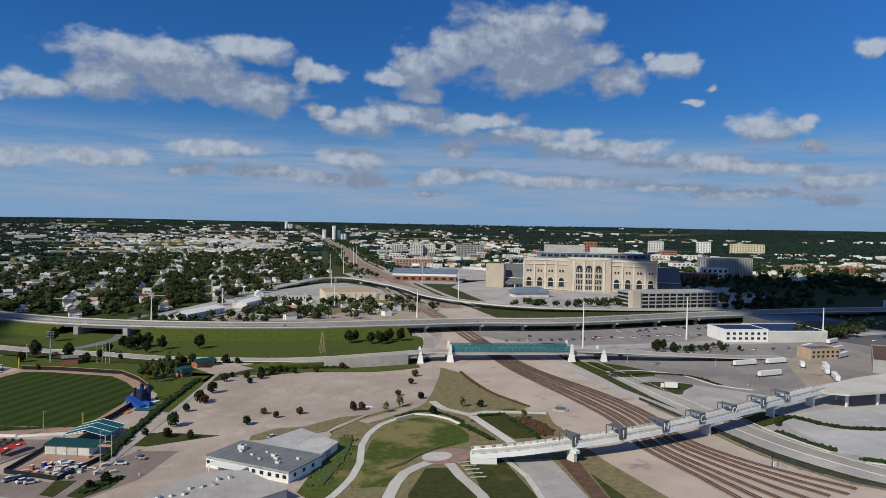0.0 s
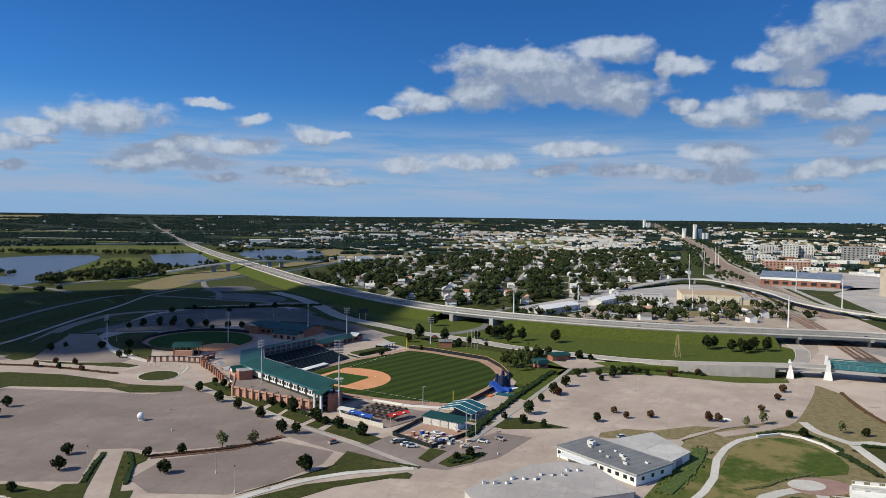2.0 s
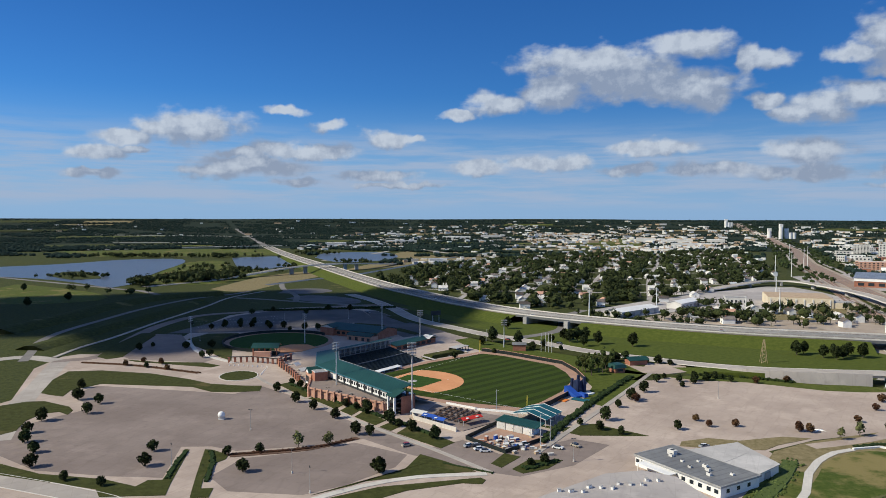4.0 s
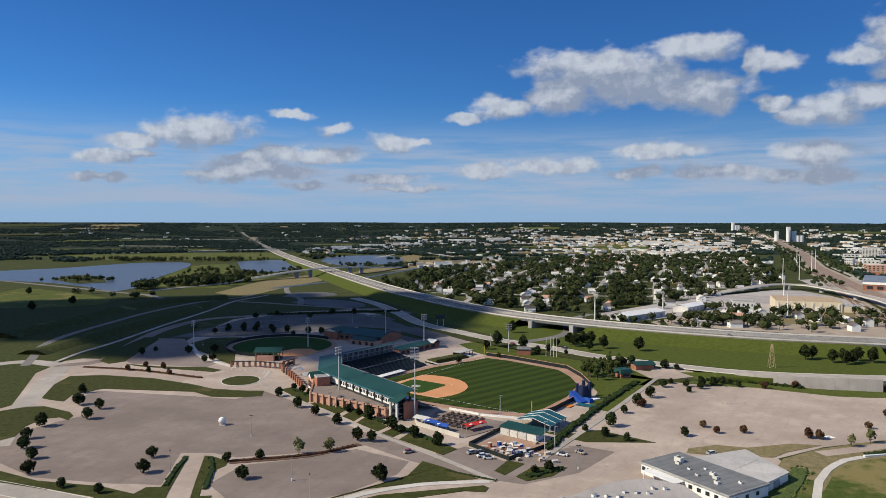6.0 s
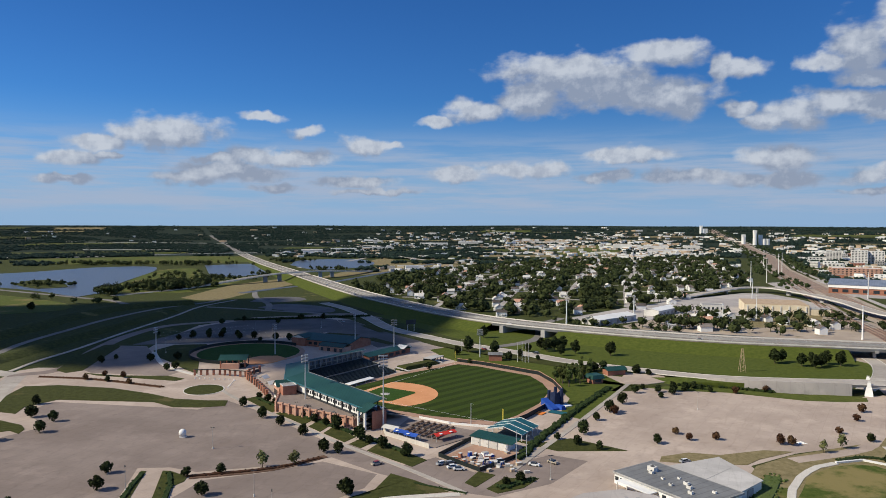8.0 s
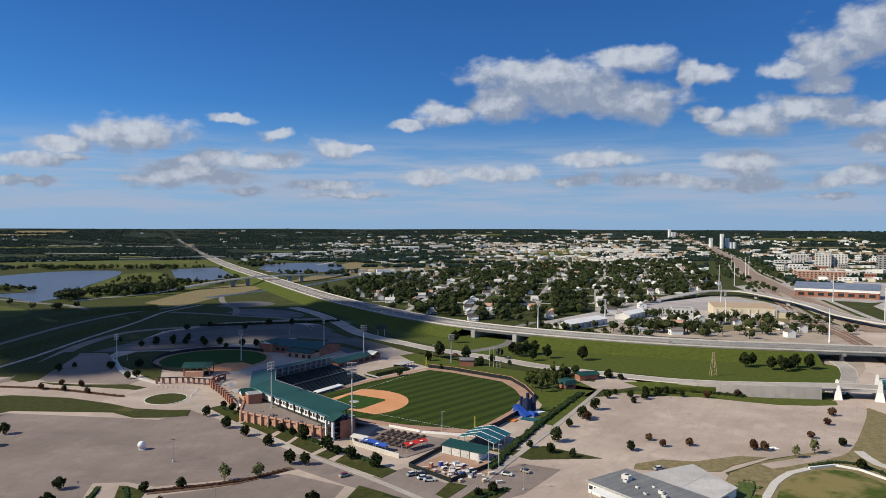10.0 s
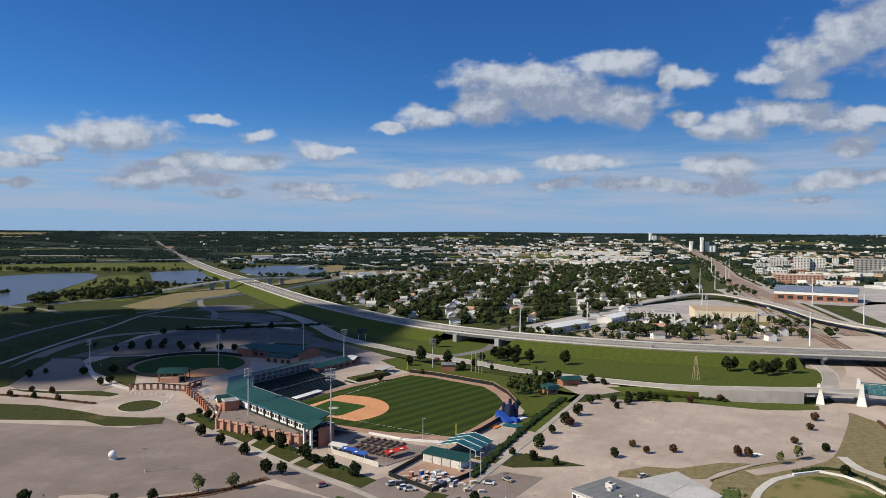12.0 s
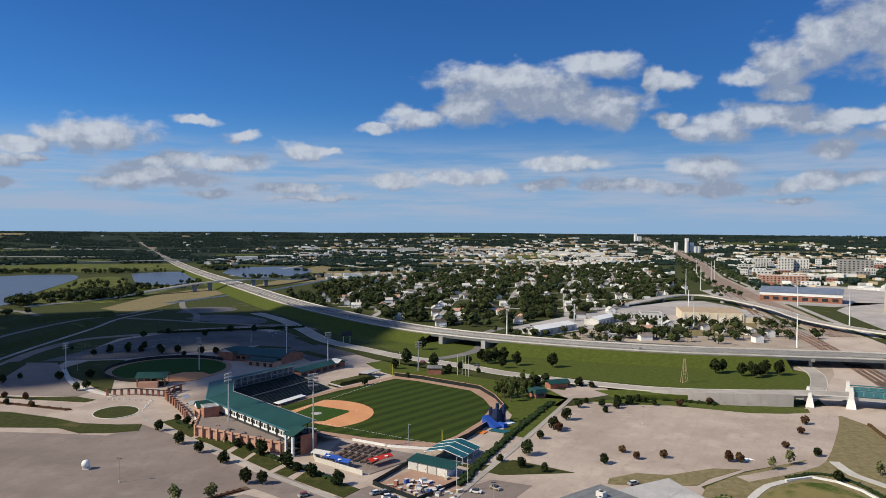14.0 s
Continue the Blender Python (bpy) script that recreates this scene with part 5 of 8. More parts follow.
for u, w in ((-3, 109), (96, -5)):
    pole = thing("foul_pole", pose(*park(u, w), 0.2), "tall yellow foul pole with a mesh wing", "pole", "foul poles")
    part("post", Shape().cone(0, 0, 0, 0.18, 0.12, 8, 8), M["yellow"], pole)
    part("wing", Shape().box(0.25, 0, 3, 0.3, 0.05, 4.8), M["yellow"], pole)

# the roofed grandstand: a far and a near wing with a bevelled corner behind home plate
FRONT = [park(-43, 62), park(-45.7, 12), park(-24, -10), park(48.5, -33)]
NEAR, FAR = FRONT[2:], FRONT[:2]
stand = thing("grandstand", pose(0, 0, 0), "ballpark grandstand with teal metal roof and brick base", "grandstand")
LOW = [park(-17, 62), park(-17, 3), park(-7, -14), park(50, -17)]
HIGH = [park(-48, 62), park(-50, 10), park(-26, -14), park(44, -36)]
ROWS = 22
bowl, tips = Shape(), []
for k in range(ROWS):
    for f, z in ((k / ROWS, 0.9 + 0.27 * k), (k / ROWS, 1.17 + 0.27 * k)):
        tips.append([(*Vector(a).lerp(Vector(b), f), z) for a, b in zip(LOW, HIGH)])
tips.append([(*p, 0.9 + 0.27 * ROWS) for p in HIGH])
bowl.add([p for row in tips for p in row], [(4 * i + j, 4 * i + j + 1, 4 * i + j + 5, 4 * i + j + 4) for i in range(len(tips) - 1) for j in range(3)])
part("seating_bowl", bowl, M["shade"], stand, "stepped rows of dark green seats")
for f in (0.42, 0.86):
    part("cross_aisle", Shape().sweep([Vector(a).lerp(Vector(b), f) for a, b in zip(LOW[:3], HIGH[:3])], [(-0.35, 1.2 + 6.0 * f), (-0.35, 1.75 + 6.0 * f), (0.35, 1.75 + 6.0 * f), (0.35, 1.2 + 6.0 * f)]), M["charcoal"], stand, "grey railed cross aisle")
part("end_wall", Shape().add([(*LOW[0], 0.1), (*HIGH[0], 0.1), (*HIGH[0], 7.4), (*LOW[0], 1.6)], [(0, 1, 2, 3)]), M["grey"], stand)
part("concourse", Shape().sweep(FRONT, [(3.6, 6.0), (3.6, 6.7), (10.0, 6.7), (10.0, 6.0)]), M["walk"], stand, "pale concourse slab")
part("roof", Shape().sweep(FRONT, [(-1.5, 11.6), (-1.5, 11.9), (0.8, 12.2), (11.3, 9.6), (11.3, 9.3), (0.8, 11.9)]), M["tealroof"], stand, "teal standing-seam metal roof")
part("roof_edge", Shape().sweep(FRONT, [(-1.8, 11.4), (-1.8, 12.0), (-1.55, 12.0), (-1.55, 11.4)]), M["grey"], stand, "grey roof fascia")
part("roof_edge", Shape().sweep(FRONT, [(11.35, 9.2), (11.35, 9.7), (11.6, 9.7), (11.6, 9.2)]), M["tealpaint"], stand)
part("suite_wall", Shape().sweep(NEAR, [(9.9, 4.4), (9.9, 9.5), (10.3, 9.5), (10.3, 4.4)]), M["white"], stand, "white wall of the suites")
part("suite_wall", Shape().sweep(FRONT[:3], [(8.4, 6.7), (8.4, 10.2), (8.8, 10.2), (8.8, 6.7)]), M["charcoal"], stand, "dark glazed wall of the press level")
part("back_wall", Shape().sweep(FRONT[:3], [(9.6, 0.2), (9.6, 6.6), (10.2, 6.6), (10.2, 0.2)]), M["brick"], stand)
DECK = [park(-30, -22), park(-10, -44.5), park(42, -45), park(42, -40.5), park(-26, -19)]
part("deck", Shape().prism(DECK, 0.2, 4.3), M["brickpale"], stand, "pale brick base of the terrace")
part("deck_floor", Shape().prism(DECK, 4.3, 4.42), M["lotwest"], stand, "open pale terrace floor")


def along(line, off, gap, skip=0.0):
    """Spots at even steps on a line of the stand, set off outwards, with the direction."""
    out = []
    for a, b in zip(line, line[1:]):
        a, b = Vector(a), Vector(b)
        d = (b - a).normalized()
        r = Vector((d.y, -d.x))
        length = (b - a).length
        k = skip
        while k < length:
            p = a + d * k + r * off
            out.append((p.x, p.y, math.degrees(math.atan2(d.y, d.x))))
            k += gap
    return out


win = Shape().box(0, 0, 0, 1.3, 0.24, 1.5).mesh("window", M["glass"])
mull = Shape().box(0, 0, 0, 0.55, 0.9, 5.0).mesh("column", M["dark"])
for i, (x, y, w) in enumerate(along(NEAR, 10.35, 2.35, 20.0)):
    part("window", win, None, stand, at=pose(x, y, 6.4 if i % 2 else 6.2, 0, 0, w))
    if i % 3 == 0:
        part("column", mull, None, stand, at=pose(x + 1.1 * math.cos(radians(w)), y + 1.1 * math.sin(radians(w)), 4.4, 0, 0, w))
# dark strip along the wall foot imitates the shade below the suites
part("shade_sill", Shape().sweep(NEAR, [(10.3, 4.4), (10.3, 5.3), (10.7, 5.3), (10.7, 4.4)]), M["dark"], stand, "dark strip standing for shade below the suites")
post = Shape().box(0, 0, 0, 0.35, 0.35, 5.4).mesh("roof_post", M["dark"])
for x, y, w in along(NEAR, 0.6, 7.0, 2.0):
    part("roof_post", post, None, stand, at=pose(x, y, 6.6, 0, 0, w))
column = Shape().box(0, 0, 0, 0.5, 0.4, 5.0).mesh("press_column", M["grey"])
pane = Shape().box(0, 0, 0, 3.0, 0.2, 2.0).mesh("press_window", M["blueroof"])
for x, y, w in along(FAR, 0.2, 4.6, 1.0):
    part("press_column", column, None, stand, at=pose(x, y, 6.7, 0, 0, w))
for x, y, w in along(FAR, 2.2, 4.6, 3.3):
    part("press_window", pane, None, stand, at=pose(x, y, 8.2, 0, 0, w))
part("press_wall", Shape().sweep(FAR, [(2.3, 6.7), (2.3, 11.2), (2.6, 11.2), (2.6, 6.7)]), M["charcoal"], stand, "dark wall of the press level")
part("press_rail", Shape().sweep(FAR, [(0.0, 8.6), (0.0, 8.9), (0.2, 8.9), (0.2, 8.6)]), M["grey"], stand)
# brick front of the near wing: piers with panels between
pier = Shape().box(0, 0, 0, 0.9, 0.7, 5.0).box(0, 0, 5.0, 1.1, 0.9, 0.25).mesh("brick_pier", M["brickpale"])
WALL = [park(-30.4, -22.4), park(-10.2, -45), park(42, -45.5)]
for x, y, w in along(WALL[1:], 0.3, 4.6, 0.4) + along(WALL[:2], 0.3, 5.0, 0.4):
    part("brick_pier", pier, None, stand, at=pose(x, y, 0.1, 0, 0, w))
part("coping", Shape().sweep(WALL, [(-0.3, 4.3), (-0.3, 5.0), (0.25, 5.0), (0.25, 4.3)]), M["brickpale"], stand)
r8 = random.Random(8)
for i in range(6):
    x, y = park(r8.uniform(0, 38), r8.uniform(-43.5, -41))
    tb = thing("terrace_table", pose(x, y, 4.42, 0, 0, r8.uniform(0, 90)), "small dark table with seats on the terrace", "table", "terrace tables")
    part("top", Shape().box(0, 0, 0.72, 1.1, 1.1, 0.06), M["charcoal"], tb)
    part("leg", Shape().box(0, 0, 0, 0.15, 0.15, 0.72), M["dark"], tb)
    for s in (-0.8, 0.8):
        part("seat", Shape().box(s, 0, 0, 0.4, 0.4, 0.45), M["dark"], tb)
# tower at the end of the near wing
tower = thing("stair_tower", pose(*park(47.4, -40.2), 0, 0, 0, AXIS - 62), "open brick and steel stair tower of the grandstand", "stair tower")
for x, y in ((-2.6, -5.5), (2.6, -5.5), (-2.6, 5.5), (2.6, 5.5), (-2.6, 0), (2.6, 0)):
    part("column", Shape().box(x, y, 0.1, 0.9, 0.9, 8.4), M["white"] if y < -1 else M["brick"], tower)
for z in (2.8, 5.6):
    part("landing", Shape().box(0, 0, z, 5.8, 11.4, 0.35), M["dark"], tower)
for y0, z0 in ((-5, 0.1), (-1, 3.1), (-5, 5.9)):
    part("stair", Shape().add([(-2, y0, z0), (2, y0, z0), (2, y0 + 5, z0 + 2.6), (-2, y0 + 5, z0 + 2.6), (-2, y0, z0 + 0.4), (2, y0, z0 + 0.4), (2, y0 + 5, z0 + 3.0), (-2, y0 + 5, z0 + 3.0)], [(3, 2, 1, 0), (4, 5, 6, 7), (0, 1, 5, 4), (1, 2, 6, 5), (2, 3, 7, 6), (3, 0, 4, 7)]), M["dark"], tower)
part("gable", Shape().gable(0, 0, 8.5, 6, 11.4, 2.6, 0.5, 0.3), M["tealroof"], tower)
part("end_wall", Shape().box(3.0, 1.8, 0.1, 0.4, 7.6, 8.2), M["brick"], tower)
# entrance block and gate arcade
entry = thing("entrance_pavilion", pose(*park(-24, -25), 0, 0, 0, AXIS - 75), "brick entrance pavilion with white gable and teal roof", "pavilion")
part("block", Shape().box(5.8, 0, 0.1, 6.4, 7, 9.0), M["brick"], entry)
part("block", Shape().box(-3.4, -0.6, 0.1, 11.8, 7, 6.6), M["brickpale"], entry)
part("coping", Shape().sweep([(2.6, -3.5), (9.0, -3.5), (9.0, 3.5), (2.6, 3.5)], [(-0.3, 9.1), (-0.3, 9.4), (0.2, 9.4), (0.2, 9.1)], True), M["offwhite"], entry)
part("flat_roof", Shape().box(5.8, 0, 9.1, 6.0, 6.6, 0.15), M["grey"], entry)
part("gable_front", Shape().wedge(-4.5, -0.8, 6.7, 7.0, 7.2, 2.6, 90), M["white"], entry, "white gable front")
part("gable_roof", Shape().gable(-4.5, 0.6, 6.8, 9.6, 7.4, 2.7, 0.5, 0.25, 90), M["tealroof"], entry)
for x in (-7, -4.5, -2):
    part("doorway", Shape().box(x, -4.15, 0.2, 1.6, 0.25, 4.6), M["dark"], entry)
part("stone_base", Shape().box(-3.4, -4.2, 0.1, 12.0, 0.4, 1.4), M["white"], entry)
arcade = thing("gate_arcade", pose(0, 0, 0), "curving row of brick gate piers with dark beams", "gate arcade")
gp = [(-118 - 6, 350), (-132, 364), (-141, 378), (-150, 391), (-153, 402), (-150, 412)]
gpath = curve([(*p, 0.0) for p in gp], 4.2)
pm = Shape().box(0, 0, 0, 1.2, 1.2, 3.9).box(0, 0, 3.9, 1.6, 1.6, 0.3).mesh("brick_pier", M["brick"])
for x, y, _ in gpath:
    part("brick_pier", pm, None, arcade, at=pose(x, y, 0.1, 0, 0, 40))
part("beam", Shape().sweep(gpath, [(-0.25, 3.3), (-0.25, 3.8), (0.25, 3.8), (0.25, 3.3)]), M["dark"], arcade)
part("fence_panel", Shape().sweep(gpath, [(-0.05, 0.3), (-0.05, 2.3), (0.05, 2.3), (0.05, 0.3)]), M["dark"], arcade)
for i, (x, y) in enumerate(gp[1:3]):
    part("canopy", Shape().gable(x + 5, y + 2, 3.6, 4.5, 4, 1.6, 0.3, 0.2, 50 + 20 * i), M["offwhite"], arcade)
# dugouts and side seating
for off, line in ((16.2, [park(14, 0), park(34, 0)]), (16.2, [park(0, 36), park(0, 14)])):
    dug = thing("dugout", pose(0, 0, 0), "low dugout with a long white roof", "dugout", "dugouts")
    part("roof", Shape().sweep(line, [(off - 3.2, 1.5), (off - 3.2, 1.8), (off + 0.5, 2.1), (off + 0.5, 1.8)]), M["white"], dug)
    part("back", Shape().sweep(line, [(off + 0.2, 0.1), (off + 0.2, 1.9), (off + 0.5, 1.9), (off + 0.5, 0.1)]), M["dark"], dug)
    for x, y, w in along(line, off - 3.0, 4.0, 0.3):
        part("post", Shape().box(x, y, 0.1, 0.2, 0.2, 1.5, w), M["steel"], dug)
low = thing("concession_building", pose(-81, 471, 0, 0, 0, 61.4), "long low concession building with teal metal roof", "building")
part("wall", Shape().box(0, 0, 0.1, 46, 11, 3.8), M["brick"], low)
part("roof", Shape().gable(0, 0, 3.9, 46, 11, 1.5, 1.2, 0.25), M["tealroof"], low)
# dark panels on the wall stand for the shaded insides of the serving openings
for x in range(-20, 22, 7):
    part("opening", Shape().box(x, -5.6, 1.0, 4.4, 0.3, 2.0), M["dark"], low)
part("gable_wing", Shape().gable(17, -4, 4.2, 7, 9, 1.9, 0.4, 0.25, 90), M["offwhite"], low, "white gabled wing")
patch("terrace", [park(-22, 66), park(-18, 108), park(-44, 118), park(-52, 70)], 0.6, M["lot"], "pale raised terrace above the bullpen", "terrace")
whole("berm", Shape().prism([park(-15, 68), park(-9, 100), park(-18, 102), park(-24, 68)], 0.1, 2.2, 0.2), M["lawn"], "sloping grass seating berm", "lawn", kind="structure")
for u, w in ((-20, 66), (-21, 84), (-18, 101)):
    whole("ramp", Shape().sweep([(*park(u, w), 2.2), (*park(u + 9, w + 2), 0.4)], [(-1.2, 0), (-1.2, 0.15), (1.2, 0.15), (1.2, 0)]), M["walk"], "short white ramp down to the field", "ramp", "bullpen ramps")
bull = thing("bullpen_shelter", pose(*park(-17, 104), 0, 0, 0, AXIS + 45), "dark open bullpen shelter with timber posts", "shelter")
part("roof", Shape().box(0, 0, 3.0, 15, 7, 0.35), M["grey"], bull)
part("back", Shape().box(0, 3.2, 0.2, 15, 0.3, 2.8), M["dark"], bull)
for x in (-7, -3.5, 0, 3.5, 7):
    part("post", Shape().box(x, -3.2, 0.2, 0.3, 0.3, 2.8), M["dark"], bull)
# field house behind the far wing
gym = thing("training_building", pose(-126, 514, 0, 0, 0, -23.5), "large brick training building with teal metal roof", "building")
part("wall", Shape().box(0, 0, 0.1, 46, 27, 4.8), M["brick"], gym)
part("gable_wall", Shape().wedge(0, 0, 4.9, 45.4, 26.6, 2.9), M["brick"], gym)
part("roof", Shape().gable(0, 0, 4.9, 46, 27, 3.1, 0.8, 0.3), M["tealroof"], gym)
part("entry_wing", Shape().box(-24, -9, 0.1, 13, 13, 6.0), M["brick"], gym)
part("entry_gable", Shape().wedge(-24, -9, 6.1, 12.6, 12.6, 2.2, 90), M["offwhite"], gym)
part("entry_roof", Shape().gable(-24, -9, 6.1, 13, 13, 2.4, 0.5, 0.25, 90), M["tealroof"], gym)
for x in range(-14, 22, 5):
    part("window", Shape().box(x, -13.55, 1.6, 3.0, 0.2, 2.0), M["glass"], gym)
part("annex", Shape().box(13, -18.5, 0.1, 22, 9.5, 3.4), M["brickpale"], gym)
part("annex_roof", Shape().gable(13, -18.5, 3.5, 22, 9.5, 1.8, 0.6, 0.25), M["tealroof"], gym)
for x in (5, 11, 17, 22):
    part("annex_door", Shape().box(x, -23.3, 0.1, 2.4, 0.2, 2.4), M["dark"], gym)
# softball field
soft = patch("softball_track", ellipse(-181, 476, 40, 42, 30), 0.26, M["track"], "brown track round the softball field", "ball field")
part("turf", Shape().prism(ellipse(-181, 477, 36, 38, 30), 0.1, 0.3), M["turf2"], soft, "bright green softball outfield")
part("infield_clay", Shape().prism([(-166, 432), (-152, 440), (-146, 456), (-156, 466), (-168, 464), (-176, 450)], 0.1, 0.34), M["clay"], soft, "orange clay softball infield")
part("fence", Shape().sweep(ellipse(-181, 476, 40.5, 42.5, 30, 40, 20, 250), [(-0.12, 0), (-0.12, 2.2), (0.12, 2.2), (0.12, 0)]), M["shade"], soft)
sb = thing("softball_stand", pose(-172, 427, 0, 0, 0, 8), "softball seating under a teal metal roof", "grandstand")
part("roof", Shape().gable(0, 0, 5.4, 17, 12, 2.4, 0.6, 0.25), M["tealroof"], sb)
part("seating", Shape().sweep([(-8, 5), (8, 5)], [(0, 0.3), (0, 0.8), (2, 0.8), (2, 1.4), (4, 1.4), (4, 2.0), (6, 2.0), (6, 2.6), (8, 2.6), (8, 0.3)]), M["shade"], sb)
for x in (-7.8, -3.9, 0, 3.9, 7.8):
    part("post", Shape().box(x, -5.2, 0.1, 0.7, 0.7, 5.4), M["brick"], sb)
    part("post", Shape().box(x, 5.2, 0.1, 0.35, 0.35, 5.4), M["dark"], sb)
part("press_box", Shape().box(-1, -6.5, 0.1, 11, 4, 3.4), M["brickpale"], sb)
sg = thing("softball_gate", pose(0, 0, 0), "row of brick piers before the softball field", "gate arcade")
for i in range(11):
    x, y = -186 + 3.6 * i, 402 - 0.9 * abs(i - 4)
    part("brick_pier", pm, None, sg, at=pose(x, y, -0.6, 0, 0, 10))
part("beam", Shape().sweep([(-186, 398, 0), (-172, 401, 0), (-150, 396, 0)], [(-0.2, 3.5), (-0.2, 4.0), (0.2, 4.0), (0.2, 3.5)]), M["dark"], sg)
for i in range(16):
    b = Shape().cone(0, 0, 0, 0.35, 0.25, 0.9, 8).mesh("bollard", M["white"]) if i == 0 else b
    whole("bollard", b, None, "short white bollard on the entry plaza", "bollard", "plaza bollards", m=pose(-182 + 3.1 * i if i < 9 else -156 + 0.5 * (i - 9), 390 - 0.25 * i if i < 9 else 386 - 3.0 * (i - 9), 0.05))


# floodlights
def floodlight(x, y, h, turn, n=3):
    ob = thing("floodlight", pose(x, y, 0.05, 0, 0, turn), "tall galvanised stadium floodlight mast", "floodlight", "floodlights")
    part("mast", Shape().cone(0, 0, 0, 0.42, 0.2, h, 8), M["steel"], ob)
    for k in range(n):
        bar = part("crossbar", Shape().box(0, 0, h - 0.4 - k * 1.5, 4.2, 0.2, 0.2), M["steel"], ob)
        for i in range(5):
            part("lamp", Shape().box(-1.8 + 0.9 * i, 0.35, h - 0.95 - k * 1.5, 0.6, 0.5, 0.75), M["grey"], bar)
    part("platform", Shape().box(0, -0.3, h - n * 1.5 - 0.2, 4.0, 0.9, 0.12), M["dark"], ob)
    return ob


for x, y, h, a in ((-51.5, 297, 34, 25), (-97.5, 331.5, 27, 60), (-75.5, 480, 25, 200), (-14, 474, 20, 190), (-108, 500, 27, 120), (-236, 448, 22, 80), (-160, 472, 22, 150)):
    floodlight(x, y, h, a, 4 if h > 30 else 3)
for x, y, h in ((-12.2, 306, 10.5), (7.8, 255, 13.5), (12, 264, 9), (-28, 497, 9)):
    pole = thing("utility_pole", pose(x, y, 0.05), "slender grey utility pole", "pole", "utility poles")
    part("shaft", Shape().cone(0, 0, 0, 0.2, 0.11, h, 7), M["steel"], pole)
    part("arm", Shape().box(0.5, 0, h - 0.3, 1.4, 0.12, 0.12), M["steel"], pole)


def lot_lamp(x, y, h=9.0):
    ob = thing("street_lamp", pose(x, y, 0.05, 0, 0, (x * 37) % 360), "thin grey parking lot lamp", "street lamp", "lot lamps")
    part("shaft", Shape().cone(0, 0, 0, 0.12, 0.07, h, 6), M["grey"], ob)
    part("foot", Shape().cone(0, 0, 0, 0.35, 0.3, 0.8, 8), M["kerb"], ob)
    for s in (-1, 1):
        part("lamp_head", Shape().box(0.55 * s, 0, h - 0.1, 0.8, 0.35, 0.18), M["dark"], ob)


for x, y in ((-117, 263), (-82, 215), (-240, 470), (-210, 570), (-160, 600), (100, 345), (20, 240), (330, 330), (380, 300), (350, 250), (420, 300), (-150, 560), (-128, 215), (-70, 198)):
    lot_lamp(x, y)
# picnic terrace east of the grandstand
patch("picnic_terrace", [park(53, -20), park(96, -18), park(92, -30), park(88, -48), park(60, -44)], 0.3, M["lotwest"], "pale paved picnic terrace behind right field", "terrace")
whole("terrace_wall", Shape().sweep([park(54, -40), park(60, -46), park(86, -50)], [(-0.2, 0), (-0.2, 1.9), (0.2, 1.9), (0.2, 0)]), M["walk"], "pale low terrace wall", "wall", kind="structure")
whole("field_wall", Shape().sweep([park(56, -15), park(76, -15), park(98, -8)], [(-0.2, 0), (-0.2, 1.0), (0.25, 1.0), (0.25, 0)]), M["white"], "low white wall along the right field line", "wall", kind="structure")
table = thing("picnic_table", pose(0, 0, -900), "long dark picnic table with benches", "picnic table", "picnic tables")
part("top", Shape().box(0, 0, 0.72, 9.0, 0.8, 0.08), M["mulch"], table)
for y in (-0.75, 0.75):
    part("bench", Shape().box(0, y, 0.42, 9.0, 0.35, 0.07), M["mulch"], table)
for x in (-4, 0, 4):
    part("leg", Shape().box(x, 0, 0.0, 0.15, 1.6, 0.72), M["dark"], table)
for i in range(6):
    for j in range(2):
        copy_thing(table, pose(*park(62 + i * 3.4 + j * 2, -24.5 - 10.5 * j), 0.31, 0, 0, AXIS + 48))
discard([table])


def canopy(u, w, length, depth, mat, label, turn=0.0, spots=0):
    ob = thing("canopy", pose(*park(u, w), 0.3, 0, 0, AXIS - 45 + turn), label, "canopy", "terrace canopies")
    part("cover", Shape().gable(0, 0, 2.4, length, depth, 0.9, 0.2, 0.1), mat, ob)
    for x in (-length / 2, length / 2):
        for y in (-depth / 2, depth / 2):
            part("post", Shape().box(x, y, 0, 0.12, 0.12, 2.4), M["steel"], ob)
    for i in range(spots):
        part("spot", Shape().cone(-length / 4 + i * length / 2, -depth / 4 - 0.3, 3.0, 0.8, 0.7, 0.12, 10), M["white"], ob)


canopy(60.5, -42, 8, 5, M["offwhite"], "striped white vendor canopy on the terrace")
canopy(68.0, -44.5, 7, 3.6, M["blue"], "blue canopy with white discs", 0, 1)
canopy(74.5, -46.0, 6, 3.6, M["blue"], "blue canopy with white discs", 0, 1)
canopy(84.5, -36.5, 11, 3.8, M["red"], "bright red canopy with white discs", 72, 2)
shed = thing("storage_shed", pose(-1.6, 277.2, 0, 0, 0, -32.5), "white-fronted storage shed with dark green roof", "shed")
part("wall", Shape().box(0, 0, 0.1, 18, 6, 3.4), M["white"], shed)
part("roof", Shape().add([(-9.6, -3.5, 3.5), (11.6, -3.5, 3.5), (11.6, 3.6, 4.4), (-9.6, 3.6, 4.4), (-9.6, -3.5, 3.75), (11.6, -3.5, 3.75), (11.6, 3.6, 4.65), (-9.6, 3.6, 4.65)], [(3, 2, 1, 0), (4, 5, 6, 7), (0, 1, 5, 4), (1, 2, 6, 5), (2, 3, 7, 6), (3, 0, 4, 7)]), M["tealroof"], shed)
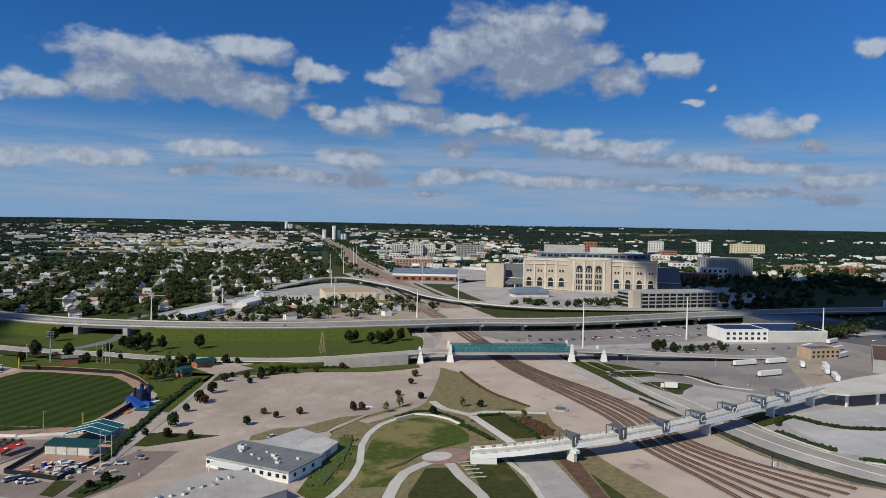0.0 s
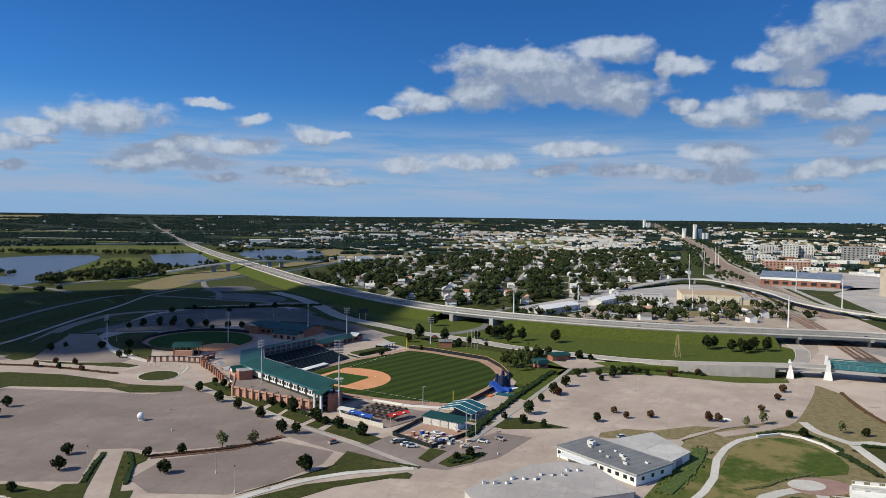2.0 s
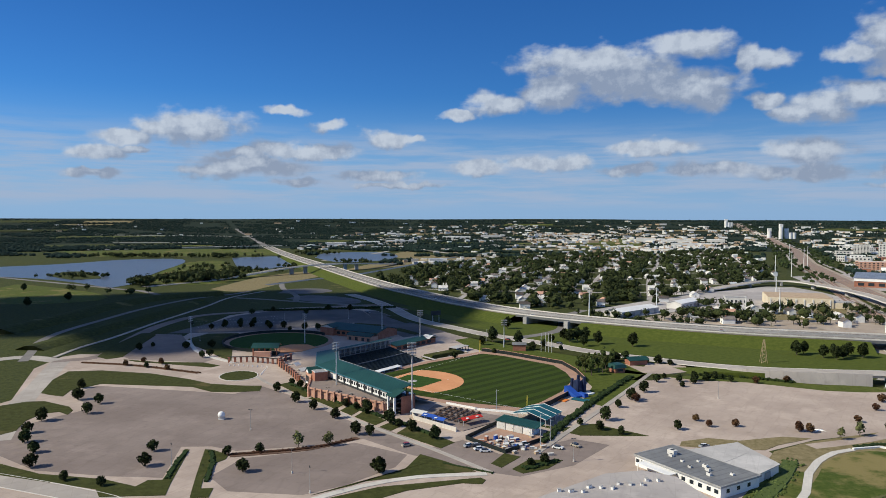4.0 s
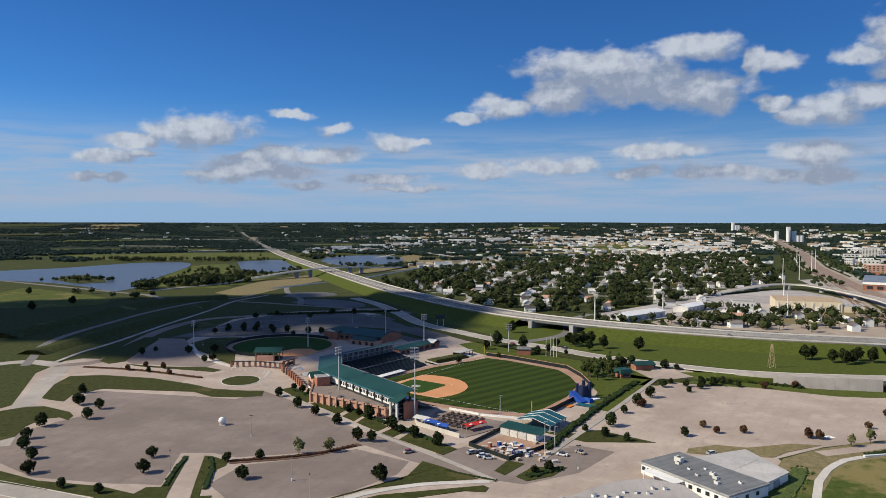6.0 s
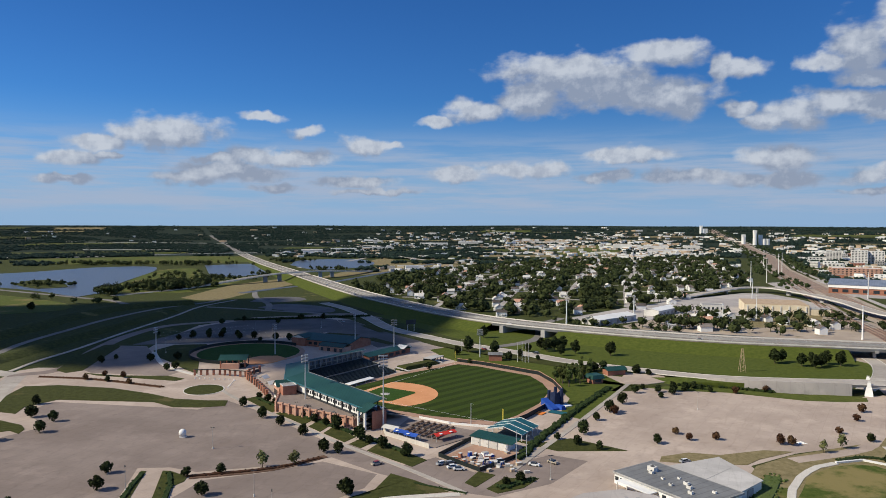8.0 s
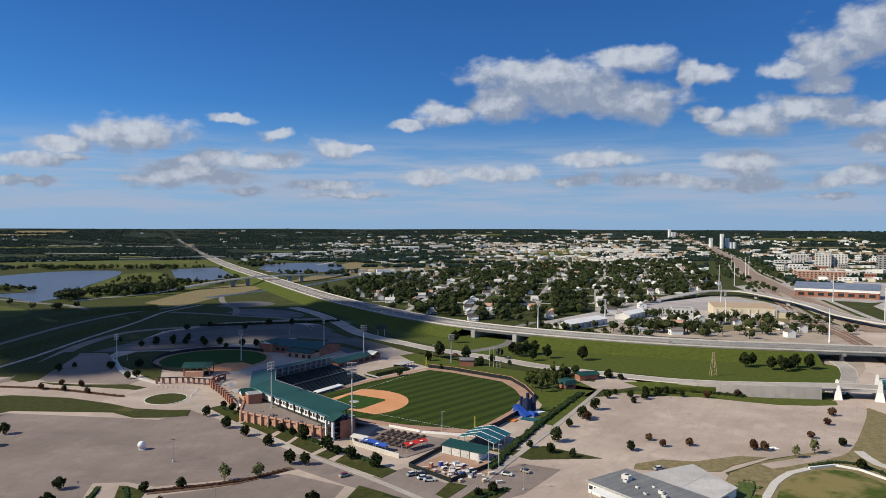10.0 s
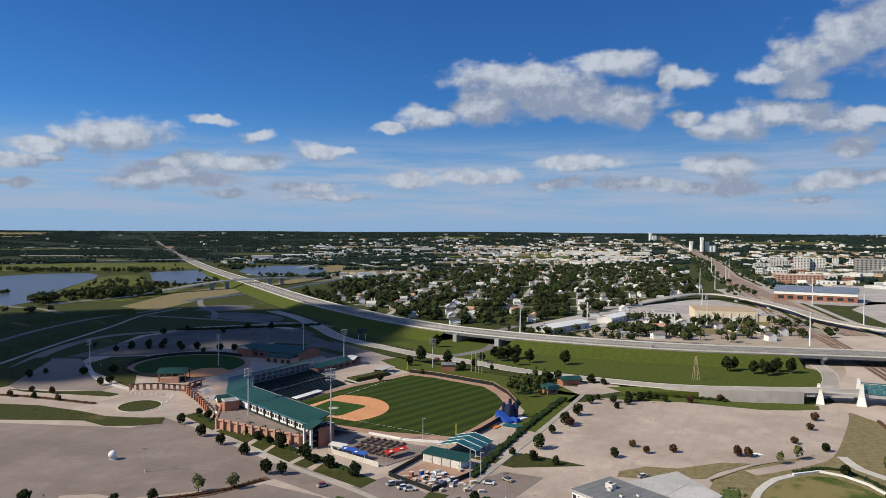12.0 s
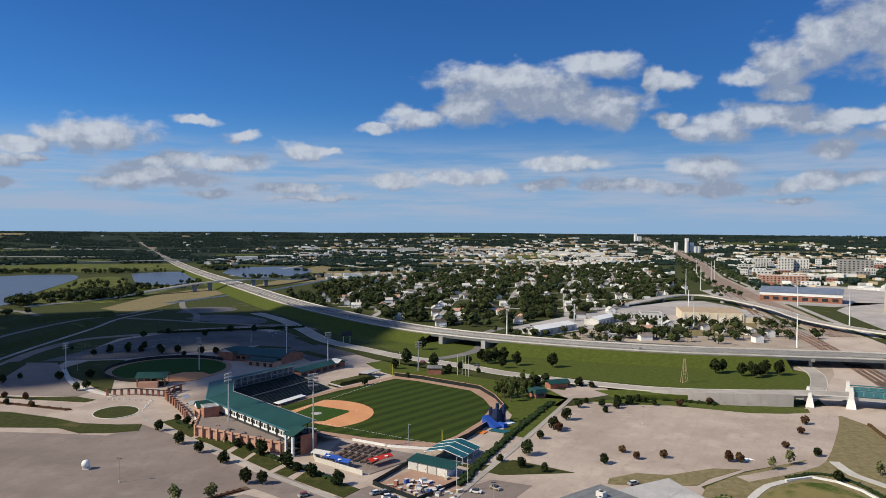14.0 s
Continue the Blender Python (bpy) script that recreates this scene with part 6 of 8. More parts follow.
for x in (-6.6, -2.2, 2.2, 6.6):
    door = part("door", Shape().box(x, -3.08, 0.2, 3.9, 0.2, 2.8), M["offwhite"], shed)
    part("handle", Shape().box(x + 1.5, -3.22, 1.2, 0.1, 0.1, 0.5), M["dark"], door)
for x in (-4.4, 0, 4.4):
    part("post", Shape().box(x, -3.2, 0.1, 0.25, 0.3, 3.3), M["grey"], shed)
tent = thing("hitting_shelter", pose(6.7, 295, 0, 0, 0, 63), "open shelter with broad teal cloth roof", "shelter")
part("roof", Shape().gable(0, 0, 3.0, 16.5, 17.5, 2.3, 0.3, 0.15), M["tealcloth"], tent)
for y in (-8.9, 8.9):
    part("edge", Shape().beam((-8.5, y, 3.1), (8.5, y, 3.1), 0.15), M["offwhite"], tent)
for x in (-8.6, -2.9, 2.9, 8.6):
    for s in (-1, 1):
        part("edge", Shape().beam((x, s * 8.9, 3.2), (x, 0, 5.5), 0.15), M["offwhite"], tent)
for x in (-8, -2.7, 2.7, 8):
    for y in (-8.4, 8.4):
        part("post", Shape().box(x, y, 0.1, 0.3, 0.3, 3.1), M["steel"], tent)
patch("work_yard", [(-22, 262), (-8, 280), (6, 272), (14, 262), (-6, 246)], 0.12, M["track"], "dusty work yard beside the shed", "yard")
yardfence = thing("yard_fence", pose(0, 0, 0), "dark green screen fence round the work yard", "fence", kind="structure")
part("screen", Shape().sweep([(12, 268), (-6, 246), (-23, 262), (-10, 287)], [(-0.08, 0), (-0.08, 1.7), (0.08, 1.7), (0.08, 0)]), M["shade"], yardfence)


# clutter in the work yard: crates, sacks, covered heaps
def crate(x, y, sx, sy, sz, mat, label, category, turn=0.0):
    ob = thing(category.replace(" ", "_"), pose(x, y, 0.12, 0, 0, turn), label, category, "yard clutter")
    part("body", Shape().box(0, 0, 0, sx, sy, sz, 0, 0.92), mat, ob)
    part("lid", Shape().box(0, 0, sz, sx * 1.02, sy * 1.02, 0.12), M["offwhite"] if mat is not M["white"] else M["grey"], ob)


r2 = random.Random(12)
for i in range(22):
    mat, lab = r2.choice(((M["white"], "white weathered equipment crate"), (M["tan"], "tan timber crate in the yard"), (M["dark"], "dark equipment box in the yard"), (M["blue"], "blue covered equipment box"), (M["brick"], "red-brown stacked pallet load")))
    a, b = r2.random(), r2.random()
    crate(-17 + 20 * a + 2 * b, 255 + 17 * b - 2 * a, r2.uniform(1.0, 2.8), r2.uniform(0.8, 1.8), r2.uniform(0.6, 1.7), mat, lab, "equipment crate", r2.uniform(0, 90))
for i in range(12):
    crate(-12 + 26 * r2.random(), 243 + 6 * r2.random() + i * 0.9, r2.uniform(1.2, 2.6), r2.uniform(0.8, 1.6), r2.uniform(0.7, 1.6), r2.choice((M["white"], M["grey"], M["tan"])), "pale crate stored outside the yard", "storage box", r2.uniform(0, 90))
# play slide castle and batting cage beyond right field
castle = thing("inflatable_slide", pose(29, 345, 0, 0, 0, 40), "blue and dark inflatable slide by the outfield", "inflatable")
part("body", Shape().box(1.5, 2, 0.2, 5, 5, 6.4, 0, 0.7), M["navy"], castle)
for x in (-3.2, 3.2):
    for y in (-2.2, 2.2):
        part("turret", Shape().cone(x * 0.7 + 2, y + 2, 0.2, 1.2, 0.8, 8.6 if x > 0 else 7.4, 8), M["navy"], castle)
part("slide", Shape().add([(-7, -6, 0.2), (-3, -6, 0.2), (-3, 3, 0.2), (-7, 3, 0.2), (-7, -6, 0.9), (-3, -6, 0.9), (-3, 3, 4.6), (-7, 3, 4.6)], [(3, 2, 1, 0), (4, 5, 6, 7), (0, 1, 5, 4), (1, 2, 6, 5), (2, 3, 7, 6), (3, 0, 4, 7)]), M["blue"], castle)
part("slide", Shape().box(-1.5, -5, 0.2, 3, 6, 1.8, 0, 0.8), M["blue"], castle)
part("pad", Shape().box(5, -3, 0.1, 5, 4, 0.6), M["white"], castle)
pads = thing("play_mat", pose(24, 331, 0.3, 0, 0, -29), "orange and teal play mats on the ground", "play mat")
part("mat", Shape().box(-4, -2, 0, 7, 5, 0.12), M["orange"], pads)
part("mat", Shape().box(4, 4, 0, 9, 5, 0.12), M["tealcloth"], pads)
sp = thing("spherical_tank", pose(-136.6, 277, 0.05), "white spherical tank on a short stand", "tank")
ball = Shape()
ball.add(*(lambda n, m: ([(1.6 * math.sin(math.pi * i / m) * math.cos(2 * math.pi * j / n), 1.6 * math.sin(math.pi * i / m) * math.sin(2 * math.pi * j / n), 2.1 + 1.6 * math.cos(math.pi * i / m)) for i in range(m + 1) for j in range(n)], [(i * n + j, (i + 1) * n + j, (i + 1) * n + (j + 1) % n, i * n + (j + 1) % n) for i in range(m) for j in range(n)]))(20, 12))
part("tank", ball, M["white"], sp, smooth=True)
part("stand", Shape().box(0.3, 0, 0, 2.6, 1.8, 0.8), M["offwhite"], sp)
sheet = thing("white_tarpaulin", pose(129, 293, 0.16, 0, 0, 12), "crumpled white tarpaulin lying on the lot", "tarpaulin")
part("cloth", Shape().add([(-2.6, -1.2, 0), (0.2, -0.5, 0), (2.4, -1.4, 0), (1.3, 0.3, 0), (2.8, 1.5, 0), (-0.2, 0.9, 0), (-2.2, 1.6, 0), (-1.0, 0.2, 0), (0.1, 0.2, 0.75)], [(0, 1, 8), (1, 2, 8), (2, 3, 8), (3, 4, 8), (4, 5, 8), (5, 6, 8), (6, 7, 8), (7, 0, 8), (7, 6, 5, 4, 3, 2, 1, 0)]), M["white"], sheet)
for x, y in ((12, 460), (15, 461), (17, 458.5), (19, 457)):
    flag = thing("flag_pole", pose(x, y, 0.1), "slender white flag pole behind the outfield", "flag pole", "flag poles")
    part("shaft", Shape().cone(0, 0, 0, 0.14, 0.08, 13, 7), M["white"], flag)
    part("finial", Shape().cone(0, 0, 13, 0.16, 0.05, 0.35, 7), M["steel"], flag)
shelt = thing("picnic_shelter", pose(71, 427, 0, 0, 0, 20), "small brick shelter with dark green roof", "shelter")
part("wall", Shape().box(0, 0, 0.1, 12, 7, 3), M["brick"], shelt)
part("roof", Shape().gable(0, 0, 3.1, 12, 7, 1.8, 1.0, 0.2), M["tealroof"], shelt)
shelt = thing("ticket_hut", pose(56, 402, 0, 0, 0, 28), "square brick hut with a dark green hipped roof", "hut")
part("wall", Shape().box(0, 0, 0.1, 7, 7, 3), M["brick"], shelt)
part("roof", Shape().prism([(-4.4, -4.4), (4.4, -4.4), (4.4, 4.4), (-4.4, 4.4)], 3.1, 5.2, 0.2), M["tealroof"], shelt)
# dark panel in place of a cut opening, for the shade inside
part("opening", Shape().box(0, -3.55, 1.2, 4, 0.2, 1.4), M["dark"], shelt)
pump = thing("pump_house", pose(-3, 465, 0, 0, 0, 0), "small square red brick pump house", "pump house")
part("wall", Shape().box(0, 0, 0.1, 9, 7, 4.2), M["brick"], pump)
part("roof", Shape().gable(0, 0, 4.3, 9, 7, 1.2, 0.5, 0.2), M["greyroof"], pump)


# ------------------------------------------------------------ east: bridges, arena side, stadium
# retaining wall and teal railed overpass
ramp_line = [p for p in curve([(94, 436, 0.6), (118, 413, 2.8), (143, 397, 4.9), (174.5, 390, 6.0), (224, 386, 6.2)], 6) if 120 < p[0] < 194]
whole("retaining_wall", Shape().sweep(ramp_line, [(6.3, -8.0), (6.3, 0.85), (6.75, 0.85), (6.75, -8.0)]), M["lotgrey"], "long pale retaining wall of the overpass ramp", "wall", kind="structure")
whole("ramp_fill", Shape().add([(90, 420, 0), (177, 398, 0), (177, 384, 0), (100, 400, 0), (111.6, 411, 2.4), (177, 398, 5.8), (177, 384, 5.8), (108, 398, 2.4)], [(0, 1, 5, 4), (1, 2, 6, 5), (2, 3, 7, 6), (3, 0, 4, 7), (4, 5, 6, 7), (3, 2, 1, 0)]), M["bank"], "filled earth under the overpass ramp", "embankment", kind="structure")
over = [(174, 390), (201, 390.5), (224, 386), (301.1, 356), (324, 348), (349, 333)]
teal = thing("bridge_screen", pose(0, 0, 6.3), "teal lattice screen along the overpass", "bridge railing", "overpass screens")
for off in (6.6, -6.6):
    a, b = Vector((225, 386)), Vector((301, 356))
    d = (b - a).normalized()
    n = Vector((d.y, -d.x)) * off
    p0, p1 = a + n, b + n
    length = (b - a).length
    part("lower_chord", Shape().beam((*p0, 0.3), (*p1, 0.3), 0.32), M["tealpaint"], teal)
    part("upper_chord", Shape().beam((*p0, 3.7), (*p1, 3.7), 0.30), M["tealpaint"], teal)
    bays = 18
    for i in range(bays + 1):
        q = p0 + d * (length * i / bays)
        part("post", Shape().beam((*q, 0.2), (*q, 3.8), 0.14), M["tealpaint"], teal)
        if i < bays:
            e = p0 + d * (length * (i + 1) / bays)
            part("brace", Shape().beam((*q, 0.4 if i % 2 else 3.6), (*e, 3.6 if i % 2 else 0.4), 0.10), M["tealpaint"], teal)
            part("mesh_panel", Shape().add([(*(q + d * 0.2), 0.7), (*(e - d * 0.2), 0.7), (*(e - d * 0.2), 3.0), (*(q + d * 0.2), 3.0), (*(q + d * 0.2 + n * 0.008), 0.7), (*(e - d * 0.2 + n * 0.008), 0.7), (*(e - d * 0.2 + n * 0.008), 3.0), (*(q + d * 0.2 + n * 0.008), 3.0)], [(0, 1, 2, 3), (7, 6, 5, 4), (0, 4, 5, 1), (1, 5, 6, 2), (2, 6, 7, 3), (3, 7, 4, 0)]), M["tealpaint"], teal)
whole("overpass_girder", Shape().sweep([(*p, 0) for p in over], [(-6.2, 4.4), (-6.2, 6.1), (6.2, 6.1), (6.2, 4.4)]), M["grey"], "grey girder under the overpass deck", "girder", kind="structure")
for (x, y), h, big in (((204, 390.5), 8, 0.7), ((224, 386.5), 12, 0.8), ((301, 356), 12, 0.8), ((322, 348), 8, 0.7)):
    py = thing("bridge_pylon", pose(x, y, 0, 0, 0, -24), "white tapered concrete bridge pylon", "pylon", "overpass pylons")
    for o in (-8.2, 8.2):
        part("leg", Shape().box(0, o, -0.2, 6.0 * big, 3.4, 5.0, 0, 0.62), M["white"], py)
        part("shaft", Shape().box(0, o, 4.8, 3.4 * big, 2.0, h - 5.0, 0, 0.5), M["white"], py)
        part("cap", Shape().box(0, o, h - 0.35, 1.9 * big, 1.2, 0.35), M["offwhite"], py)
    part("crossbeam", Shape().box(0, 0, 3.6, 2.6 * big, 15, 1.4), M["offwhite"], py)
# tall masts beside the highway
for x, y, h in ((321, 366, 38), (292, 580, 28), (444, 386, 35), (547, 337, 28), (60, 640, 24), (130, 690, 24), (200, 640, 22), (250, 700, 24), (372, 1080, 38), (420, 1150, 40), (300, 860, 24), (505, 1330, 40), (530, 1380, 40), (560, 1560, 38), (455, 905, 34), (398, 690, 36)):
    mast = thing("mast", pose(x, y, 0), "tall white steel pole beside the highway", "mast", "highway masts")
    part("shaft", Shape().cone(0, 0, -0.2, 0.75, 0.32, h, 8), M["white"], mast)
    part("ring", Shape().cone(0, 0, h - 1.2, 1.1, 1.1, 0.4, 10), M["steel"], mast)
# white footbridge with letters
FOOT = [(136, 203, 3.4), (152, 195, 5.0), (172, 190, 6.4), (210, 187.5, 7.2), (249, 190, 7.6), (302, 198, 7.9), (348, 204.5, 8.0)]
fp = curve(FOOT, 6)
fb = thing("footbridge", pose(0, 0, 0), "long white concrete footbridge over the rail yard", "footbridge")
part("deck", Shape().sweep(fp, [(-3.4, -0.1), (-3.4, 0.1), (3.4, 0.1), (3.4, -0.1)]), M["walk"], fb, "pale concrete deck")
for o in (-3.6, 3.2):
    part("girder", Shape().sweep(fp, [(o, -1.5), (o, 0.35), (o + 0.4, 0.35), (o + 0.4, -1.5)]), M["girder"], fb)
part("underside", Shape().sweep(fp, [(-3.1, -1.5), (-3.1, -0.9), (3.1, -0.9), (3.1, -1.5)]), M["dark"], fb, "dark steel underside")
for o in (-3.4, 3.4):
    part("handrail", Shape().sweep(fp, [(o - 0.08, 1.35), (o - 0.08, 1.5), (o + 0.08, 1.5), (o + 0.08, 1.35)]), M["steel"], fb)
pan = Shape().box(0, 0, 0, 2.7, 0.06, 1.05).mesh("railing_panel", M["offwhite"])
pst = Shape().box(0, 0, 0, 0.14, 0.14, 1.5).mesh("post", M["steel"])
for o in (-3.4, 3.4):
    for k in range(len(fp) - 1):
        a, b = Vector(fp[k]), Vector(fp[k + 1])
        d = (b - a).normalized()
        r = Vector((d.y, -d.x, 0)).normalized() * o
        for t in (0.25, 0.75):
            q = a.lerp(b, t) + r
            part("railing_panel", pan, None, fb, at=pose(q.x, q.y, q.z + 0.3, 0, 0, math.degrees(math.atan2(d.y, d.x))))
        q = a + r
        part("post", pst, None, fb, at=pose(q.x, q.y, q.z + 0.1, 0, 0, math.degrees(math.atan2(d.y, d.x))))
for x, y in ((172, 187), (249, 190), (302, 198), (340, 203.5)):
    top = next(p[2] for p in fp if p[0] >= x - 3)
    part("pier", Shape().box(x, y, -0.2, 1.6, 4.0, top - 2.4, 5, 1.0), M["white"], fb)
    part("pier_cap", Shape().box(x, y, top - 2.7, 2.2, 6.6, 1.2, 5), M["white"], fb)
part("abutment", Shape().box(140, 201, -0.2, 10, 7.4, 3.2, -27), M["white"], fb)


def letter_mesh(ch, size):
    cu = bpy.data.curves.new("letter", "FONT")
    cu.body, cu.size, cu.extrude, cu.align_x, cu.align_y = ch, size, 0.08, "CENTER", "CENTER"
    ob = bpy.data.objects.new("letter", cu)
    scene.collection.objects.link(ob)
    me = bpy.data.meshes.new_from_object(ob.evaluated_get(bpy.context.evaluated_depsgraph_get()))
    bpy.data.objects.remove(ob)
    me.name = "letter"
    me.materials.clear()
    me.materials.append(M["white"])
    return me


for ch, x in zip("LINCOLN", (173, 195, 218, 241, 265, 289, 310)):
    k = min(range(len(fp)), key=lambda i: abs(fp[i][0] - x))
    z = fp[k][2]
    y = fp[k][1]
    w = 6.0
    pl = thing("letter_sign", pose(x, y, z, 0, 0, w), "grey steel frame with a white letter on the footbridge", "letter sign", "footbridge letters")
    panel = part("panel", Shape().box(0, -3.75, -0.6, 3.9, 0.25, 4.3), M["charcoal"], pl, "dark grey panel")
    part("frame_top", Shape().box(0, 0, 3.75, 3.9, 7.6, 0.15), M["charcoal"], pl)
    for s in (-1, 1):
        part("frame_post", Shape().box(1.9 * s, 3.7, 0, 0.3, 0.3, 4.1), M["charcoal"], pl)
        part("frame_post", Shape().box(1.9 * s, -3.5, 0, 0.3, 0.3, 4.1), M["charcoal"], pl)
    part("letter", letter_mesh(ch, 4.4), None, panel, "white raised letter", at=pose(0, -3.98, 1.5, 90, 0, 0))
# arena deck at the far end of the footbridge
deck = thing("arena_deck", pose(0, 0, 0), "pale raised concrete deck before the arena", "deck")
part("slab", Shape().prism([(346, 208), (394, 214), (440, 214), (430, 203), (376, 186), (352, 190), (344, 198)], 7.0, 8.05), M["walk"], deck)
for x, y in ((356, 194), (376, 190), (366, 206), (396, 208), (420, 210), (402, 198)):
    part("column", Shape().box(x, y, 0, 1.2, 1.2, 7.0), M["white"], deck)
# flat-roofed workshop below the camera and the front roof
shop = thing("workshop_building", pose(62.3, 230.6, 0, 0, 0, -52), "long workshop with white walls and grey flat roof", "building")
part("wall", Shape().box(0, 0, 0.0, 37.4, 20.4, 4.0), M["white"], shop)
part("roof", Shape().box(0, 0, 4.0, 38.0, 21.0, 0.35), M["greyroof"], shop, "dark grey seamed roof")
part("fascia", Shape().sweep([(-19.1, -10.6), (19.1, -10.6), (19.1, 10.6), (-19.1, 10.6)], [(-0.12, 3.75), (-0.12, 4.42), (0.1, 4.42), (0.1, 3.75)], True), M["grey"], shop)
part("rear_wing", Shape().prism([(-13.0, 10.3), (17.0, 10.3), (14.5, 27.5), (-9.0, 36.0)], 0.0, 3.5), M["offwhite"], shop)
part("rear_roof", Shape().prism([(-13.4, 10.7), (17.4, 10.7), (14.9, 27.9), (-9.2, 36.5)], 3.5, 3.8), M["plazagrey"], shop, "pale grey flat roof")
part("roof_joint", Shape().box(2.2, 20.5, 3.8, 0.22, 19, 0.05, 8), M["grey"], shop)
part("canopy", Shape().box(-6.5, -12.6, 3.0, 15, 4.4, 0.3), M["white"], shop, "white entrance canopy")
for x in (-13.5, -9, -4.5, 0.5):
    part("post", Shape().box(x, -14.4, 0.0, 0.25, 0.25, 3.0), M["offwhite"], shop)
for x in (-17.5, -15.2, 3.5, 7.0, 10.5, 14.0, 17.0):
    part("window", Shape().box(x, -10.25, 1.5, 1.5, 0.2, 1.3), M["glass"], shop)
for y in (-6.5, -1.0, 4.5):
    part("window", Shape().box(18.72, y, 1.5, 0.2, 1.5, 1.3), M["glass"], shop)
part("side_door", Shape().box(15.9, 19, 0.0, 0.3, 4.0, 2.8, 8), M["grey"], shop)
for i, (x, y, s) in enumerate(((-11.5, 1.5, 1.9), (-10.0, -0.8, 1.0), (-4, -2, 0.7), (1.5, -4.5, 0.8), (4.0, 0.5, 1.1), (6.8, -1.5, 1.1), (10.0, -5.0, 1.0), (14.0, 2.0, 0.8), (-1, 3, 0.6))):
    unit = thing("roof_unit", pose(*(Matrix.Rotation(radians(-52), 2) @ Vector((x, y)) + Vector((62.3, 230.6))), 4.35, 0, 0, -52), "pale metal rooftop air unit", "air unit", "rooftop units")
    part("case", Shape().box(0, 0, 0, 1.6 * s, 1.1 * s, 0.9 * s), M["offwhite"], unit)
    part("fan", Shape().cone(0, 0, 0.9 * s, 0.4 * s, 0.4 * s, 0.12, 10), M["dark"], unit)
front = thing("front_building", pose(30, 205, 0, 0, 0, 20), "low front building with a broad grey flat roof", "building")
part("wall", Shape().prism([(-26, -20), (26, -20), (26, 4), (18, 12), (4, 12), (-26, -2)], 0.0, 3.6), M["offwhite"], front)
part("roof", Shape().prism([(-26.4, -20.4), (26.4, -20.4), (26.4, 4.4), (18, 12.5), (4, 12.5), (-26.4, -2)], 3.6, 3.95), M["lotgrey"], front, "pale grey gravel roof")
for i in range(11):
    x, y = -18 + 3.6 * i, 1 - 1.5 * (i % 3) + 0.22 * i
    unit = thing("roof_vent", pose(*(Matrix.Rotation(radians(20), 2) @ Vector((x, y)) + Vector((30, 205))), 3.95, 0, 0, 20 + 9 * i), "small white rooftop vent box", "air unit", "rooftop units")
    part("case", Shape().box(0, 0, 0, 1.1 + 0.5 * (i % 2), 0.9, 0.9), M["white"], unit)
    part("cap", Shape().box(0, 0, 0.9, 1.3 + 0.5 * (i % 2), 1.1, 0.15), M["grey"], unit)


patch("depot_yard", [(433, 287), (472, 304), (480, 296), (398, 228), (376, 229)], 0.17, M["dirt"], "tan gravel drive beside the depot", "yard")


# vehicles
def truck(x, y, turn, length=9.0, mat=None, label="white box truck", trailer=False):
    ob = thing("truck", pose(x, y, 0.15, 0, 0, turn), label, "truck", "trucks")
    part("cargo_box", Shape().box(0.6, 0, 0.9, length, 2.5, 2.7), mat or M["white"], ob)
    if not trailer:
        part("cab", Shape().box(-length / 2 - 0.6, 0, 0.6, 2.0, 2.3, 2.2, 0, 0.9), mat or M["white"], ob)
        part("windscreen", Shape().box(-length / 2 - 1.56, 0, 1.7, 0.12, 1.9, 0.8), M["glass"], ob)
    for wx in (-length / 2 - 0.5, length / 2 - 1.2, length / 2 - 2.4):
        for s in (-1, 1):
            part("wheel", Shape().beam((wx, s * 0.95, 0.5), (wx, s * 1.25, 0.5), 0.5, 10), M["tyre"], ob)


truck(300, 262, -40, 7, label="white delivery truck on the street")
for x, y, w, n in ((398, 292, -6, 18), (424, 288, -6, 16), (384, 262, -4, 18), (428, 254, 42, 16), (414, 238, 42, 16), (440, 262, 42, 14), (544, 327, 12, 16), (515, 303, 12, 16), (491, 284, 12, 16), (430, 272, 42, 8), (500, 318, 12, 14)):
    truck(x, y, w, n, label="parked white truck trailer", trailer=True)
car0 = thing("car", pose(0, 0, -900), "parked car with dark windows", "car", "parked cars")
part("body", Shape().box(0, 0, 0.3, 4.4, 1.8, 0.6, 0, 0.96), M["car"], car0)
part("cabin", Shape().box(-0.2, 0, 0.9, 2.5, 1.65, 0.55, 0, 0.78), M["glass"], car0)
part("roof", Shape().box(-0.2, 0, 1.44, 1.95, 1.3, 0.05), M["car"], car0)
for wx in (-1.4, 1.4):
    for s in (-1, 1):
        part("wheel", Shape().beam((wx, s * 0.7, 0.33), (wx, s * 0.92, 0.33), 0.33, 10), M["tyre"], car0)
r3 = random.Random(21)
spots = []
for i in range(26):
    spots.append((300 + 9 * i + r3.uniform(-1, 1), 432 - 1.7 * i + r3.uniform(-3, 3), 75))
for i in range(20):
    spots.append((330 + 10 * r3.randrange(20), 448 - 2.6 * r3.randrange(12), 75))
for i in range(14):
    spots.append((330 + 14 * i + r3.uniform(-3, 3), 352 - 5.0 * i / 2, 20))
spots += [(292, 300, -60), (345, 318, 10), (270, 520, 0), (-12, 505, 130), (-150, 640, -50), (-46, 250, 40), (22, 258, -45), (-18, 253, 30), (560, 300, 10), (600, 300, 10), (590, 320, 10), (620, 330, 10), (520, 400, 10), (640, 390, 10)]
spots += [(680 + 14 * r3.random() * 12, 380 + 60 * r3.random(), 20) for _ in range(40)]
for x, y, w in spots:
    copy_thing(car0, pose(x, y, 0.16, 0, 0, w + r3.uniform(-3, 3)))
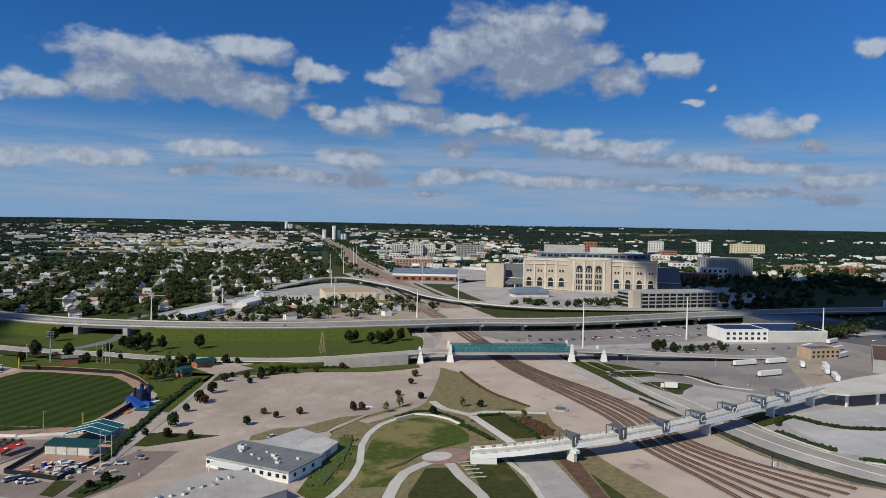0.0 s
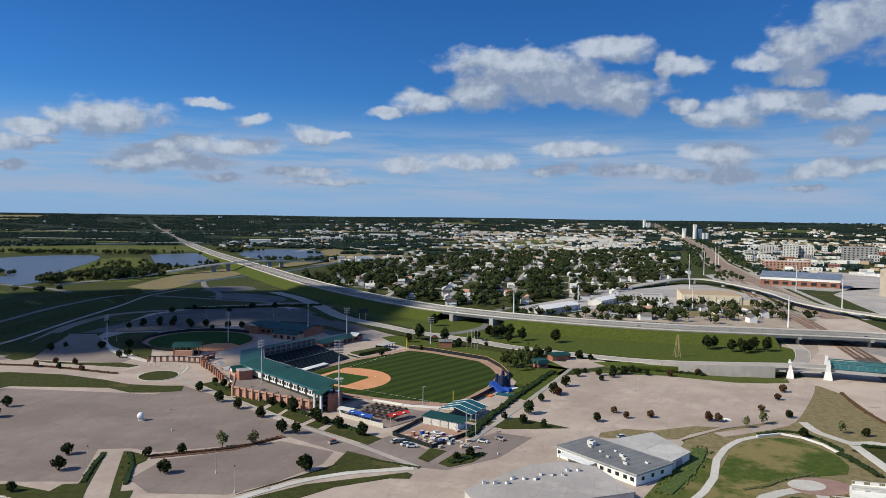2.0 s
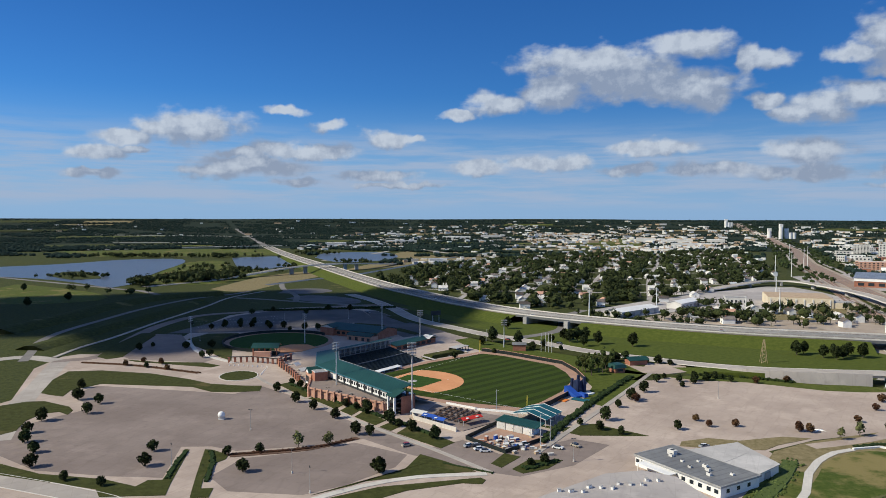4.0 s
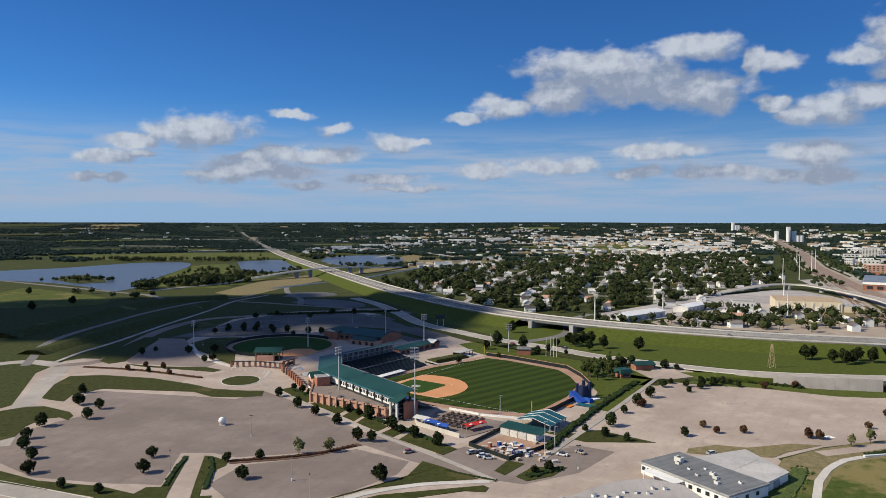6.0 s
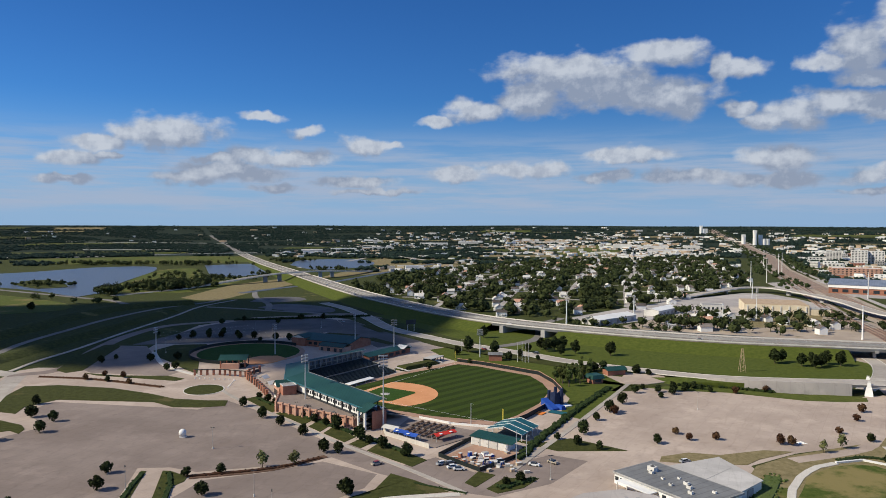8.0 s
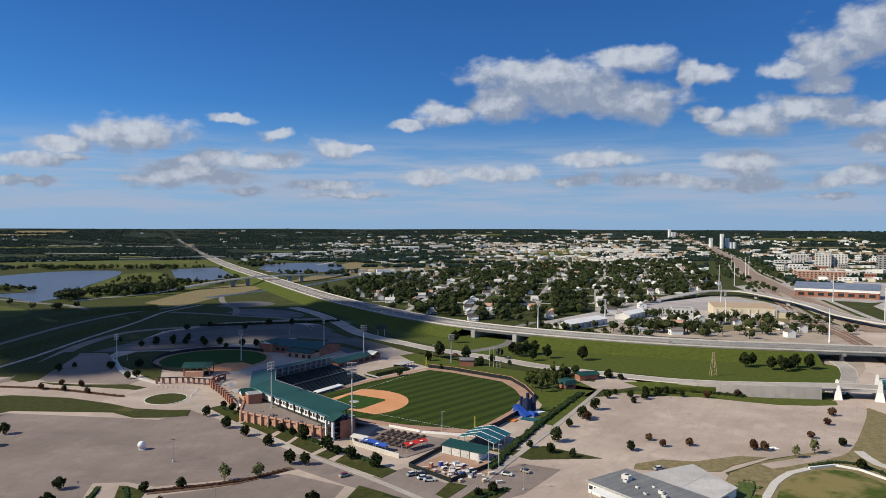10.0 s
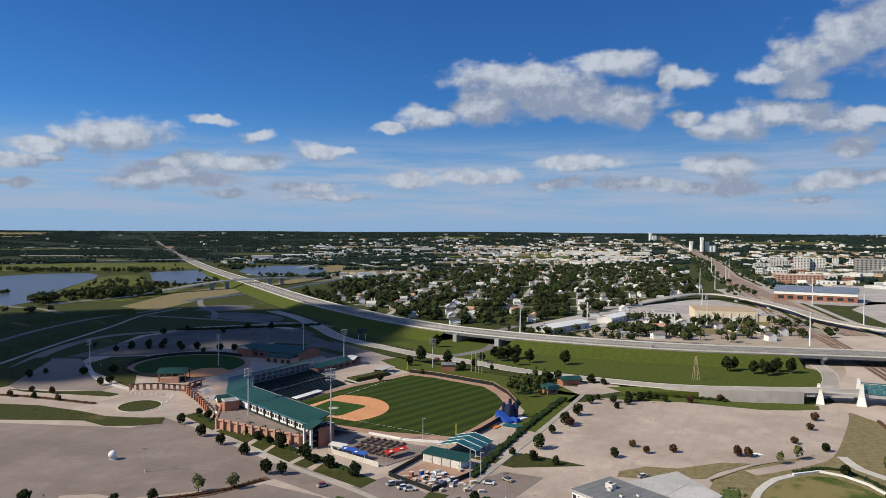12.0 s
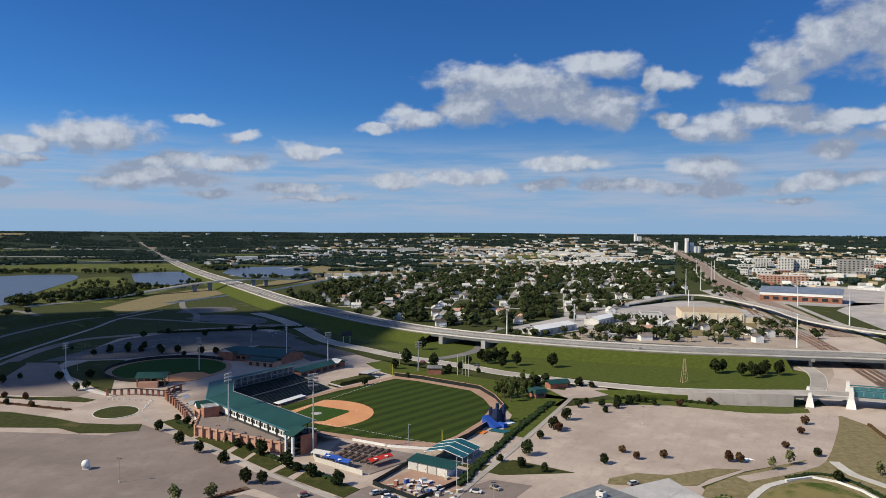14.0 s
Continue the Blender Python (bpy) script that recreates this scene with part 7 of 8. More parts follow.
for k in range(0, len(hw), 5):
    x, y, z = hw[k]
    if -400 < x < 700 and k % 2 == 0:
        a = hw[k + 1]
        d = Vector((a[0] - x, a[1] - y)).normalized()
        o = (8.6, -8.6, 12.3, -12.3)[k // 5 % 4]
        copy_thing(car0, pose(x + d.y * o, y - d.x * o, z + 0.02, 0, 0, math.degrees(math.atan2(d.y, d.x))))
for x, y, w, label in ((14.7, 254.5, -20, "dark car parked beside the work yard"), (-14, 247, 10, "black pickup parked outside the yard"), (-21, 252.5, 40, "white van parked by the terrace"), (-16.5, 249, 25, "tan car parked outside the yard"), (1.5, 257.5, 30, "white car parked beside the shed"), (73.6, 263.7, 25, "red pickup parked behind the workshop"), (-2, 515, 130, "white car on the frontage road"), (26, 492, 150, "white car on the frontage road")):
    c = copy_thing(car0, pose(x, y, 0.16, 0, 0, w))
    tagged(c, label, "car", "parked cars")
discard([car0])


# ------------------------------------------------------------ buildings
def block(x, y, sx, sy, h, turn, wall, roof, label, rows=0, cols=0, category="building", group="", parapet=0.8, sides=(0,), win_w=0.45, win_h=0.5, base=0.0):
    """A flat-roofed building with parapet and rows of windows on the given sides (0 front, 1 right, 2 back, 3 left)."""
    z0 = rise(x, y) + base
    ob = thing("building", pose(x, y, z0, 0, 0, turn), label, category, group)
    part("wall", Shape().box(0, 0, -0.5, sx, sy, h + 0.5), M[wall], ob)
    part("roof", Shape().box(0, 0, h, sx - 0.8, sy - 0.8, 0.25), M[roof], ob)
    if parapet:
        part("parapet", Shape().sweep([(-sx / 2, -sy / 2), (sx / 2, -sy / 2), (sx / 2, sy / 2), (-sx / 2, sy / 2)], [(-0.4, h), (-0.4, h + parapet), (0.05, h + parapet), (0.05, h)], True), M[wall], ob)
    if rows:
        for side in sides:
            length = sx if side % 2 == 0 else sy
            depth = (sy if side % 2 == 0 else sx) / 2
            cw, ch = length / cols, (h - 1.0) / rows
            me = Shape().box(0, 0, 0, cw * win_w, 0.3, ch * win_h).mesh("window", M["glass"])
            for i in range(cols):
                for j in range(rows):
                    m = pose(0, 0, 0, 0, 0, 90 * side) @ pose(-length / 2 + cw * (i + 0.5), -depth, 0.8 + ch * (j + 0.25))
                    part("window", me, None, ob, at=m)
    return ob


# football stadium, west front
sx0, sy0 = Vector((556, 792)), Vector((694, 676))
mid = (sx0 + sy0) / 2
ang = math.degrees(math.atan2(sy0.y - sx0.y, sy0.x - sx0.x))
wid = (sy0 - sx0).length
st = thing("football_stadium", pose(mid.x + 18, mid.y + 20, 0, 0, 0, ang), "huge limestone football stadium with arched windows", "stadium")
part("front_wall", Shape().box(0, 0, -0.5, wid, 34, 43), M["stone"], st, "cream limestone front")
part("cornice", Shape().sweep([(-wid / 2, -17), (wid / 2, -17), (wid / 2, 17), (-wid / 2, 17)], [(-0.5, 42.0), (-0.5, 44.0), (0.8, 44.0), (0.8, 42.0)], True), M["stonepale"], st)
part("center_block", Shape().box(0, -1.0, -0.5, 60, 36, 47), M["stone"], st)
part("roof", Shape().box(0, 2, 42.5, wid - 3, 28, 0.4), M["grey"], st)
for i in range(13):
    x = -wid / 2 + wid * i / 12
    if abs(x) > 32:
        part("pilaster", Shape().box(x, -17.4, -0.2, 2.2, 1.2, 41), M["stonepale"], st)
archm = Shape().prism([(-3.4, -1), (3.4, -1), (3.4, 7), (2.9, 9.2), (1.7, 10.5), (0, 11), (-1.7, 10.5), (-2.9, 9.2), (-3.4, 7)], -0.5, 0.5).mesh("arch_window", M["glass"])
framem = Shape().sweep([(-4.1, -1), (-4.1, 7), (-3.4, 9.7), (-2.0, 11.4), (0, 12.0), (2.0, 11.4), (3.4, 9.7), (4.1, 7), (4.1, -1)], [(-0.5, -0.6), (-0.5, 0.8), (0.3, 0.8), (0.3, -0.6)]).mesh("arch_frame", M["stonepale"])
smallw = Shape().box(0, 0, 0, 2.2, 0.6, 3.0).mesh("window", M["glass"])
for i in range(12):
    x = -wid / 2 + wid * (i + 0.5) / 12
    if abs(x) > 30:
        part("arch_window", archm, None, st, at=pose(x, -17.3, 7, 90, 0, 0))
        part("arch_frame", framem, None, st, at=pose(x, -17.2, 7, 90, 0, 0))
        for s in (-2, 2):
            part("window", smallw, None, st, at=pose(x + s, -17.1, 26))
for z in (1.6, 12.4, 36.6):
    part("string_course", Shape().box(0, -17.5, z, wid, 1.4, 0.9), M["stonepale"], st)
for i in range(3):
    x = (i - 1) * 13
    for j in range(4):
        w = part("window", Shape().box(x, -19.1, 3 + j * 8.0, 8.4, 0.5, 5.6), M["glass"], st)
        for m in (-2.1, 0, 2.1):
            part("mullion", Shape().box(x + m, -19.35, 3 + j * 8.0, 0.45, 0.3, 5.6), M["stonepale"], w)
    part("window_head", Shape().prism([(-4.2, 0), (4.2, 0), (3.4, 2.2), (1.8, 3.4), (0, 3.8), (-1.8, 3.4), (-3.4, 2.2)], -0.3, 0.3), M["glass"], st, at=pose(x, -19.1, 32.7, 90, 0, 0))
for x in (-20.5, -6.5, 6.5, 20.5):
    part("pilaster", Shape().box(x, -19.4, -0.2, 2.4, 1.2, 43), M["stonepale"], st)
part("pediment", Shape().box(0, -18.8, 44.5, 52, 1.4, 2.6), M["stonepale"], st)
for i in range(16):
    part("press_window", Shape().box(4 + wid * 0.84 * ((i + 0.5) / 16 - 0.5), 37.8, 45.5, wid * 0.038, 0.6, 3.4), M["glass"], st)
part("press_box", Shape().box(4, 46, 38, wid * 0.90, 16, 13), M["blueroof"], st, "blue-grey glazed press box")
part("press_roof", Shape().box(4, 46, 51, wid * 0.92, 18, 1.0), M["paleroof"], st)
part("stand", Shape().sweep([(-wid / 2, 17), (wid / 2, 17)], [(0, 40), (-34, 8), (-34, 0), (0, 0)]), M["grey"], st)
part("upper_block", Shape().box(-38, 66, 30, 60, 18, 32), M["grey"], st)
part("upper_block", Shape().box(20, 70, 30, 40, 18, 29), M["offwhite"], st)
for s in (-1, 1):
    x0 = s * (wid / 2 + 18)
    part("end_stand", Shape().add([(x0 - 18, 4, 6), (x0 + 18, 4, 6), (x0 + 18, 60, 30), (x0 - 18, 60, 30), (x0 - 18, 4, 8), (x0 + 18, 4, 8), (x0 + 18, 60, 32), (x0 - 18, 60, 32)], [(3, 2, 1, 0), (4, 5, 6, 7), (0, 1, 5, 4), (1, 2, 6, 5), (2, 3, 7, 6), (3, 0, 4, 7)]), M["charcoal"], st)
    for k in range(6):
        part("stand_column", Shape().box(x0 - 15 + 6 * k, 6 + 8 * (k % 3), -0.3, 1.4, 1.4, 9 + 3.4 * (k % 3)), M["offwhite"], st)
    for k in range(3):
        part("gallery", Shape().box(x0, 18, 3 + 5 * k, 34, 10, 0.8), M["offwhite"], st)
part("corner_tower", Shape().box(-wid / 2 - 44, 14, -0.3, 26, 26, 34), M["stone"], st)
ent = thing("ticket_pavilion", pose(515, 715, 0, 0, 0, ang + 30), "low pavilion with a hipped grey roof", "pavilion")
part("wall", Shape().box(0, 0, 0, 46, 20, 6), M["offwhite"], ent)
part("roof", Shape().prism([(-26, -12), (26, -12), (26, 12), (-26, 12)], 6, 12, 0.45), M["blueroof"], ent)
gar = thing("parking_garage", pose(612, 575, 0, 0, 0, -12), "open multi-level concrete parking garage", "parking garage")
for k in range(4):
    part("floor", Shape().box(0, 0, 3.6 + 4.2 * k, 112, 40, 1.3), M["grey"], gar)
    # dark boxes fill the open levels and stand for the shade inside
    part("dark_level", Shape().box(0, 0, 0.2 + 4.2 * k, 108, 36, 3.4), M["dark"], gar)
for x in range(-54, 55, 9):
    part("column", Shape().box(x, -19.6, 0, 1.0, 1.0, 17), M["grey"], gar)
part("stair_tower", Shape().box(-52, -16, 0, 10, 10, 20), M["stone"], gar)
# brick field house
fh = thing("field_house", pose(500, 985, 0, 0, 0, -30), "long brick field house with blue-grey metal roof", "building")
part("wall", Shape().box(0, 0, -0.3, 100, 50, 12), M["brick"], fh)
part("band", Shape().box(0, -25.3, 8.0, 101, 0.8, 4.0), M["white"], fh)
part("gable_wall", Shape().wedge(0, 0, 11.8, 99, 49.5, 6), M["offwhite"], fh)
part("roof", Shape().gable(0, 0, 11.8, 100, 50, 6.4, 1.2, 0.6), M["blueroof"], fh)
for x in range(-42, 46, 12):
    part("window", Shape().box(x, -25.1, 2, 7, 0.4, 4), M["glass"], fh)
block(640, 1330, 80, 34, 14, -14, "brickpale", "offwhite", "long pink brick campus hall with strip windows", 4, 12, sides=(0, 3))
for x, y, h in ((838, 1860, 26), (842, 1740, 32), (880, 1740, 30)):
    block(x, y, 34, 26, h, -22, "offwhite", "paleroof", "pale residence tower with strip windows", 8, 5, sides=(0, 3), group="residence towers")
block(955, 1640, 70, 50, 32, -25, "grey", "grey", "grey campus tower block", 6, 8, sides=(0, 3))
tw = block(1066, 884, 92, 30, 36, -38, "grey", "paleroof", "grey office slab with vertical fins", 0, 0)
for i in range(34):
    part("fin", Shape().box(-44.5 + 2.7 * i, -15.4, 3, 0.8, 1.0, 31), M["offwhite"], tw)
block(960, 850, 60, 30, 12, -40, "brick", "grey", "low red brick campus hall", 3, 9, sides=(0,))
block(1390, 1680, 46, 30, 32, -35, "white", "paleroof", "white rooftop tower in the city", 6, 6, sides=(0, 3))
block(1760, 1770, 50, 34, 40, -40, "offwhite", "paleroof", "pale hotel tower in the city", 7, 6, sides=(0, 3))
block(1900, 1690, 44, 34, 40, -40, "white", "paleroof", "white apartment tower in the city", 7, 5, sides=(0, 3))
block(2080, 1660, 110, 34, 34, -45, "cream", "grey", "yellow brick block in the city", 5, 12, sides=(0,))
block(915, 1085, 26, 26, 58, -38, "brick", "grey", "slim red brick tower behind the stadium", 10, 4, sides=(0, 3))
# white flat-roofed works and brick depot
wb_ = block(488, 373, 37, 30, 9.6, -22, "white", "navy", "white works building with square windows", 0, 0)
for i in range(7):
    for j in range(2):
        part("window", Shape().box(-15.6 + 5.2 * i, -15.1, 2.0 + 4.0 * j, 2.4, 0.3, 1.8), M["glass"], wb_)
block(531, 362, 50, 44, 8.5, -22, "offwhite", "navy", "pale warehouse with a dark flat roof", 0, 0)
block(594, 398, 74, 46, 9, -22, "charcoal", "navy", "broad warehouse with a dark blue roof", 0, 0)
block(474, 291, 24, 14, 7, -14, "tan", "charcoal", "small tan depot with a dark roof", 2, 6)
block(500, 240, 70, 48, 8, 32, "grey", "mulch", "large depot with a rusty brown roof", 0, 0)
block(640, 240, 80, 60, 12, -30, "grey", "charcoal", "dark warehouse by the rail yard", 0, 0)
# works and yards north of the highway
yb = thing("works_building", pose(290, 768, 0, 0, 0, -12), "cream works building with a tan flat roof", "building")
part("wall", Shape().box(0, 0, 0, 62, 54, 10), M["cream"], yb)
part("roof", Shape().box(0, 0, 10, 61, 53, 0.4), M["tan"], yb)
part("wing", Shape().box(40, -16, 0, 22, 20, 6.0), M["cream"], yb)
part("wing_roof", Shape().box(40, -16, 6.0, 21, 19, 0.4), M["grey"], yb)
for x in range(-28, 30, 8):
    part("pilaster", Shape().box(x, -27.3, 0, 1.2, 0.8, 8.5), M["offwhite"], yb)
for x in (-24, -8, 9, 24):
    part("door", Shape().box(x, -27.2, 0, 5, 0.5, 4.4), M["offwhite"], yb)
block(228, 772, 22, 22, 6, -10, "offwhite", "grey", "pale works annex beside the flyover", 1, 5)
for x, y, l, d, w, a in ((103, 667, 60, 20, 5.0, 47), (165, 732, 44, 16, 5.5, 53)):
    ob = thing("warehouse", pose(x, y, 0, 0, 0, a), "long white metal warehouse with pitched roof", "warehouse", "long warehouses")
    part("wall", Shape().box(0, 0, 0, l, d, w), M["offwhite"], ob)
    part("gable_wall", Shape().wedge(0, 0, w, l - 0.6, d - 0.4, 2.2), M["offwhite"], ob)
    part("roof", Shape().gable(0, 0, w, l, d, 2.4, 0.6, 0.3), M["white"], ob)
    for k in range(5):
        part("door", Shape().box(-l / 2 + l * (k + 0.5) / 5, -d / 2 - 0.1, 0, 4, 0.3, 3.6), M["grey"], ob)
patch("works_yard", [(66, 690), (96, 640), (150, 690), (220, 720), (330, 740), (352, 800), (335, 860), (230, 880), (150, 800)], 0.07, M["lotgrey"], "dusty grey works yards beside the rails", "yard")
patch("works_north", [(160, 868), (222, 884), (270, 922), (325, 972), (358, 968), (370, 905), (370, 800), (330, 786), (262, 800), (200, 830)], 0.09, M["lotgrey"], "pale gravel yard inside the flyover", "yard")
patch("works_front", [(120, 600), (170, 552), (250, 540), (330, 540), (352, 620), (352, 700), (330, 740), (290, 650), (220, 640), (225, 720), (150, 690), (110, 640)], 0.05, M["dirt"], "pale dusty ground round the houses by the highway", "yard")
patch("works_grass", [(220, 640), (290, 650), (330, 740), (280, 735), (235, 690)], 0.15, M["dry"], "dry grass plot between works yards", "meadow")
# lattice pylon and sign boards on the bank
lat = thing("lattice_pylon", pose(153, 442, 0.1), "small tan lattice pylon on the green bank", "pylon")
for s in ((-1, -1), (1, -1), (1, 1), (-1, 1)):
    part("leg", Shape().beam((s[0] * 1.8, s[1] * 1.8, 0), (s[0] * 0.35, s[1] * 0.35, 15), 0.12), M["tan"], lat)
for k in range(6):
    z, q = 2.4 * k, 1.8 - 1.45 * 2.4 * k / 15
    part("brace", Shape().beam((-q, -q, z), (q, -q, z + 2.2), 0.07), M["tan"], lat)
    part("brace", Shape().beam((q, q, z), (-q, q, z + 2.2), 0.07), M["tan"], lat)
sgn = thing("sign_board", pose(-78, 590, 0, 0, 0, 30), "dark advertising board on two posts", "sign board")
part("board", Shape().box(0, 0, 6, 9, 0.6, 4), M["dark"], sgn)
for x in (-3, 3):
    part("post", Shape().box(x, 0, 0, 0.4, 0.4, 6.2), M["steel"], sgn)
sgs = thing("signal_mast", pose(238, 148, 0.1), "small dark railway signal mast", "signal")
part("mast", Shape().cone(0, 0, 0, 0.15, 0.1, 5, 6), M["dark"], sgs)
part("head", Shape().box(0, 0, 4.0, 0.8, 0.4, 1.4), M["dark"], sgs)
part("cabinet", Shape().box(1.5, 0, 0, 1.6, 0.9, 1.8), M["offwhite"], sgs)
dome = thing("paved_disc", pose(214, 250, 0.1), "grey round sculpture base by the tracks", "sculpture base")
part("disc", Shape().cone(0, 0, 0, 4.2, 3.9, 0.8, 20), M["grey"], dome)
part("rim", Shape().cone(0, 0, 0.8, 3.0, 2.9, 0.3, 20), M["charcoal"], dome)


# ------------------------------------------------------------ neighbourhood and distance
def house_kind(sx, sy, h, wall, roof):
    ob = thing("house", pose(0, 0, -900), "small white timber house with a shingle roof", "house", "neighbourhood houses")
    part("wall", Shape().box(0, 0, -0.3, sx, sy, h + 0.3).wedge(0, 0, h, sx - 0.05, sy - 0.05, sy * 0.36), M[wall], ob)
    part("roof", Shape().gable(0, 0, h, sx, sy, sy * 0.38, 0.5, 0.2), M[roof], ob)
    part("porch", Shape().box(sx * 0.2, -sy / 2 - 1.0, 0, sx * 0.5, 2.0, 0.4).box(sx * 0.2, -sy / 2 - 1.0, 2.5, sx * 0.5, 2.2, 0.2), M["white"], ob)
    for x in (-0.3, 0.05, 0.35):
        part("window", Shape().box(x * sx, -sy / 2, 1.1, 1.1, 0.16, 1.4), M["glass"], ob)
    part("window", Shape().box(sx / 2, 0, 1.1, 0.16, 1.2, 1.4), M["glass"], ob)
    part("chimney", Shape().box(sx * 0.2, sy * 0.1, h, 0.7, 0.7, sy * 0.36 + 1.0), M["brick"], ob)
    return ob


HOOD = [(-160, 1290), (-215, 1150), (-95, 765), (20, 690), (60, 700), (150, 800), (225, 880), (330, 1010), (420, 1200), (560, 1900), (130, 1800)]


def inside(x, y, poly):
    hit = False
    for i in range(len(poly)):
        (x0, y0), (x1, y1) = poly[i - 1], poly[i]
        if (y0 > y) != (y1 > y) and x < (x1 - x0) * (y - y0) / (y1 - y0) + x0:
            hit = not hit
    return hit


r4 = random.Random(31)
kinds = [house_kind(12, 8, 4.8, "white", "shingle"), house_kind(9, 8, 5.8, "white", "shingle"), house_kind(13, 9, 4.2, "white", "offwhite"), house_kind(11, 8, 4.6, "tan", "paleroof"), house_kind(12, 9, 4.4, "offwhite", "brickpale")]
homes = []
for bx in range(-6, 20):
    for by in range(-2, 36):
        x, y = -180 + bx * 33 + by * 3 + r4.uniform(-11, 11), 690 + by * 34 + r4.uniform(-12, 12)
        if inside(x, y, HOOD) and min(math.dist((x, y), p[:2]) for p in hw) > 34 and r4.random() < 0.62:
            homes.append((x, y))
for x, y in ((-150, 930), (-130, 960), (-120, 900), (-170, 1010), (210, 700), (226, 706), (240, 690), (262, 664), (254, 684), (180, 660), (206, 650), (190, 689), (178, 616), (286, 655), (272, 608), (297, 640), (19, 755), (0, 700), (24, 770), (85, 748), (152, 774), (198, 829), (176, 659), (154, 631), (193, 666)):
    homes.append((x, y))
for x, y in homes[-300:]:
    k = kinds[r4.choice((0, 0, 0, 1, 1, 1, 2, 2, 2, 3, 4))]
    home = copy_thing(k, pose(x, y, 0, 0, 0, r4.choice((5, 95, 185, 275)) + r4.uniform(-4, 4)))
    home.scale = (0.9, 0.9, 0.85) if y < 830 else (0.9, 0.9, 0.85)
discard(kinds)


def wood(name, spots, mat, label, leafy=26, seed=5, low=0.0, group=""):
    """Many trees in one mesh: rough cores with leaf clumps round them, and trunks."""
    rr = random.Random(seed)
    s = Shape()
    for x, y, h, r in spots:
        z = rise(x, y) - low
        if leafy > 12:
            s.beam((x, y, z - 0.3), (x, y, z + h * 0.5), 0.25, 4, 0.12)
        for k in range(3 if leafy > 12 else 2 if leafy > 6 else 1):
            a = rr.random() * 6.28
            s.add(*lump(x + 0.42 * r * math.cos(a), y + 0.42 * r * math.sin(a), z + h * rr.uniform(0.48, 0.72), r * rr.uniform(0.5, 0.75), rr))
        for _ in range(leafy):
            u = Vector((rr.gauss(0, 1), rr.gauss(0, 1), rr.gauss(0.35, 0.8))).normalized()
            c = Vector((x, y, z + h * 0.6)) + Vector((u.x * r, u.y * r, u.z * h * 0.42)) * rr.uniform(0.75, 1.1)
            w = r * rr.uniform(0.16, 0.34)
            a = Vector((rr.gauss(0, 1), rr.gauss(0, 1), rr.gauss(0, 1))).normalized()
            b = u.cross(a)
            s.add([c - a * w, c - b * w * 0.8, c + a * w, c + b * w * 0.8 + u * w * 0.4], [(0, 1, 2, 3)])
    return whole(name, s, mat, label, "trees", kind="stuff")


STREETS = [[(-150 + 72 * k, 720 + 14 * k), (-120 + 78 * k, 1100), (-60 + 84 * k, 1500), (-20 + 90 * k, 1860)] for k in range(7)] + [[(-190, 880 + 105 * k), (60, 862 + 105 * k), (300, 890 + 105 * k), (520, 930 + 105 * k)] for k in range(9)]
STREET_RUNS = []
for pts in STREETS:
    run = [p[:2] for p in curve([(*p, 0.0) for p in pts], 15) if inside(p[0], p[1], HOOD) and min(math.dist(p[:2], q[:2]) for q in hw) > 24]
    if len(run) > 4:
        STREET_RUNS += run
        road("street", run, 6.5, M["lotgrey"], "grey residential street between trees", 0.1, step=15)
near_street = {(int(x // 10) + i, int(y // 10) + j) for x, y in STREET_RUNS for i in (-1, 0, 1) for j in (-1, 0, 1)}
r5 = random.Random(77)
spots = []
for _ in range(5200):
    x, y = r5.uniform(-230, 580), r5.uniform(680, 1920)
    if inside(x, y, HOOD) and min(math.dist((x, y), p[:2]) for p in hw[::2]) > 30 and all(abs(x - a) + abs(y - b) > 8.0 for a, b in homes):
        if noise.noise(Vector((x / 60, y / 45, 3))) > -0.24 and ((int(x // 10), int(y // 10)) not in near_street or r5.random() < 0.25):
            spots.append((x, y, r5.uniform(7, 14), r5.uniform(3.6, 7.4)))
near = [p for p in spots if p[1] < 1100][:1500]
wood("neighbourhood_trees", near, M["woods"], "dense dark green trees among the houses", 46, 8)
wood("neighbourhood_trees_north", [p for p in spots if p[1] >= 1100][:1900], M["woods"], "dense dark green trees of the far streets", 22, 9)
# groves by the lakes, on the island and along roads
groves = []
GROVES_WEST = ((-512, 872, 22, 20, 26, 13), (-478, 950, 34, 40, 60, 15), (-455, 1000, 24, 34, 26, 13), (-520, 1010, 26, 40, 26, 10), (-475, 1110, 24, 40, 24, 10), (-580, 1190, 30, 60, 26, 8), (-680, 985, 40, 40, 36, 8), (-430, 1130, 30, 30, 18, 8), (-345, 1380, 50, 30, 26, 9), (-420, 1240, 30, 40, 22, 9), (-140, 800, 26, 40, 36, 11), (-165, 870, 30, 40, 40, 12), (-205, 960, 40, 50, 40, 10), (-560, 800, 14, 8, 6, 8), (-470, 770, 20, 12, 8, 8), (-880, 1500, 120, 24, 90, 10))
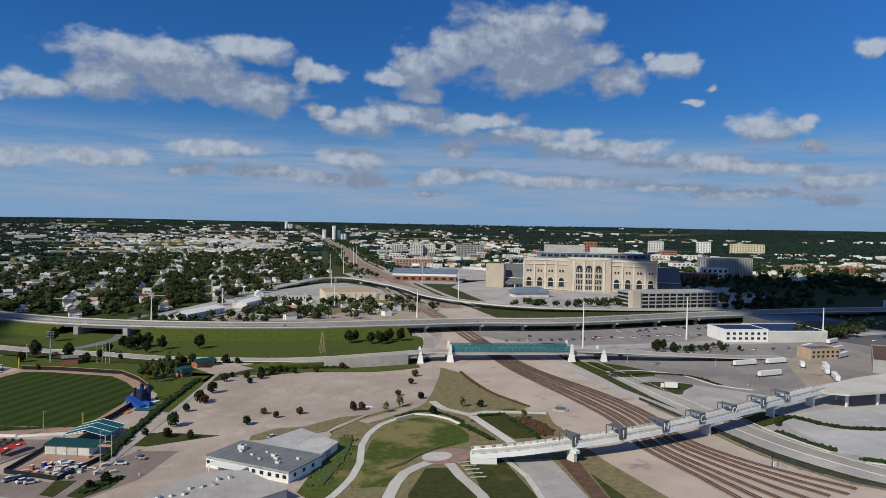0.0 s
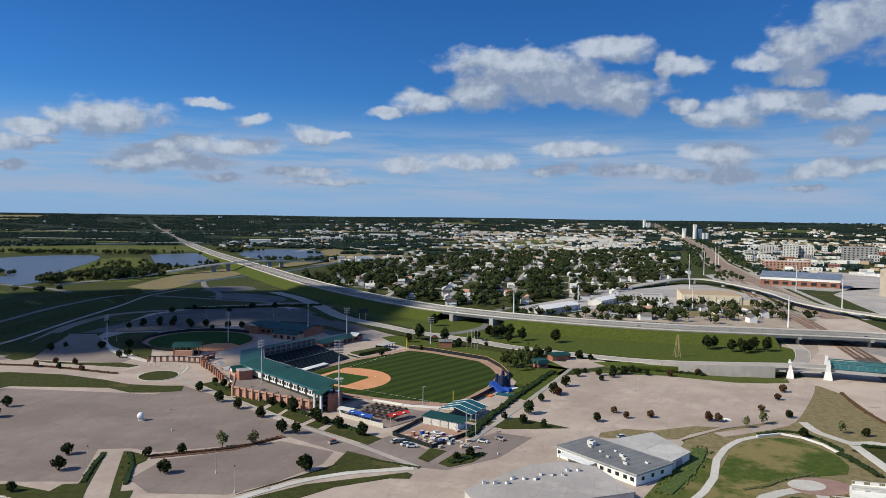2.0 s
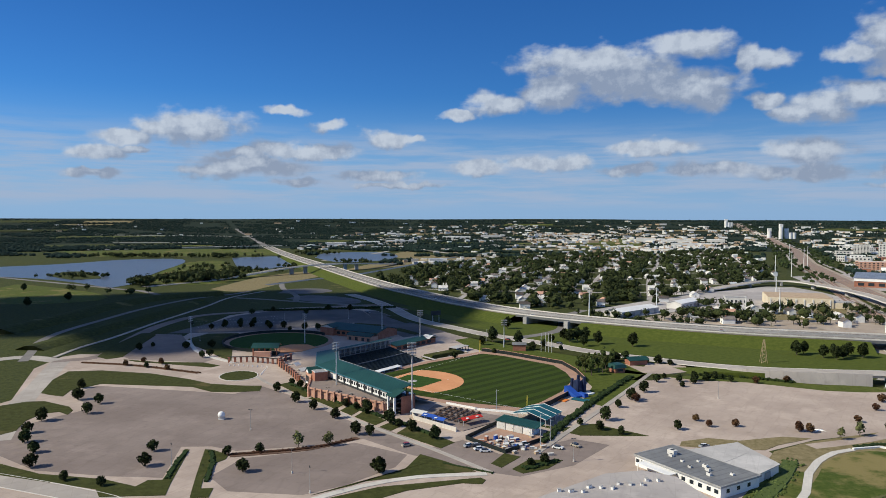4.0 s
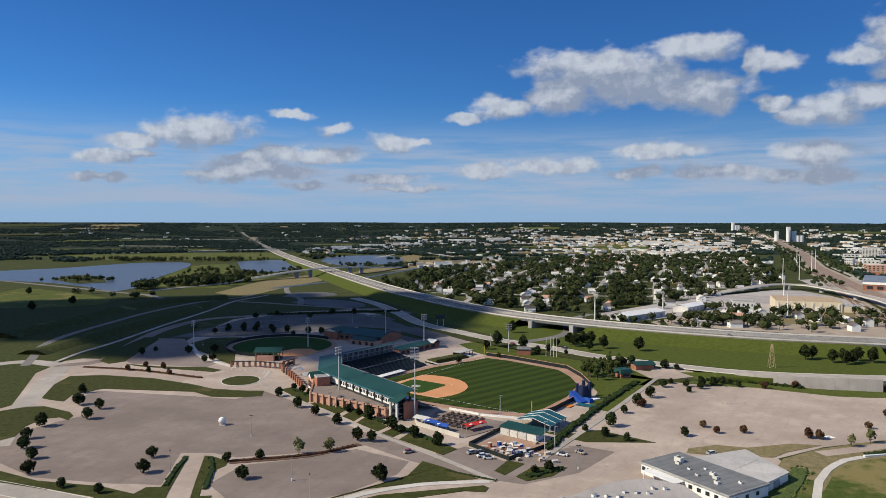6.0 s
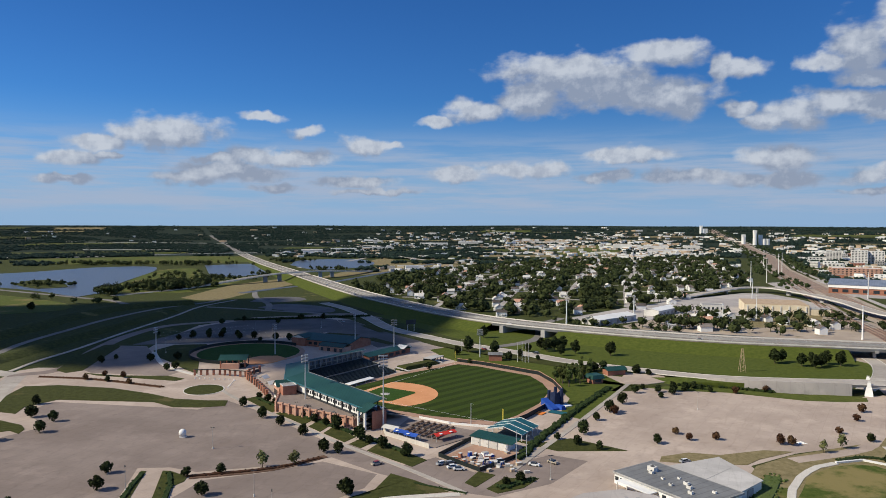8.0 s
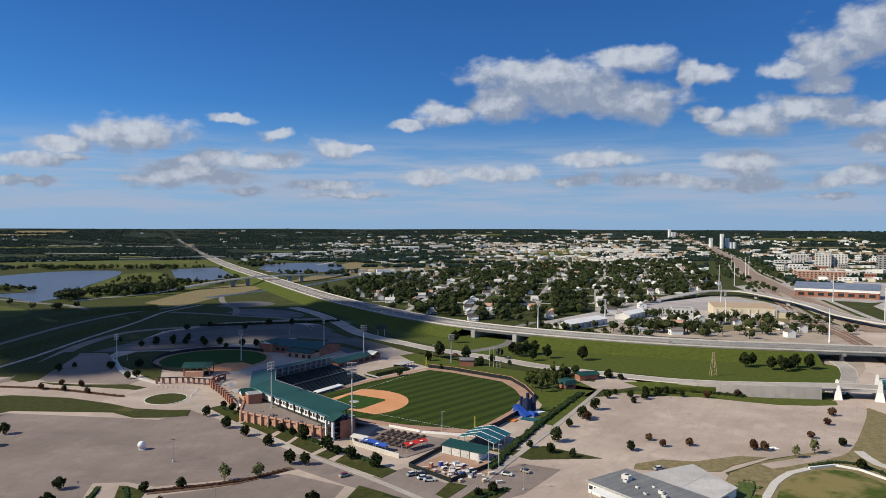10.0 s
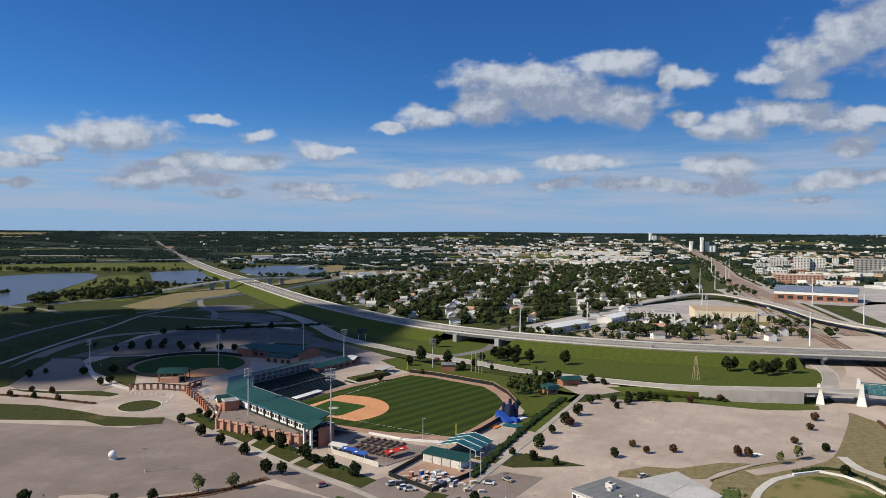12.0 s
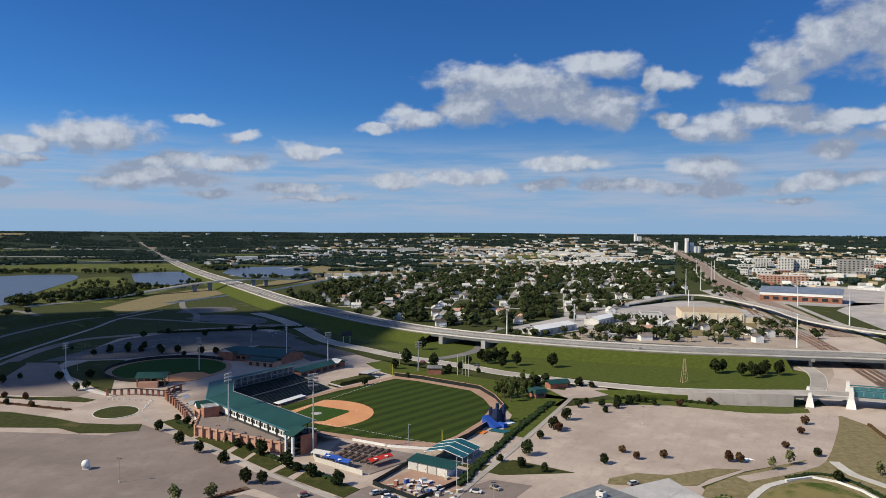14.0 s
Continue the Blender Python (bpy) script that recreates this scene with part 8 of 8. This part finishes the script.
GROVES_EAST = ((-700, 1520, 90, 40, 60, 10), (-560, 1700, 80, 40, 50, 10), (210, 740, 60, 30, 12, 9), (240, 690, 60, 30, 16, 11), (165, 640, 40, 26, 16, 12), (230, 620, 50, 20, 13, 11), (120, 600, 40, 12, 16, 8), (300, 640, 24, 30, 16, 8), (330, 700, 20, 60, 20, 8), (180, 630, 60, 12, 12, 11), (80, 640, 40, 14, 16, 8), (540, 600, 70, 16, 34, 9), (460, 640, 30, 26, 16, 8), (720, 520, 60, 24, 30, 10), (543, 352, 12, 5, 8, 12), (578, 344, 22, 6, 14, 11), (640, 360, 40, 14, 16, 9), (420, 346, 30, 5, 12, 5))
for cx, cy, rx, ry, n, h in GROVES_WEST + GROVES_EAST:
    for _ in range(n):
        gx, gy = cx + r5.gauss(0, 0.55) * rx, cy + r5.gauss(0, 0.55) * ry
        if min(math.dist((gx, gy), p[:2]) for p in hw) > 30:
            groves.append((gx, gy, h * r5.uniform(0.6, 1.15), h * r5.uniform(0.28, 0.48)))
wood("grove_trees", groves, M["woods"], "loose groves of broadleaf trees by water and roads", 50, 10)
# scrub and trees in rows along the rail line
rail_trees = []
for k, (x, y, z) in enumerate(line_path(0)):
    for side, n in ((-1, 5), (1, 4)):
        for _ in range(n):
            o = side * r5.uniform(20, 27) if r5.random() < 0.35 else side * r5.uniform(34, 62)
            if noise.noise(Vector((k * 0.23, side * 4.0, 6))) > -0.25 and y > 1020:
                rail_trees.append((x + o + r5.uniform(-3, 3), y + r5.uniform(-20, 20), r5.uniform(4, 9), r5.uniform(2.4, 5.0)))
wood("rail_side_trees", rail_trees, M["woods"], "dark trees and scrub lining the rail corridor", 14, 12)
# campus trees east of the stadium
camp = []
for _ in range(900):
    x, y = r5.uniform(680, 1500), r5.uniform(480, 1300)
    if y < 0.62 * x + 330 and y > 0.22 * x + 330 and noise.noise(Vector((x / 90, y / 90, 9))) > -0.25:
        camp.append((x, y, r5.uniform(9, 15), r5.uniform(4, 6.5)))
wood("campus_trees", camp, M["woods"], "tall dark campus trees beside the stadium", 34, 11)
# town buildings scattered through the distance
r6 = random.Random(101)
TOWN = []
for _ in range(5200):
    a, d = radians(r6.uniform(-36, 68)), 1350 + 2900 * r6.random()
    x, y = d * math.sin(a), d * math.cos(a)
    if inside(x, y, HOOD) or (x < -250 and d < 2150) or (x > 330 and abs(x - (y * 0.32 + 80)) < 70):
        continue
    dens = noise.noise(Vector((x / 500, y / 300, 2))) + (0.35 if -12 < math.degrees(a) < 24 else 0.0) + (0.35 if math.degrees(a) > 30 and d < 2400 else 0.0) - (0.35 if math.degrees(a) < -16 else 0.0)
    if dens > 0.12 + 0.25 * r6.random():
        TOWN.append((x, y))

for lo, hi, d0, d1, n in ((0.0, 15.0, 2500, 3500, 280), (-18.5, -10.0, 1990, 2400, 110), (5.0, 17.0, 1950, 2400, 60), (20.0, 34.0, 2300, 3200, 160), (9.0, 16.0, 1900, 2600, 90), (18.5, 30.0, 1500, 2300, 150), (34.0, 62.0, 1350, 2400, 260), (-38.0, 46.0, 3300, 4700, 200)):
    for _ in range(n):
        a, d = radians(r6.uniform(lo, hi)), r6.uniform(d0, d1)
        x, y = d * math.sin(a), d * math.cos(a)
        if x < 330 or abs(x - (y * 0.32 + 80)) > 70:
            TOWN.append((x, y))

def town_size(x, y):
    sx, sy, h = r6.uniform(7, 17), r6.uniform(7, 12), r6.uniform(3.0, 5.5)
    if r6.random() > 0.87:
        sx, h = sx * 2, h * 1.3
    k = 1.0 if math.hypot(x, y) < 2500 else 1.35
    return sx * k, sy * k, h * k


TONES = (("white", "paleroof"), ("white", "white"), ("white", "paleroof"), ("offwhite", "paleroof"), ("offwhite", "white"), ("tan", "paleroof"), ("grey", "paleroof"), ("brick", "grey"), ("cream", "paleroof"))
TOWN.sort(key=lambda p: math.hypot(*p))
for x, y in TOWN[:150]:
    sx, sy, h = town_size(x, y)
    wall, roof = r6.choice(TONES)
    block(x, y, sx, sy, h, -math.degrees(math.atan2(x, y)) + r6.uniform(-25, 25), wall, roof, "distant low town building among trees", 0, 0, group="town buildings", parapet=0)
for tone in ("white", "offwhite", "tan"):
    s = Shape()
    for x, y in TOWN[150:5400]:
        if r6.random() < (0.34 if x > -100 else 0.20):
            sx, sy, h = town_size(x, y)
            s.box(x, y, rise(x, y) - 1, sx, sy, h + 1, -math.degrees(math.atan2(x, y)) + r6.uniform(-30, 30))
    whole("far_town", s, M[tone], "far pale roofs of the outlying town", "town", kind="stuff")
# open fields, country roads and woodland out to the horizon
def draped(pts, step=40.0, lift=0.7):
    """An outline filled with small squares that lie on the land."""
    s = Shape()
    xs, ys = [p[0] for p in pts], [p[1] for p in pts]
    for i in range(int((max(xs) - min(xs)) / step) + 1):
        for j in range(int((max(ys) - min(ys)) / step) + 1):
            x, y = min(xs) + i * step, min(ys) + j * step
            if inside(x + step / 2, y + step / 2, pts):
                s.add([(u, v, rise(u, v) + lift) for u, v in ((x, y), (x + step, y), (x + step, y + step), (x, y + step))], [(0, 1, 2, 3)])
    return s


OPEN = [([(171, 2150), (344, 2184), (400, 2500), (470, 3040), (330, 3040), (200, 2670)], "park"), ([(-70, 1990), (150, 2010), (165, 2120), (-60, 2100)], "dry"), ([(-40, 2320), (170, 2360), (190, 2560), (-30, 2500)], "land")]
OPEN += [([(-1500, 1960), (-1080, 2060), (-960, 2130), (-1000, 2190), (-1500, 2060)], "park"), ([(-520, 2230), (-250, 2260), (-240, 2340), (-520, 2320)], "land")]
r8 = random.Random(55)
for _ in range(46):
    a, d = radians(r8.uniform(-40, 46)), r8.uniform(2450, 4700)
    x, y, w, deep = d * math.sin(a), d * math.cos(a), r8.uniform(110, 330), r8.uniform(30, 70) * d / 2600
    if abs(x - (y * 0.32 + 80)) > w + 80 and abs(x - (-690 - (y - 1874) * 0.50)) > w + 60:
        c, q = math.cos(a), math.sin(a)
        OPEN.append(([(x + u * c + v * q, y - u * q + v * c) for u, v in ((-w, -deep), (w * 0.8, -deep * 0.7), (w, deep), (-w * 0.9, deep * 0.8))], r8.choice(("dry", "park", "land"))))
for pts, mat in OPEN:
    whole("field", draped(pts, 20.0 if pts[0][1] < 2300 else 30.0), M[mat], "open grass field among distant woods", "field", "distant fields", "structure")
COUNTRY = [[(-1700, 1740), (-1400, 1770), (-1150, 1842), (-1010, 2010), (-889, 2115), (-760, 2190), (-537, 2280), (-250, 2300), (60, 2290)], [(-1500, 2350), (-1150, 2380), (-700, 2450), (-300, 2440)], [(-1900, 2900), (-1200, 2960), (-600, 2900), (200, 2840)]]
for pts in COUNTRY:
    road("country_road", [(x, y, rise(x, y) + 1.2) for x, y in pts], 9.0, M["walk"], "pale country road between distant woods", 0.1, step=40, thick=2.0)
far = []
BUILT = {(int(a // 30), int(b // 44)) for a, b in TOWN}
CLEAR = [p for p, _ in OPEN]
BOUNDS = [(min(x for x, _ in p), max(x for x, _ in p), min(y for _, y in p), max(y for _, y in p)) for p in CLEAR]
MEADOW = [(-1260, 1730), (-1117, 1820), (-985, 1910), (-740, 1950), (-600, 1690), (-640, 1640), (-720, 1570), (-936, 1490), (-1100, 1550)]
for _ in range(130000):
    a, q = radians(r5.uniform(-46, 74)), r5.random()
    d = 1300 + 3500 * q ** 0.8
    x, y = d * math.sin(a), d * math.cos(a)
    if d < 1960 and inside(x, y, [(-2000, 900), (-400, 1200), (-330, 1900), (-600, 2000), (-2000, 1900)]) and d < 1900 and noise.noise(Vector((x / 200, y / 200, 1))) < 0.15:
        continue
    if inside(x, y, HOOD) or (x > 330 and abs(x - (y * 0.32 + 80)) < 68 and y < 3300):
        continue
    if abs(x - (-690 - (y - 1874) * 0.50)) < (45 if y < 2250 else 17) or (-1000 < x < -300 and y < 1620):
        continue
    if (int(x // 30), int(y // 44)) in BUILT or inside(x, y, MEADOW) or any(b[0] < x < b[1] and b[2] < y < b[3] and inside(x, y, p) for p, b in zip(CLEAR, BOUNDS)):
        continue
    if any(abs(y - (y0 + (y1 - y0) * (x - x0) / (x1 - x0))) < 24 for r in COUNTRY for (x0, y0), (x1, y1) in zip(r, r[1:]) if x0 <= x < x1):
        continue
    open_land = noise.noise(Vector((x / 520, y / 190, 5))) + 0.5 * noise.noise(Vector((x / 160, y / 80, 8)))
    if open_land < (-0.20 if d > 2300 else 0.0):
        continue
    far.append((x, y, r5.uniform(5, 9), r5.uniform(4, 7.5)))
near_belt = [p for p in far if math.hypot(p[0], p[1]) < 2300][:9000]
far_belt = [p for p in far if math.hypot(p[0], p[1]) >= 2300][:38000]
# both far belts carry the haze tint in their leaf colour
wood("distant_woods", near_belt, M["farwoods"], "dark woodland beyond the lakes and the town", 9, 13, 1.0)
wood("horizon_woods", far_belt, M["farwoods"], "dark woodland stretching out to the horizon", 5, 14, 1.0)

# downtown edge east of the stadium
for i in range(70):
    x, y = r6.uniform(820, 1700), r6.uniform(430, 1700)
    if not (0.75 < x / y < 3.2) or (y < 0.62 * x + 330 and r6.random() < 0.75):
        continue
    wall, roof = r6.choice((("white", "paleroof"), ("offwhite", "grey"), ("brick", "grey"), ("grey", "paleroof"), ("brickpale", "grey"), ("tan", "grey")))
    block(x, y, r6.uniform(22, 56), r6.uniform(18, 36), r6.uniform(8, 20), r6.uniform(-40, -10), wall, roof, "mid-rise town block near the campus", 2, 5, group="campus blocks", parapet=0.6, sides=(0,))
for i in range(46):
    x, y = r6.uniform(640, 1300), r6.uniform(1180, 2300)
    if abs(x - (y * 0.32 + 80)) < 60 or x < y * 0.36 + 60:
        continue
    wall, roof = r6.choice((("white", "paleroof"), ("offwhite", "paleroof"), ("offwhite", "white"), ("brick", "paleroof"), ("grey", "paleroof")))
    block(x, y, r6.uniform(14, 36), r6.uniform(12, 26), r6.uniform(6, 15), r6.uniform(-35, -10), wall, roof, "mid-rise town block beyond the rails", 2, 4, group="rail side blocks", parapet=0.6, sides=(0,))
# large far sheds and grain elevators
for x, y, sx, h, roof in ((560, 2650, 90, 13, "white"), (690, 2660, 60, 14, "white"), (450, 2725, 70, 18, "tan"), (520, 2400, 80, 9, "paleroof"), (600, 2420, 70, 9, "paleroof"), (200, 3200, 160, 9, "tan"), (-300, 3000, 120, 9, "white"), (-150, 3150, 110, 9, "white"), (-460, 2560, 110, 8, "paleroof"), (-560, 2420, 90, 8, "white"), (-640, 2300, 70, 7, "offwhite")):
    block(x, y, sx, 40, h, -math.degrees(math.atan2(x, y)), "offwhite", roof, "broad pale industrial shed in the distance", 0, 0, group="industrial sheds", parapet=0)
for x, y, n, h in ((1063, 3070, 1, 52), (1020, 3080, 1, 34), (1104, 3080, 3, 32), (1120, 4050, 3, 36)):
    z = rise(x, y)
    el_ = thing("grain_elevator", pose(x, y, z - 2), "white concrete grain elevator with silos", "grain elevator", "grain elevators")
    for i in range(n):
        part("silo", Shape().cone((i - n / 2) * 15, 0, 0, 8.5, 8.5, h * (0.85 if i else 1.0), 12), M["white"], el_)
    part("head_house", Shape().box(-n * 7.5, 0, h, 14, 12, 12), M["white"], el_)


# clouds over the town, behind the camera and to its side; they shade parts of the ground
def cumulus(x, y, size, seed, label, flat=0.35):
    rr = random.Random(seed)
    s = Shape()
    for _ in range(170):
        a, d = rr.random() * 6.28, size * rr.random() ** 0.6
        s.add(*lump(d * math.cos(a), d * 0.85 * math.sin(a), rr.uniform(0, 0.25) * size, size * rr.uniform(0.12, 0.26), rr))
    k = 1500 / SUN_FROM.z
    ob = whole("cloud", s, M["cloud"], label, "cloud", "cumulus clouds", m=pose(x + SUN_FROM.x * k, y + SUN_FROM.y * k, 1500, 0, 0, 20), smooth=True)
    return ob


cumulus(-330, 665, 165, 3, "broken white cumulus cloud drifting overhead")
cumulus(-505, 590, 160, 6, "long white cumulus bank drifting overhead")
for x, y, size, seed in ((-196, 492, 58, 7), (-272, 452, 46, 8), (-132, 530, 48, 9), (-160, 645, 80, 10), (-132, 452, 36, 11), (-108, 402, 22, 12), (-318, 512, 52, 13), (-122, 690, 54, 14), (-96, 600, 38, 15), (-84, 500, 24, 16), (-70, 660, 42, 17), (-150, 765, 48, 18)):
    cumulus(x, y, size, seed, "small white cumulus puff drifting overhead")
cumulus(735, 450, 135, 5, "white cumulus cloud over the east side")
cumulus(960, 650, 240, 4, "broad white cumulus cloud over the campus")
